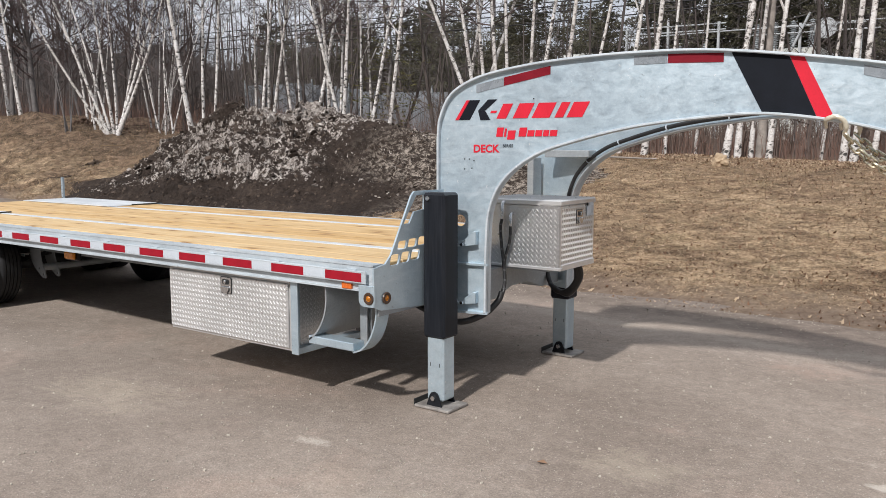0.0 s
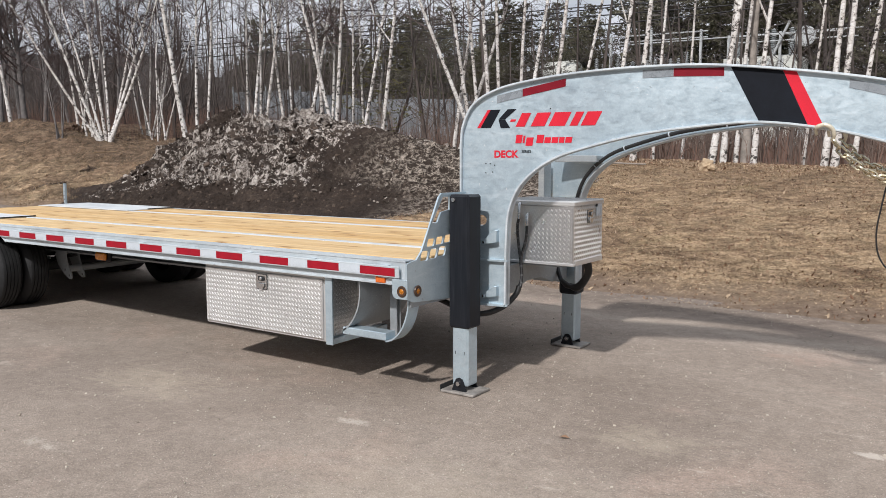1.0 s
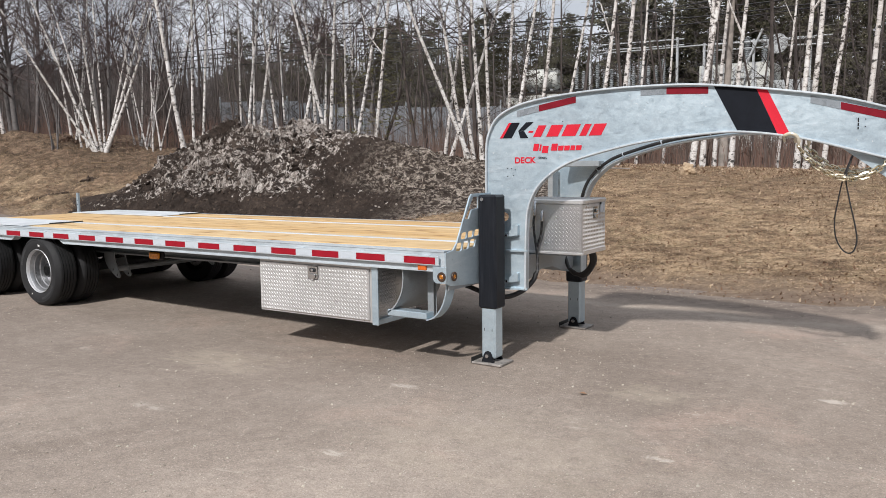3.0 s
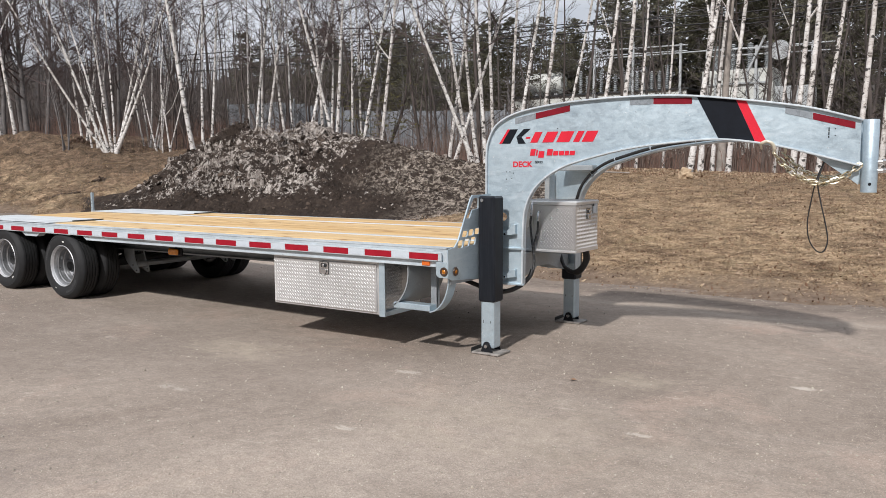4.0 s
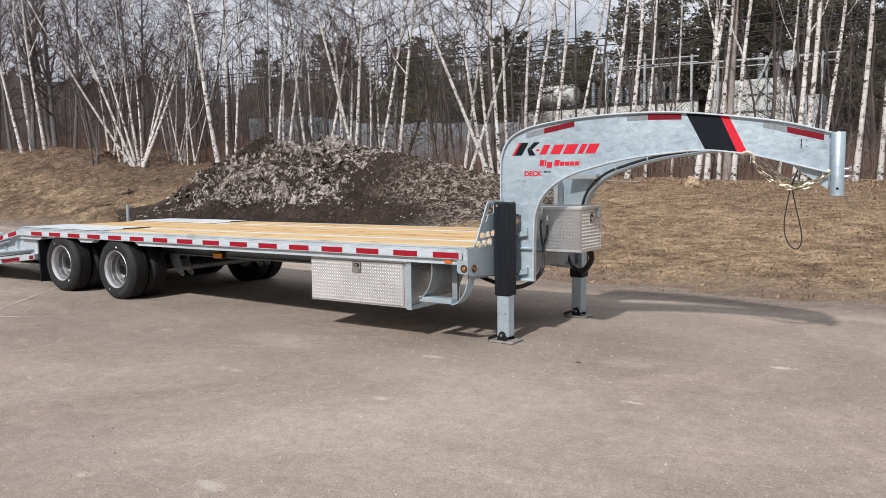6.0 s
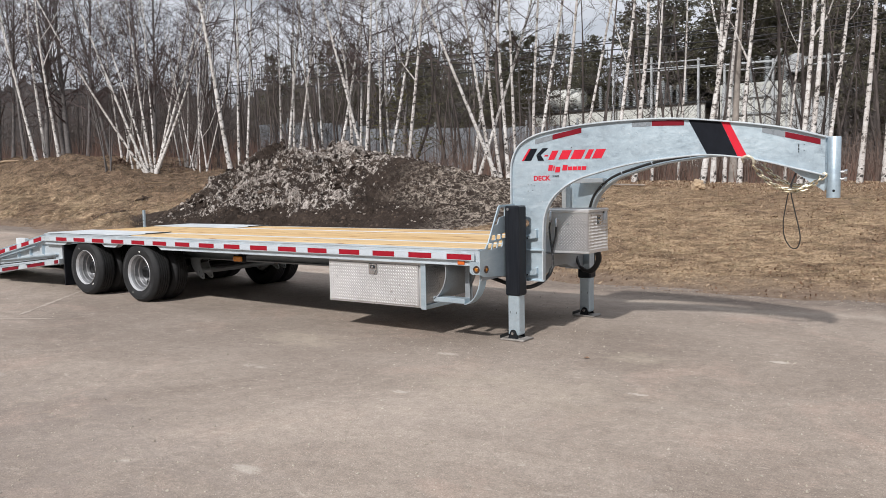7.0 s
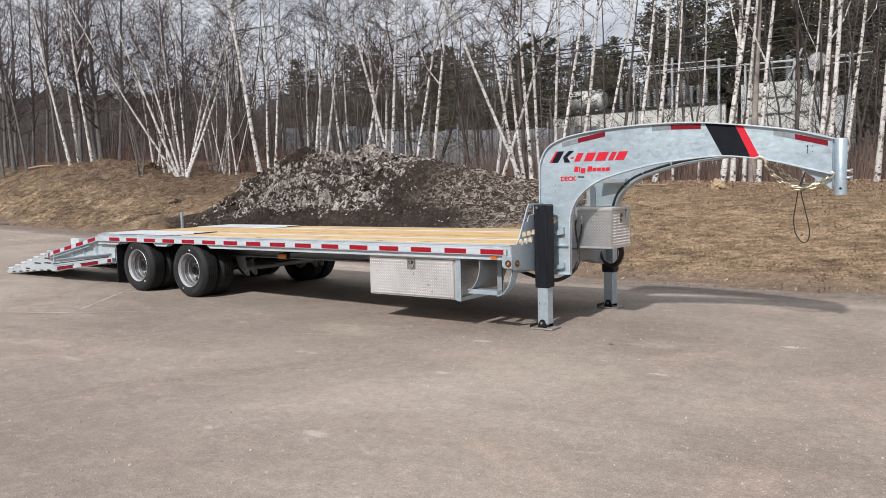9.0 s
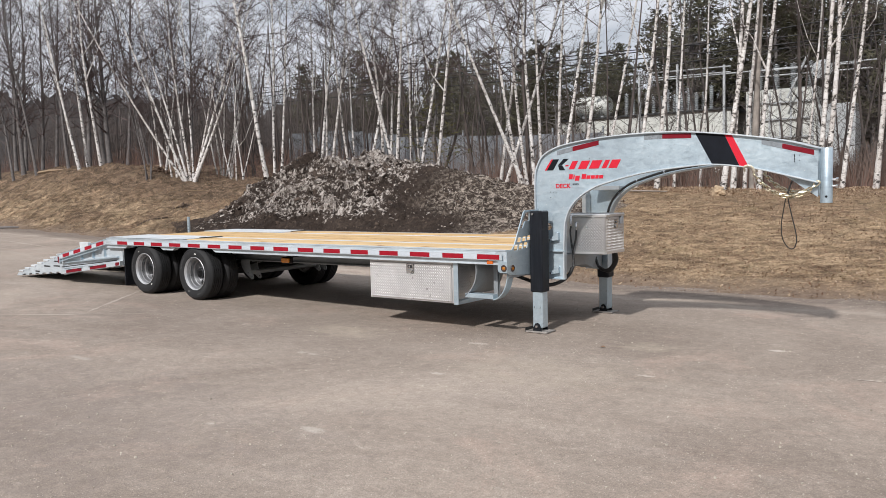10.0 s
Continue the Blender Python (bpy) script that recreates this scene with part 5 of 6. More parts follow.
def tree(name, label, stems, bark, group, height=11.0, count=34, twigs=13, low=0.3, reach=1.9, limbs=3):
    """One tree of one or more stems: (x, y, lean across the view, radius)."""
    x0, y0 = stems[0][0], stems[0][1]
    z0 = land(x0, y0)
    root = thing(name, label, "tree", group)
    root.location = (x0, y0, z0)
    for x, y, lean, r in stems:
        h = height * rng.uniform(0.85, 1.12)
        base = Vector((x - x0, y - y0, land(x, y) - z0 - 0.12))
        line = stem_line(base, Vector((0.80 * lean, 0.60 * lean + rng.uniform(-0.05, 0.05), 0)), h, rng.uniform(0, 6))
        m = Mesh()
        radii = [0.64 * r * (1.0 - 0.86 * (i / 12) ** 0.9) for i in range(13)]
        radii[0] *= 1.3
        m.tube(line, radii, 9)
        twiggy = Mesh()
        for k in range(limbs if len(stems) == 1 else max(1, limbs // 2)):
            t = rng.uniform(0.22, 0.7)
            o = along(line, t)
            a = rng.uniform(0, 2 * math.pi)
            long = h * rng.uniform(0.16, 0.34)
            out = rng.uniform(0.28, 0.62)
            arm = [o]
            for j in range(1, 6):
                f = j / 5
                arm.append(o + Vector((math.cos(a) * out * long * f * (1.25 - 0.4 * f), math.sin(a) * out * long * f * (1.25 - 0.4 * f), long * f)) + Vector((rng.gauss(0, 0.04), rng.gauss(0, 0.04), 0)))
            thick = 0.64 * r * (1.0 - 0.86 * t ** 0.9) * rng.uniform(0.4, 0.62)
            m.tube(arm, [thick * (1 - 0.15 * j) for j in range(6)], 6)
            branches(twiggy, arm, thick * 1.4, 0.2, 9, reach * 0.6, 7)
        part("trunk", m, bark, root, smooth=60)
        m = twiggy
        branches(m, line, r, low, int(count * 1.0), reach, twigs + 4)
        part("crown", m, TWIG, root)
    return root


WHITE = "bare white birch with dark branch scars, crown of fine twigs"
for x, y, lean, r in ((-34.6, 14.5, -0.22, 0.13), (-35.0, 15.2, -0.06, 0.14), (-32.6, 14.5, -0.13, 0.12), (-28.6, 15.4, 0.1, 0.09), (-29.2, 15.6, -0.12, 0.08)):
    tree("birch_tree", WHITE, [(x, y, lean, r)], BIRCH, "birches along the yard", 12)
GREY = "bare grey-barked tree with a tangle of twigs"
for x, y, lean, r in ((-41.5, 15.0, -0.05, 0.19), (-44.5, 16.0, -0.04, 0.17), (-40.2, 16.2, 0.08, 0.15), (-35.2, 16.5, -0.02, 0.24), (-37.3, 17.5, -0.11, 0.2), (-39.0, 14.5, -0.09, 0.13), (-36.6, 15.0, -0.06, 0.13), (-43.2, 14.4, 0.04, 0.14), (-40.6, 14.0, -0.12, 0.11), (-45.3, 14.6, -0.02, 0.15), (-46.5, 17.5, 0.05, 0.18), (-42.2, 19, 0.1, 0.16), (-31.5, 18.5, -0.1, 0.15), (-33.0, 20.0, 0.06, 0.15), (-36.0, 15.8, 0.03, 0.17), (-34.2, 16.9, 0.09, 0.15), (-43.8, 17.2, 0.09, 0.16), (-33.6, 17.8, -0.16, 0.12)):
    tree("bare_tree", GREY, [(x, y, lean, r)], BARK, "grey trees along the yard", 13, 34, 8, 0.15, 2.4, 8)
tree("bare_tree", "clump of thin grey saplings", [(-27.3, 13.6, -0.15, 0.05), (-27.2, 13.7, -0.02, 0.045), (-27.4, 13.7, -0.28, 0.04), (-27.1, 13.6, 0.10, 0.04), (-27.25, 13.5, -0.08, 0.035)], BARK, "grey trees along the yard", 6.5, 22, 8, 0.2, 1.5, 2)
tree("birch_tree", "many-stemmed white birch fanning out from one root", [(-24.7, 13.7, -0.62, 0.085), (-24.6, 13.7, -0.40, 0.10), (-24.6, 13.8, -0.25, 0.08), (-24.5, 13.85, -0.13, 0.09), (-24.3, 13.8, 0.36, 0.10), (-24.2, 13.75, 0.46, 0.11), (-24.25, 13.85, 0.22, 0.08), (-24.4, 13.9, -0.06, 0.07)], BIRCH, "birches along the yard", 11, 34, 12, 0.26)
tree("birch_tree", "clump of thin grey-white birch stems", [(-27.5, 17.5, -0.19, 0.06), (-27.3, 17.6, -0.10, 0.07), (-27.2, 17.6, 0.08, 0.07), (-26.9, 17.5, 0.22, 0.07), (-26.7, 17.5, 0.21, 0.07), (-26.6, 17.6, 0.08, 0.06), (-26.3, 17.4, 0.14, 0.06)], BIRCH, "birches along the yard", 9, 22, 10)
tree("birch_tree", "tall leaning birch, smooth pale trunk", [(-18.1, 12.6, -0.15, 0.135)], BIRCH, "birches along the yard", 13, 40, 13, 0.35)
for x, y, lean, r in ((-18.8, 13.5, 0.03, 0.09), (-19.6, 14.5, 0.05, 0.085), (-20.3, 17.0, 0.03, 0.08)):
    tree("birch_tree", WHITE, [(x, y, lean, r)], BIRCH, "birches along the yard", 11.5)
tree("birch_tree", "clump of slim white birch stems behind the heap", [(-18.9, 16.0, 0.10, 0.10), (-19.1, 16.5, 0.03, 0.09), (-18.4, 16.0, 0.15, 0.10), (-17.7, 16.5, -0.15, 0.09), (-17.9, 17.0, -0.07, 0.07)], BIRCH, "birches along the yard", 11.5)
tree("birch_tree", "white birch stems crossing behind the heap", [(-14.0, 15.0, -0.24, 0.10), (-14.1, 15.0, 0.09, 0.11)], BIRCH, "birches along the yard", 12)
for x, y, lean, r in ((-16.4, 16.0, 0.18, 0.115), (-15.1, 15.5, 0.01, 0.10), (-14.2, 16.0, 0.01, 0.08), (-13.5, 15.5, 0.23, 0.10), (-14.6, 17.0, -0.03, 0.075), (-12.3, 15.0, 0.11, 0.105), (-16.1, 17.0, 0.04, 0.085)):
    tree("birch_tree", WHITE, [(x, y, lean, r)], BIRCH, "birches along the yard", 11.5)
tree("birch_tree", "spreading clump of white birch stems", [(-8.3, 14.3, -0.44, 0.10), (-8.5, 14.4, -0.19, 0.09), (-8.4, 14.6, -0.14, 0.09), (-7.9, 14.2, -0.06, 0.10)], BIRCH, "birches along the yard", 11.5)
tree("birch_tree", "pair of white birch stems", [(-10.0, 15.5, 0.10, 0.09), (-9.5, 15.0, 0.30, 0.09)], BIRCH, "birches along the yard", 11.5)
for x, y, lean, r in ((-8.0, 14.8, -0.01, 0.088), (-7.7, 15.3, 0.03, 0.085), (-7.2, 14.5, 0.18, 0.092), (-6.3, 14.0, 0.17, 0.098), (-5.9, 14.5, 0.25, 0.072), (-4.6, 14.0, 0.11, 0.094), (-3.9, 13.8, 0.07, 0.107), (-3.7, 14.5, 0.08, 0.062), (-3.5, 16.0, 0.05, 0.057)):
    tree("birch_tree", WHITE, [(x, y, lean, r)], BIRCH, "birches along the yard", 12, 30, 12, 0.42, 1.9, 1)
tree("birch_tree", "old birch with a bent base beside a boulder", [(-2.05, 13.5, 0.16, 0.11), (-1.9, 13.9, 0.04, 0.10)], BIRCH, "birches along the yard", 13, 28, 12, 0.45)
for x, y, lean, r in ((-1.8, 14.5, 0.04, 0.075), (-1.3, 14.0, 0.10, 0.093), (-0.7, 16.0, 0.09, 0.06), (0.1, 13.9, 0.07, 0.102), (0.3, 13.8, 0.08, 0.107), (0.6, 14.0, 0.14, 0.081), (1.4, 13.5, 0.07, 0.096), (1.8, 14.2, 0.06, 0.09), (2.4, 14.0, 0.04, 0.085), (3.4, 14.6, -0.05, 0.09)):
    tree("birch_tree", WHITE, [(x, y, lean, r)], BIRCH, "birches along the yard", 12.5, 28, 12, 0.45, 1.9, 1)
tree("bare_tree", "thick brown-barked trunk among the birches", [(-1.7, 14.9, 0.05, 0.15)], OLD_BARK, "", 13, 26, 10, 0.5)
tree("birch_tree", "clump of thin grey-white birch saplings", [(-26.5, 14.3, -0.14, 0.06), (-26.3, 14.4, -0.09, 0.055), (-26.1, 14.3, -0.16, 0.05), (-26.4, 14.5, 0.12, 0.045)], BIRCH, "birches along the yard", 7.0, 9, 6, 0.35, 1.2, 1)
tree("birch_tree", "clump of thin crooked birch saplings", [(-22.9, 14.7, -0.20, 0.05), (-22.6, 14.7, 0.02, 0.045), (-22.4, 14.8, 0.30, 0.05), (-22.1, 14.7, -0.12, 0.06)], BIRCH, "birches along the yard", 6.5, 9, 6, 0.35, 1.2, 1)

# bare undergrowth trees further in
m = Mesh()
for i in range(420):
    x = rng.uniform(-75, 16) if i < 330 else rng.uniform(-75, -24)
    y = rng.uniform(17, 34) + max(0, -x - 20) * 0.15
    if -24 < x < -2 and rng.random() < 0.45:
        continue
    h = rng.uniform(4, 8.5)
    base = Vector((x, y, land(x, y) - 0.1))
    line = stem_line(base, Vector((rng.gauss(0, 0.15), rng.gauss(0, 0.12), 0)), h, rng.uniform(0, 6), 7)
    r = rng.uniform(0.03, 0.085)
    m.tube(line, [r * (1 - 0.13 * k) for k in range(7)], 5, 0, caps=False)
    branches(m, line, r, 0.1, 18, 2.0, 7)
part("bare_thicket", m, [THICKET], None, kind="stuff")
tagged(bpy.data.objects["bare_thicket"], "thicket of thin bare grey saplings", "thicket")

m = Mesh()
for i in range(1000):
    x = rng.uniform(-150, 45) if i < 700 else rng.uniform(-150, -35)
    y = rng.uniform(48, 95) + max(0, -x - 30) * 0.25
    h = rng.uniform(8, 15) * (0.75 if x > -60 else 1.0)
    base = Vector((x, y, land(x, y) - 0.1))
    line = stem_line(base, Vector((rng.gauss(0, 0.05), rng.gauss(0, 0.05), 0)), h, rng.uniform(0, 6), 5)
    r = rng.uniform(0.08, 0.18)
    m.tube(line, [r * (1 - 0.18 * k) for k in range(5)], 4, 0, caps=False)
    branches(m, line, r * 1.5, 0.15, 14, 3.0, 5)
part("far_woods", m, [WOODS], None, kind="stuff")
tagged(bpy.data.objects["far_woods"], "distant bare brown-grey woods", "woods")


# pines
def pine(variant, dense=1.0, needles=PINE):
    """A white pine: whorls of level limbs carrying sprays of needles."""
    r = random.Random(variant)
    root = thing("pine_tree", "dark green pine with ragged layered crown", "tree", "pines behind the birches")
    h = 12.0
    m = Mesh()
    line = [Vector((0.15 * math.sin(i * 1.3 + variant), 0.15 * math.cos(i + variant), h * i / 8)) for i in range(9)]
    m.tube(line, [0.2 * (1 - 0.11 * i) for i in range(9)], 8)
    part("trunk", m, BARK, root, smooth=60)
    m = Mesh()
    z = h * 0.16
    while z < h * 1.0:
        f = (z - h * 0.16) / (h * 0.84)
        for b in range(r.randint(3, 5)):
            a = r.uniform(0, 2 * math.pi)
            long = (2.7 * (1 - f ** 2.4) * (0.6 + 0.4 * min(1.0, 3 * f)) + 0.3) * r.uniform(0.5, 1.2)
            o = along(line, min(0.99, z / h))
            d = Vector((math.cos(a), math.sin(a), r.uniform(-0.05, 0.35)))
            tip = o + d * long
            m.tube([o, o.lerp(tip, 0.5) + Vector((0, 0, -0.06)), tip], [0.035, 0.022, 0.008], 3, 1, caps=False)
            for k in range(int((7 + long * 6) * dense)):
                s = 1.05 - 0.8 * r.random() ** 1.6
                c = o + d * long * s + Vector((r.gauss(0, 0.24), r.gauss(0, 0.24), r.gauss(0.10, 0.13)))
                for q in range(9):
                    w = Vector((r.gauss(0, 1), r.gauss(0, 1), r.gauss(0.35, 0.6))).normalized()
                    side = w.orthogonal().normalized() * r.uniform(0.02, 0.04)
                    e = c + w * r.uniform(0.10, 0.21)
                    m.add([tuple(c - side), tuple(c + side), tuple(e + side * 0.4), tuple(e - side * 0.4)], [(0, 1, 2, 3)])
        z += r.uniform(0.28, 0.5)
    part("crown", m, [needles, BARK], root)
    return root


pines = [pine(v) for v in (1, 2, 3, 4)]
spots = [(-47, 42, 1.0), (-43.5, 40, 0.85), (-40, 41, 1.02), (-36.5, 40, 0.95), (-33.5, 43, 0.9), (-30.5, 41, 0.82), (-27.5, 40, 0.92), (-25, 42, 0.85), (-22, 41, 0.95), (-19.5, 53, 1.1), (-16.5, 52, 1.05), (-14, 55, 1.25), (-12.5, 51, 1.1), (-10, 53, 1.3), (-8, 51, 1.15), (-5.8, 52, 1.2)]
more = [(-4, 54, 1.3), (-2, 51, 1.1), (0.5, 53, 1.25), (3, 51, 1.1), (6, 54, 1.3), (-52, 60, 1.0), (-58, 64, 0.95), (-64, 66, 1.0), (-29, 50, 1.05), (-34.5, 52, 1.1), (-38, 50, 1.05), (-24.5, 51, 1.1), (-11.3, 58, 1.35), (-7, 58, 1.3), (-21, 47, 0.9), (-45, 52, 1.0)]
extra = [(-21.5 + 1.9 * k, 49.5 + 4.0 * ((k * 7) % 3), 1.05 + 0.12 * ((k * 5) % 4)) for k in range(16)] + [(-50 + 2.6 * k, 47 + 3.0 * ((k * 5) % 3), 0.85 + 0.08 * ((k * 3) % 4)) for k in range(12)]
for i, (x, y, s) in enumerate(spots + more + extra):
    o = pines[i] if i < 4 else copy_thing(pines[i % 4], Matrix.Identity(4))
    o.matrix_world = pose(x, y, land(x, y) - 0.2, 0, 0, 73 * i) @ Matrix.Scale(s * (0.76 if x < -20 else 0.88), 4)

sapling = pine(7, 0.3, YOUNG_PINE)
tagged(sapling, "thin young pine with sparse olive-brown needles", "tree", "pines behind the birches")
sapling.matrix_world = pose(-13.75, 16.9, land(-13.75, 16.9) - 0.2, 0, 0, 40) @ Matrix.Diagonal((0.46, 0.46, 0.37, 1.0))

# red-brown brush between the trunks
m = Mesh()
for i in range(9000):
    x = rng.uniform(-70, 12)
    y = rng.uniform(14.6, 30) + max(0, -x - 20) * 0.1
    if x > -12:
        y = 13.9 + (y - 13.9) * 0.5
    z = land(x, y)
    if -21 < x < -9 and rng.random() < 0.5:
        continue
    h = rng.uniform(0.5, 1.7) * (0.55 if x > -19 else 1)
    a = Vector((x, y, z - 0.05))
    b = a + Vector((rng.gauss(0, 0.16), rng.gauss(0, 0.16), 1)) * h
    w = rng.uniform(0.006, 0.014)
    m.add([(a.x - w, a.y, a.z), (a.x + w, a.y, a.z), (a.x, a.y + w, a.z), tuple(b)], [(0, 1, 3), (1, 2, 3), (2, 0, 3)])
    for k in range(2):
        c = a.lerp(b, rng.uniform(0.3, 0.8))
        e = c + Vector((rng.gauss(0, 0.3), rng.gauss(0, 0.3), rng.uniform(0.2, 0.6))) * h * 0.5
        w2 = w * 0.6
        m.add([(c.x - w2, c.y, c.z), (c.x + w2, c.y, c.z), (c.x, c.y + w2, c.z), tuple(e)], [(0, 1, 3), (1, 2, 3), (2, 0, 3)])
part("brush", m, BRUSH, None, kind="stuff")
tagged(bpy.data.objects["brush"], "red-brown dead brush under the trees", "brush")

m = Mesh()
for i in range(4600):
    x = rng.uniform(-13, 9)
    y = rng.uniform(15.2, 26)
    a = Vector((x, y, land(x, y) - 0.05))
    h = rng.uniform(0.6, 1.5 if x > -7 else 2.2)
    b = a + Vector((rng.gauss(0, 0.14), rng.gauss(0, 0.14), 1)) * h
    w = rng.uniform(0.006, 0.013)
    m.add([(a.x - w, a.y, a.z), (a.x + w, a.y, a.z), (a.x, a.y + w, a.z), tuple(b)], [(0, 1, 3), (1, 2, 3), (2, 0, 3)])
    for k in range(4):
        c = a.lerp(b, rng.uniform(0.2, 0.85))
        e = c + Vector((rng.gauss(0, 0.35), rng.gauss(0, 0.35), rng.uniform(0.2, 0.7))) * h * 0.4
        w2 = w * 0.6
        m.add([(c.x - w2, c.y, c.z), (c.x + w2, c.y, c.z), (c.x, c.y + w2, c.z), tuple(e)], [(0, 1, 3), (1, 2, 3), (2, 0, 3)])
part("shrubbery", m, GREY_BRUSH, None, kind="stuff")
tagged(bpy.data.objects["shrubbery"], "grey-brown bare shrubs behind the birches", "shrubs")

# a far wooded ridge closes the view ahead
m = Mesh()
cols, rows_up = 1800, 6
verts = []
for j in range(rows_up + 1):
    for i in range(cols + 1):
        a = 2 * math.pi * i / cols
        # unseen rear half, nearer and taller, added to keep low sky light out
        x, y = -20 + 175 * math.cos(a), 15 + (150 if a < math.pi else 105) * math.sin(a)
        top = 16 + 6.0 * smoothstep(0.0, 0.5, -math.sin(a)) + 7.5 * smoothstep(0.18, 0.4, i / cols) * (1.0 - smoothstep(0.6, 0.95, i / cols)) + 4.5 * noise.fractal(Vector((i * 0.03, 2.0, 0)), 0.8, 2.2, 5) + 1.8 * noise.noise(Vector((i * 0.45, 0, 0))) + rng.uniform(-0.7, 0.7)
        bulge = 3.0 * noise.noise(Vector((i * 0.11, j * 0.7, 5))) + rng.uniform(-0.8, 0.8)
        verts.append((x, y + bulge, 0.5 + top * j / rows_up))
m.add(verts, [(j * (cols + 1) + i, j * (cols + 1) + i + 1, (j + 1) * (cols + 1) + i + 1, (j + 1) * (cols + 1) + i) for j in range(rows_up) for i in range(cols)])
part("backdrop", m, RIDGE, None, kind="structure", smooth=60)
tagged(bpy.data.objects["backdrop"], "far wooded ridge, with an unseen rear half added to block low sky", "woods")

# ---- small things on the trailer ----
def near_web(u, v, w=0.0):
    y = 0.74 + LEAN_Y * (u - 0.36) - 0.002 - w
    return (u, y, v)


near_girder = [o for o in trailer.children if o.name.startswith("neck_girder")][0]


def sticker(name, mat, pts, parent=near_girder, lift=0.0):
    m = Mesh()
    m.prism(pts, lambda u, v, w: near_web(u, v, lift + w), 0.0008)
    return part(name, m, mat, parent)


# maker's mark as plain slanted blocks
def slant(u0, u1, v0, v1, lean=0.55):
    d = (v1 - v0) * lean
    return [(u0, v0), (u1, v0), (u1 + d, v1), (u0 + d, v1)]


sticker("mark_slash", RED_VINYL, slant(0.153, 0.175, 1.733, 1.85, 0.62))
sticker("mark_block", BLACK_VINYL, slant(0.177, 0.247, 1.733, 1.85, 0.56))
sticker("mark_block", BLACK_VINYL, [(0.300, 1.787), (0.345, 1.787), (0.42, 1.851), (0.362, 1.851)])
sticker("mark_block", BLACK_VINYL, [(0.300, 1.785), (0.345, 1.785), (0.378, 1.731), (0.315, 1.731)])
sticker("mark_dash", RED_VINYL, slant(0.376, 0.412, 1.771, 1.785))
for u0, u1 in ((0.415, 0.475), (0.515, 0.605), (0.630, 0.735), (0.765, 0.815), (0.835, 0.925)):
    sticker("mark_block", RED_VINYL, slant(u0, u1, 1.738, 1.824, 0.5))
for u0, u1, v0, v1 in ((0.414, 0.455, 1.632, 1.686), (0.462, 0.475, 1.632, 1.680), (0.482, 0.528, 1.615, 1.668), (0.552, 0.598, 1.632, 1.684), (0.604, 0.645, 1.632, 1.668), (0.651, 0.692, 1.632, 1.668), (0.698, 0.732, 1.632, 1.668), (0.738, 0.780, 1.632, 1.668)):
    sticker("mark_block", RED_VINYL, slant(u0, u1, v0, v1, 0.15))


def lettering(name, text, size, at, mat, parent, bold=0.0):
    """Words in the built-in font, laid on the near girder's web."""
    cu = bpy.data.curves.new(name, "FONT")
    cu.body, cu.size, cu.extrude, cu.offset = text, size, 0.0005, bold
    tmp = bpy.data.objects.new(name, cu)
    scene.collection.objects.link(tmp)
    me = bpy.data.meshes.new_from_object(tmp)
    bpy.data.objects.remove(tmp)
    me.materials.append(mat)
    o = new(name, me)
    o.parent = parent
    x, y, z = near_web(*at)
    o.matrix_world = pose(x, y, z, 90, 0, math.degrees(math.atan(LEAN_Y)))
    return o


lettering("lettering", "DECK", 0.063, (0.270, 1.541), RED_VINYL, near_girder, 0.0022)
lettering("lettering", "SERIES", 0.0235, (0.457, 1.570), BLACK_VINYL, near_girder, 0.0004)
for u, v in ((0.642, 1.848), (0.215, 1.50), (0.245, 1.50), (0.275, 1.49), (0.215, 1.44), (0.262, 1.445), (2.63, 1.80), (2.63, 1.752)):
    sticker("drill_hole", BLACK, [(u + 0.004 * math.cos(k * math.pi / 5), v + 0.004 * math.sin(k * math.pi / 5)) for k in range(10)])
for v0, v1 in ((1.78, 1.81), (1.755, 1.775), (1.735, 1.75)):
    sticker("slot", BLACK, [(2.585, v0), (2.593, v0), (2.593, v1), (2.585, v1)])

# far girder: ledge, post and cable with clips
m = Mesh()
m.box(0.22, 0.56, 1.70, 1.83, 1.505, 1.555)
part("ledge", m, GALV_DARK, trailer, bevel=0.004)
m = Mesh()
m.box(0.06, 0.11, 1.74, 1.86, 1.20, 1.50)
part("ledge_post", m, GALV_DARK, trailer, bevel=0.003)
low = spline(LOW, 5)
line = []
for u, v in low[9:47]:
    y = mirrored(0.74 + LEAN_Y * (u - 0.36)) - 0.07
    line.append((u - 0.02, y, v + 0.035))
m = Mesh()
m.tube(line, 0.014, 8)
cable = part("neck_cable", m, HOSE, trailer, "black cable clipped along the far girder", smooth=50)
for i in (5, 11, 17, 23, 29):
    p, q = Vector(line[i]), Vector(line[i + 1])
    m = Mesh()
    m.tube([p, p.lerp(q, 0.12)], 0.019, 8)
    part("cable_clip", m, WHITE_TAPE, cable)

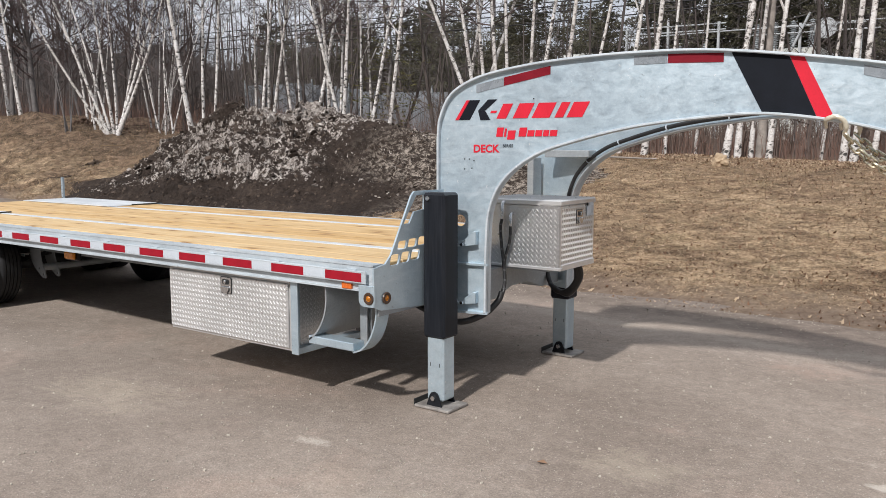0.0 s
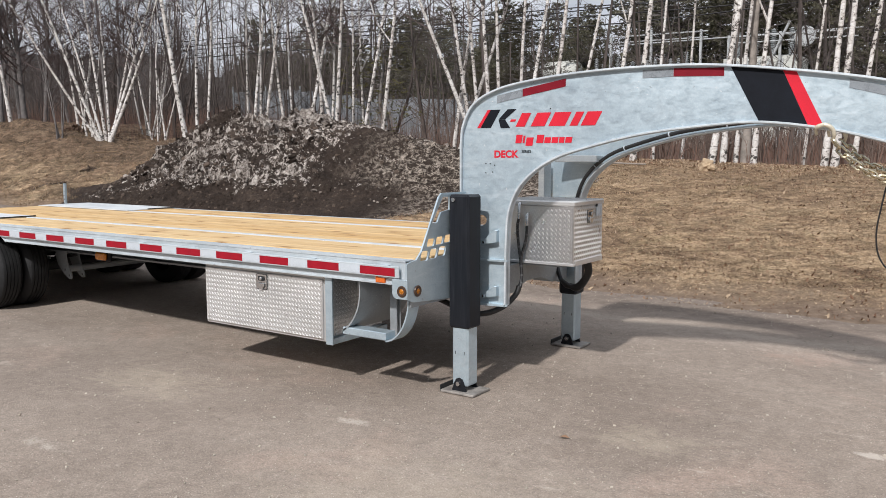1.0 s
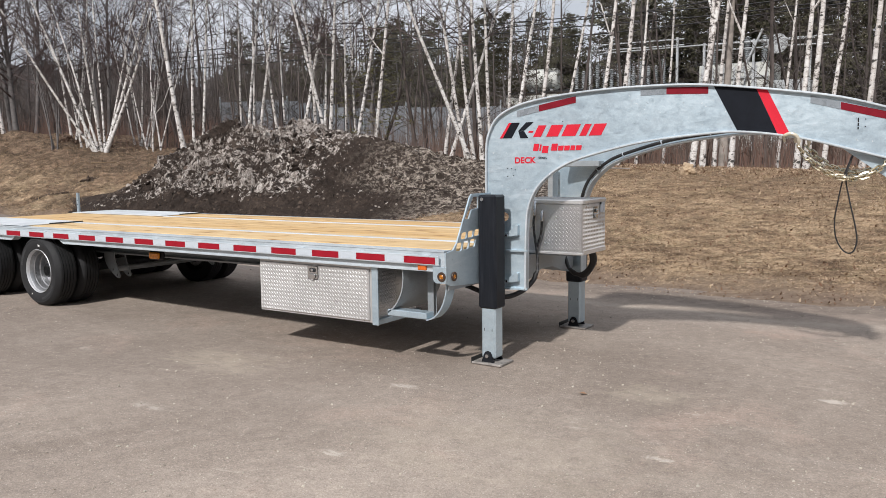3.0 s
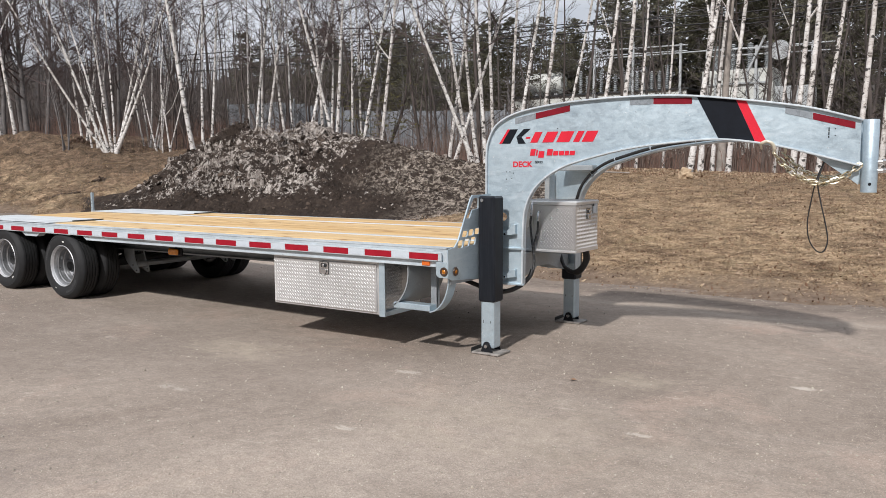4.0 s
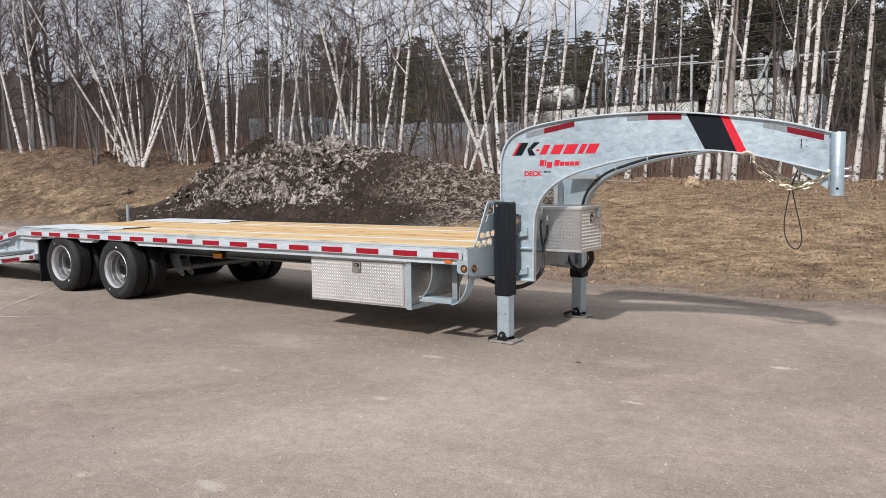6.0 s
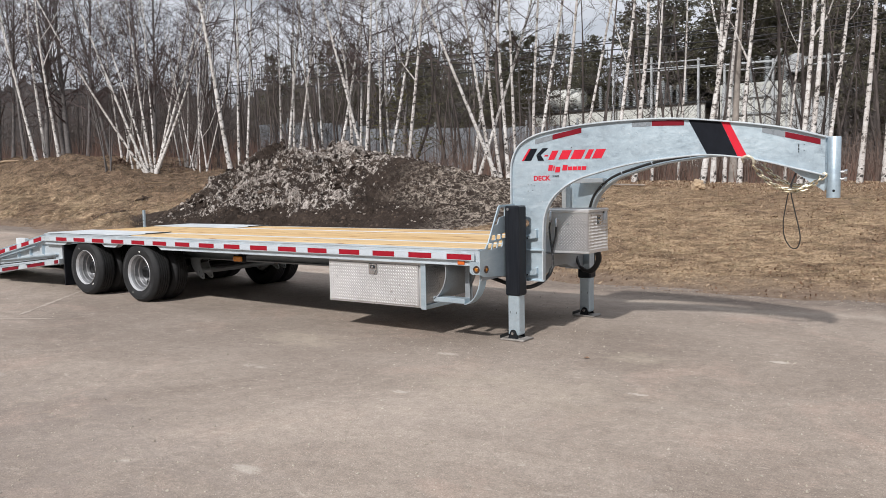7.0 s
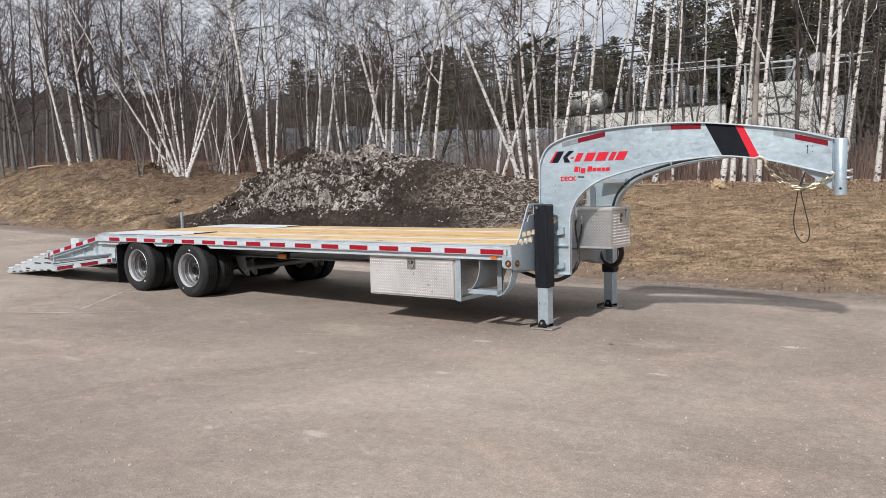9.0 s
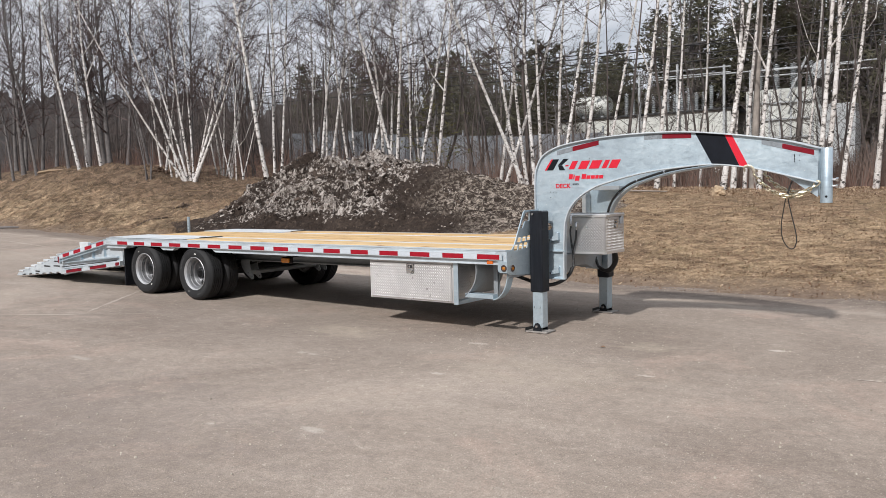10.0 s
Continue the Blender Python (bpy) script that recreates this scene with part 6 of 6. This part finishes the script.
# hydraulic hoses
for top, line in ((1.235, [(0.287, 1.035, 1.13), (0.277, 1.03, 1.06), (0.292, 1.02, 0.95), (0.322, 1.0, 0.82), (0.338, 0.98, 0.70), (0.318, 0.94, 0.605)]), (1.165, [(0.349, 1.035, 1.085), (0.346, 1.03, 0.98), (0.316, 1.02, 0.85), (0.332, 1.0, 0.73), (0.345, 0.96, 0.66), (0.322, 0.93, 0.60)])):
    m = Mesh()
    m.tube(spline(line, 6), 0.0105, 8)
    h = part("hose", m, HOSE, trailer, "thin black hydraulic hose", smooth=50)
    m = Mesh()
    x, y, z = line[0]
    m.tube([(x, FY0 + 0.01, top - 0.012), (x, y + 0.008, top - 0.012), (x, y, top - 0.025), (x, y, z - 0.012)], 0.0125, 8)
    part("hose_fitting", m, CHROME, h, smooth=50)
    line = spline(line, 6)
    for i in range(4, len(line) - 6, 3):
        p, q = Vector(line[i]), Vector(line[i + 1])
        m = Mesh()
        m.tube([p, p.lerp(q, 0.6)], 0.0112, 6)
        part("hose_print", m, HOSE_PRINT, h, "pale printed dash")
m = Mesh()
m.tube(spline([(0.338, 0.955, 0.66), (0.322, 0.93, 0.60), (0.27, 0.85, 0.525), (0.18, 0.74, 0.485), (0.02, 0.72, 0.50), (-0.3, 0.80, 0.56)], 6), 0.02, 8)
part("hose_loom", m, HOSE, trailer, "thick black hose loom under the neck", smooth=50)
m = Mesh()
for k in range(4):
    m.tube(spline([(0.56 + 0.012 * k, 1.50, 0.83), (0.56 + 0.01 * k, 1.56, 0.70), (0.48, 1.60, 0.60 - 0.012 * k), (0.38 - 0.01 * k, 1.62, 0.575 + 0.01 * k), (0.30, 1.66, 0.63), (0.25, 1.70, 0.72)], 6), 0.016, 8)
part("hose_loom", m, HOSE, trailer, "slack black hoses hanging below the box", smooth=50)
m = Mesh()
m.box(0.10, 0.60, FY0 + 0.02, FY1 - 0.02, 0.795, 0.813)
part("box_shelf", m, GALV_DARK, trailer)

# box rims and sticker
m = Mesh()
m.box(FX1 + 0.0045, FX1 + 0.006, FY1 - 0.09, FY1 - 0.03, 1.17, 1.235)
part("box_sticker", m, WHITE_TAPE, front, "white sticker")
m = Mesh()
m.box(FX1 + 0.0045, FX1 + 0.006, FY1 - 0.118, FY1 - 0.104, 1.165, 1.232)
part("box_sticker", m, BLACK_VINYL, front, "dark sticker")
m = Mesh()
m.box(FX0, FX1 + 0.006, FY0 - 0.006, FY0 + 0.02, FZ0 - 0.006, FZ0 + 0.012)
m.box(FX1 - 0.02, FX1 + 0.006, FY0 + 0.02, FY1, FZ0 - 0.006, FZ0 + 0.03)
part("box_rim", m, TREAD, front, bevel=0.002)


# safety chains
def chain_line(a, b, sag, n):
    a, b = Vector(a), Vector(b)
    return [a.lerp(b, i / n) + Vector((0, 0, -4 * sag * (i / n) * (1 - i / n))) for i in range(n + 1)]


def link_mesh():
    m = Mesh()
    ring = []
    for k in range(16):
        a = 2 * math.pi * k / 16
        ring.append((0.020 * math.cos(a) + (0.014 if math.cos(a) > 0 else -0.014), 0.0185 * math.sin(a), 0))
    m.tube(ring + [ring[0]], 0.0074, 6, caps=False)
    return m.data("chain_link", ZINC, smooth=60)


link = link_mesh()
for a, b, sag in (((2.235, 1.085, 1.635), (2.795, 1.20, 1.545), 0.175), ((2.22, 1.50, 1.64), (2.795, 1.38, 1.545), 0.145)):
    pts = chain_line(a, b, sag, 16)
    root = part("safety_chain", (lambda q: (q.lathe([(0.0, -0.01), (0.012, -0.01), (0.012, 0.012), (0.0, 0.012)], b, "x", 10), q)[1])(Mesh()), ZINC, trailer, "slack gold zinc safety chain")
    for i in range(len(pts) - 1):
        d = (pts[i + 1] - pts[i]).normalized()
        mid = (pts[i] + pts[i + 1]) / 2
        o = new("chain_link", link)
        o.parent = root
        turn = Matrix((d, Vector((0, 0, 1)).cross(d).normalized(), d.cross(Vector((0, 0, 1)).cross(d).normalized()))).transposed().to_4x4()
        o.matrix_world = Matrix.Translation(mid) @ turn @ pose(0, 0, 0, (78 if i % 2 else -12) + 17 * math.sin(2.3 * i))
    m = Mesh()
    y = a[1]
    m.tube(spline([(2.15, y + 0.01, 1.665), (2.155, y - 0.035, 1.70), (2.20, y - 0.045, 1.715), (2.235, y - 0.035, 1.695), (2.245, y - 0.02, 1.66), (2.235, y, 1.63)], 6), [0.009] * 6 + [0.0125] * 19 + [0.010] * 6, 8)
    part("chain_hook", m, HOOK, root, "pale zinc grab hook", smooth=60)

# breakaway cable hanging in a loop
m = Mesh()
m.tube(spline([(2.60, 1.25, 1.66), (2.555, 1.22, 1.56), (2.51, 1.2, 1.42), (2.48, 1.2, 1.25), (2.465, 1.2, 1.12), (2.48, 1.2, 1.0), (2.53, 1.2, 0.92), (2.58, 1.2, 0.915), (2.605, 1.2, 0.99), (2.59, 1.2, 1.10), (2.55, 1.2, 1.27), (2.525, 1.2, 1.42), (2.56, 1.22, 1.57)], 6), 0.005, 6)
part("breakaway_cable", m, HOSE, trailer, "thin dark cable hanging in a loop", smooth=50)

# ---- small things on the ground ----
post = thing("marker_post", "thin perforated galvanised post by the verge", "post")
pz = land(-12.75, 5.3)
m = Mesh()
m.box(-0.03, 0.03, -0.02, -0.015, 0, 1.035 - pz)
m.box(-0.03, -0.025, -0.015, 0.02, 0, 1.035 - pz)
m.box(0.025, 0.03, -0.015, 0.02, 0, 1.035 - pz)
part("post_channel", m, GALV, post)
for k in range(9):
    m = Mesh()
    m.box(-0.009, 0.009, -0.0215, -0.0205, 0.08 + 0.08 * k, 0.10 + 0.08 * k)
    part("post_hole", m, BLACK, post)
post.location = (-12.75, 5.3, pz)

rock = bmesh.new()
bmesh.ops.create_icosphere(rock, subdivisions=4, radius=1.0)
for v in rock.verts:
    p = v.co.copy()
    v.co = p * (1 + 0.45 * noise.noise(p * 1.2 + Vector((3, 1, 7))) + 0.26 * noise.noise(p * 2.6) + 0.07 * noise.noise(p * 6.0))
    v.co = Vector((v.co.x * 0.145, v.co.y * 0.13, v.co.z * 0.14))
rock_data = bpy.data.meshes.new("boulder")
rock.to_mesh(rock_data)
rock.free()
rock_data.materials.append(BOULDER)
boulder = new("boulder", rock_data)
boulder.location = (-1.85, 12.62, land(-1.85, 12.62) + 0.08)
tagged(boulder, "tan boulder at the foot of a birch", "boulder")
m = Mesh()
m.tube([(-4.3, 12.9, land(-4.3, 12.9) + 0.05), (-3.2, 12.75, land(-3.2, 12.75) + 0.05)], [0.022, 0.014], 8)
log = part("fallen_log", m, OLD_BARK, None, smooth=50)
tagged(log, "thin tan fallen log on the turf", "log")
m = Mesh()
m.tube([(-29.5, 8.05, land(-29.5, 8.05) + 0.06), (-29.0, 8.32, land(-29.0, 8.32) + 0.08), (-28.6, 8.50, land(-28.6, 8.50) + 0.05)], [0.05, 0.04, 0.025], 6)
stick = part("fallen_branch", m, BARK, None)
tagged(stick, "dark fallen branch lying on the yard's edge", "branch")
m = Mesh()
m.tube([(-38.7, 14.42, land(-38.7, 14.42) + 0.10), (-37.2, 14.30, land(-37.2, 14.30) + 0.12), (-35.6, 14.13, land(-35.6, 14.13) + 0.07)], [0.065, 0.055, 0.03], 7)
pole = part("fallen_pole", m, STRAW, None, smooth=50)
tagged(pole, "pale dead pole lying along the edge of the wood", "log")
m = Mesh()
m.tube([(-22.4, 12.02, land(-22.4, 12.02) + 0.04), (-21.5, 12.33, land(-21.5, 12.33) + 0.05)], [0.022, 0.014], 6)
twig = part("fallen_twig", m, STRAW, None, smooth=50)
tagged(twig, "thin pale twig lying on the slope", "twig")
finds = random.Random(33)
for name, label, cx, cy, spread, count, size, mat in (
        ("earth_clump", "dark clump of torn-up earth on the slope", -20.55, 10.62, 0.15, 60, 0.05, CLOD),
        ("leaf_heap", "low heap of dark wet leaves beside the birch", -28.0, 14.7, 0.30, 110, 0.07, LEAF_PILE),
        ("leaf_heap", "low heap of dark wet leaves at the edge of the wood", -25.7, 14.9, 0.22, 60, 0.06, LEAF_PILE)):
    m = Mesh()
    for k in range(count):
        x, y = finds.gauss(cx, spread), finds.gauss(cy, spread * 0.7)
        far = math.hypot(x - cx, y - cy) / spread
        lump(m, Vector((x, y, land(x, y) + 0.16 * spread / 0.17 * max(0.0, 1.0 - 0.6 * far) * finds.random())), finds.uniform(0.4, 1.0) * size, finds, 0.7)
    tagged(part(name, m, mat, None), label, "earth" if name == "earth_clump" else "leaves", kind="stuff")
m = Mesh()
for k in range(70):
    t = k / 70
    x, y = -20.4 + 0.75 * t + finds.gauss(0, 0.03), 8.62 + 0.85 * t + 0.06 * math.sin(9 * t) + finds.gauss(0, 0.03)
    lump(m, Vector((x, y, land(x, y) + 0.01)), finds.uniform(0.02, 0.055), finds, 0.6)
tagged(part("rut_edge", m, CLOD, None), "dark crumbled edge of a rut in the turf", "earth", kind="stuff")

small = random.Random(21)
m = Mesh()
for i in range(190000):
    x = small.uniform(-38, 7)
    if x < -15 and small.random() < 0.6:
        x = small.uniform(-6, 7)
    y = verge(x) + abs(small.gauss(0, 1)) * 3.2 + 0.15
    if small.random() > (y - verge(x)) * 0.9:
        continue
    if x > -4 and small.random() < 0.6:
        x = small.uniform(-4, 7)
        y = verge(x) + 0.25 + 7.8 * small.random() ** 0.8
    z = land(x, y)
    a = small.uniform(0, 2 * math.pi)
    long = small.uniform(0.02, 0.055)
    rise = small.uniform(0.05, 0.7)
    d = Vector((math.cos(a), math.sin(a), rise)) * long
    w = Vector((-math.sin(a), math.cos(a), 0)) * 0.0036
    p = Vector((x, y, z + 0.003))
    m.add([tuple(p - w), tuple(p + w), tuple(p + d)], [(0, 1, 2)])
for i in range(1100):
    x = small.uniform(-40, -15)
    y = verge(x) + small.uniform(0.2, 8.5)
    z = land(x, y)
    wide = small.uniform(0.08, 0.3)
    for k in range(16):
        p = Vector((x + small.gauss(0, wide), y + small.gauss(0, wide), z - 0.01))
        p.z = land(p.x, p.y) - 0.01
        d = Vector((small.gauss(0, 0.6), small.gauss(0, 0.6), small.uniform(0.3, 1.0))) * small.uniform(0.06, 0.16)
        w = Vector((small.gauss(0, 1), small.gauss(0, 1), 0)).normalized() * 0.008
        m.add([tuple(p - w), tuple(p + w), tuple(p + d)], [(0, 1, 2)])
part("grass_blades", m, STRAW, None, kind="stuff")
tagged(bpy.data.objects["grass_blades"], "dry straw-coloured grass blades", "grass")
m, pale = Mesh(), Mesh()
for i in range(46000):
    x = small.uniform(-38, 8) if i < 24000 else small.uniform(-7, 8)
    s = small.uniform(-0.3, 9.5) if small.random() < 0.6 else small.uniform(7.5, 9.8)
    y = verge(x) + s
    z = land(x, y)
    a = small.uniform(0, 6.28)
    r = small.uniform(0.008, 0.022) * (1.7 if small.random() < 0.05 else 1)
    u = Vector((math.cos(a), math.sin(a), small.gauss(0, 0.5))) * r
    v = Vector((-math.sin(a), math.cos(a), small.gauss(0, 0.5))) * r * 0.6
    p = Vector((x, y, z + 0.012))
    (pale if small.random() < 0.4 else m).add([tuple(p - u), tuple(p - v), tuple(p + u + Vector((0, 0, 0.015))), tuple(p + v)], [(0, 1, 2, 3)])
part("leaf_litter", m, LITTER, None, kind="stuff")
tagged(bpy.data.objects["leaf_litter"], "brown dead leaves scattered over the turf", "leaves")
part("pale_leaf_litter", pale, BOULDER, None, kind="stuff")
tagged(bpy.data.objects["pale_leaf_litter"], "pale bleached leaves on the turf", "leaves")
m = Mesh()
for i in range(15000):
    x, y = small.uniform(-9, 7), small.uniform(-6.5, 5.2)
    if x < -2 and small.random() < 0.5:
        continue
    if small.random() < 0.08:
        y = verge(x) - abs(small.gauss(0, 0.5))
    lump(m, Vector((x, y, yard_height(x, y) + 0.002)), small.uniform(0.002, 0.005) * (2.0 if small.random() < 0.2 else 1), small, 0.7)
part("grit", m, GRIT, None, kind="stuff")
tagged(bpy.data.objects["grit"], "pale grit scattered over the asphalt", "grit")
m = Mesh()
m.add([(1.10, 0.06, 0.008), (1.125, 0.045, 0.014), (1.16, 0.065, 0.008), (1.125, 0.085, 0.016)], [(0, 1, 2, 3)])
leaf = part("dead_leaf", m, LITTER, None)
tagged(leaf, "single curled brown leaf on the asphalt", "leaf")


# worn paint lines and pale scuffs on the yard
def make_worn_line():
    k = Look("worn_line_paint", 0.85, 0, 0.3)
    c = k.ramp(k.noise(9, 7, 0.8), (0.44, (0.36, 0.305, 0.26)), (0.62, (0.50, 0.435, 0.375)))
    return k.done(c, bump=k.noise(60, 4), strength=0.3, distance=0.003)


WORN = make_worn_line()
for i, (x0, y0, x1, y1, w) in enumerate(((-9.5, -4.6, -4.5, -0.95, 0.05), (-5.5, -1.45, -7.2, 0.6, 0.05), (-24.0, 5.2, -17.2, 4.0, 0.07), (3.3, -0.11, 4.6, 0.05, 0.035))):
    m = Mesh()
    n = 110
    side = Vector((-(y1 - y0), x1 - x0)).normalized() * w
    verts = []
    for k in range(n + 1):
        t = k / n
        x, y = x0 + (x1 - x0) * t, y0 + (y1 - y0) * t
        q = max(0.04, 0.45 + 0.6 * noise.noise(Vector((t * 7, i, 0))) + 0.5 * noise.noise(Vector((t * 47, i, 3)))) * min(1.0, 8 * t, 8 * (1 - t))
        for s in (-1, 1):
            px, py = x + s * side.x * q, y + s * side.y * q
            verts.append((px, py, yard_height(px, py) + 0.003))
    m.add(verts, [(2 * k, 2 * k + 2, 2 * k + 3, 2 * k + 1) for k in range(n)])
    line = part("painted_line", m, WORN, None, kind="structure")
    tagged(line, "faint worn white line on the asphalt", "line")

# ---- beyond the wood ----
def box_part(name, mat, parent, b, label="", bevel=0.0):
    m = Mesh()
    m.box(*b)
    return part(name, m, mat, parent, label, bevel)


# sheet-metal fence behind the heap
fence = thing("sheet_fence", "grey sheet-metal fence in tall panels", "fence")
for i in range(24):
    x = -36 + 0.95 * i
    z = land(x, 30) - 0.2
    m = Mesh()
    n = 12
    pts = [(x + 0.93 * k / n, 30 + (0.03 if k % 2 else 0.0)) for k in range(n + 1)]
    verts = [(u, v, h) for h in (z, z + 2.35 + 0.04 * math.sin(i * 2.3)) for u, v in pts] + [(u, v + 0.01, h) for h in (z, z + 2.35 + 0.04 * math.sin(i * 2.3)) for u, v in pts]
    faces = [(k, k + 1, k + n + 2, k + n + 1) for k in range(n)] + [(k + 2 * n + 3, k + 2 * n + 2, k + 3 * n + 3, k + 3 * n + 4) for k in range(n)]
    m.add(verts, faces)
    part("panel", m, SHEET, fence)
for i in range(9):
    x = -36 + 2.85 * i
    z = land(x, 30)
    box_part("fence_post", GALV_DARK, fence, (x - 0.05, x + 0.03, 29.9, 29.97, z - 0.2, z + 2.5))

# substation
hut = thing("substation_building", "long low white panelled building with a dark roof edge", "building")
gz = land(-15, 45)
for i in range(12):
    x = -24.0 + 1.03 * i
    box_part("wall_panel", WHITE_WALL, hut, (x, x + 1.02, 45.0, 45.2, gz - 0.5, 6.3), bevel=0.008)
box_part("roof_edge", UNDER, hut, (-24.2, -11.5, 44.85, 49.0, 6.3, 6.42))
box_part("back_wall", WHITE_WALL, hut, (-24.0, -11.64, 48.6, 48.8, gz - 0.5, 6.28))
block = thing("transformer", "large white transformer housing with ribs and bushings", "transformer")
box_part("housing", WHITE_WALL, block, (-10.7, -6.6, 45.0, 48.0, gz - 0.5, 7.3), bevel=0.03)
for i in range(7):
    box_part("rib", PALE_GREY, block, (-10.55 + 0.62 * i, -10.45 + 0.62 * i, 44.9, 44.998, gz + 0.6, 7.1))
for z in (4.3, 5.4, 6.4):
    box_part("rib", PALE_GREY, block, (-10.6, -6.7, 44.84, 44.895, z, z + 0.1))
box_part("side_tank", PALE_GREY, block, (-6.59, -4.6, 45.4, 47.5, gz - 0.5, 6.2), bevel=0.03)


def insulator(x, y, z, h, r, parent):
    m = Mesh()
    prof = []
    n = int(h / 0.12)
    for k in range(n):
        prof += [(r * 0.55, k * 0.12), (r, k * 0.12 + 0.03), (r * 0.55, k * 0.12 + 0.06)]
    m.lathe(prof + [(0.02, n * 0.12)], (x, y, z), "z", 10)
    part("insulator", m, PALE_GREY, parent, smooth=40)


for x in (-10.2, -9.2, -8.2, -7.2):
    insulator(x, 46.2, 7.3, 1.7, 0.22, block)
gear = thing("switchgear_row", "row of pale insulators and breakers on the building roof", "switchgear")
box_part("plinth", PALE_GREY, gear, (-23.6, -12.2, 46.2, 47.4, 6.425, 6.55))
for i in range(13):
    insulator(-19.4 + 0.5 * i, 46.6, 6.55, 1.3 + 0.3 * (i % 3 == 0), 0.17, gear)
tank = thing("conservator_tank", "white rounded oil tank", "tank")
m = Mesh()
m.lathe([(0.0, 0.0), (0.55, 0.02), (0.75, 0.25), (0.75, 2.3), (0.55, 2.55), (0.0, 2.57)], (-23.2, 46.6, 7.35), "x", 22)
part("shell", m, WHITE_WALL, tank, smooth=40)
for x in (-22.7, -21.2):
    box_part("saddle", PALE_GREY, tank, (x, x + 0.2, 46.2, 47.0, 6.56, 6.72))
gantry = thing("bus_gantry", "galvanised bus bars on slim steel posts", "gantry")
for y, z, x0, x1 in ((44.2, 9.0, -17.5, -11.4), (44.2, 8.65, -17.5, -11.4), (44.2, 8.4, -10.3, -4.2), (44.2, 8.05, -10.3, -3.5), (45.8, 8.7, -18, -3.5)):
    m = Mesh()
    m.tube([(x0, y, z), (x1, y, z - 0.12)], 0.042, 8)
    part("bus_bar", m, PALE_GREY, gantry, smooth=50)
for x in (-17.4, -14.8, -11.8, -10.2, -7.4, -4.4):
    box_part("gantry_post", PALE_GREY, gantry, (x - 0.065, x + 0.065, 44.13, 44.27, gz - 0.5, 9.35 if x == -14.8 else 9.0 if x < -11 else 8.5))
m = Mesh()
m.tube([(-8.0, 44.0, 6.6), (-6.9, 44.0, 9.0)], 0.07, 10)
part("bracing", m, PALE_GREY, gantry, smooth=50)
dish = thing("round_disc", "pale round disc on the gantry", "disc")
m = Mesh()
m.lathe([(0.0, -0.03), (0.54, -0.025), (0.56, 0.0), (0.54, 0.03), (0.0, 0.035)], (-6.1, 44.0, 8.1), "y", 28)
part("disc_face", m, PALE_GREY, dish, smooth=40)

# overhead cables
for i, (za, zb, zc, y) in enumerate(((7.6, 6.75, 6.6, 24.0), (7.9, 7.05, 7.35, 24.5), (7.1, 6.3, 6.4, 23.5), (8.3, 7.3, 7.0, 25.0))):
    m = Mesh()
    m.tube(spline([(-70, y, za + 1.5), (-45, y, za), (-12, y, zb), (0, y, zc), (25, y, zc + 0.8)], 8), 0.022, 5)
    cable = part("overhead_cable", m, CABLE, None)
    tagged(cable, "thin black overhead cable sagging across the wood", "cable", "overhead cables")
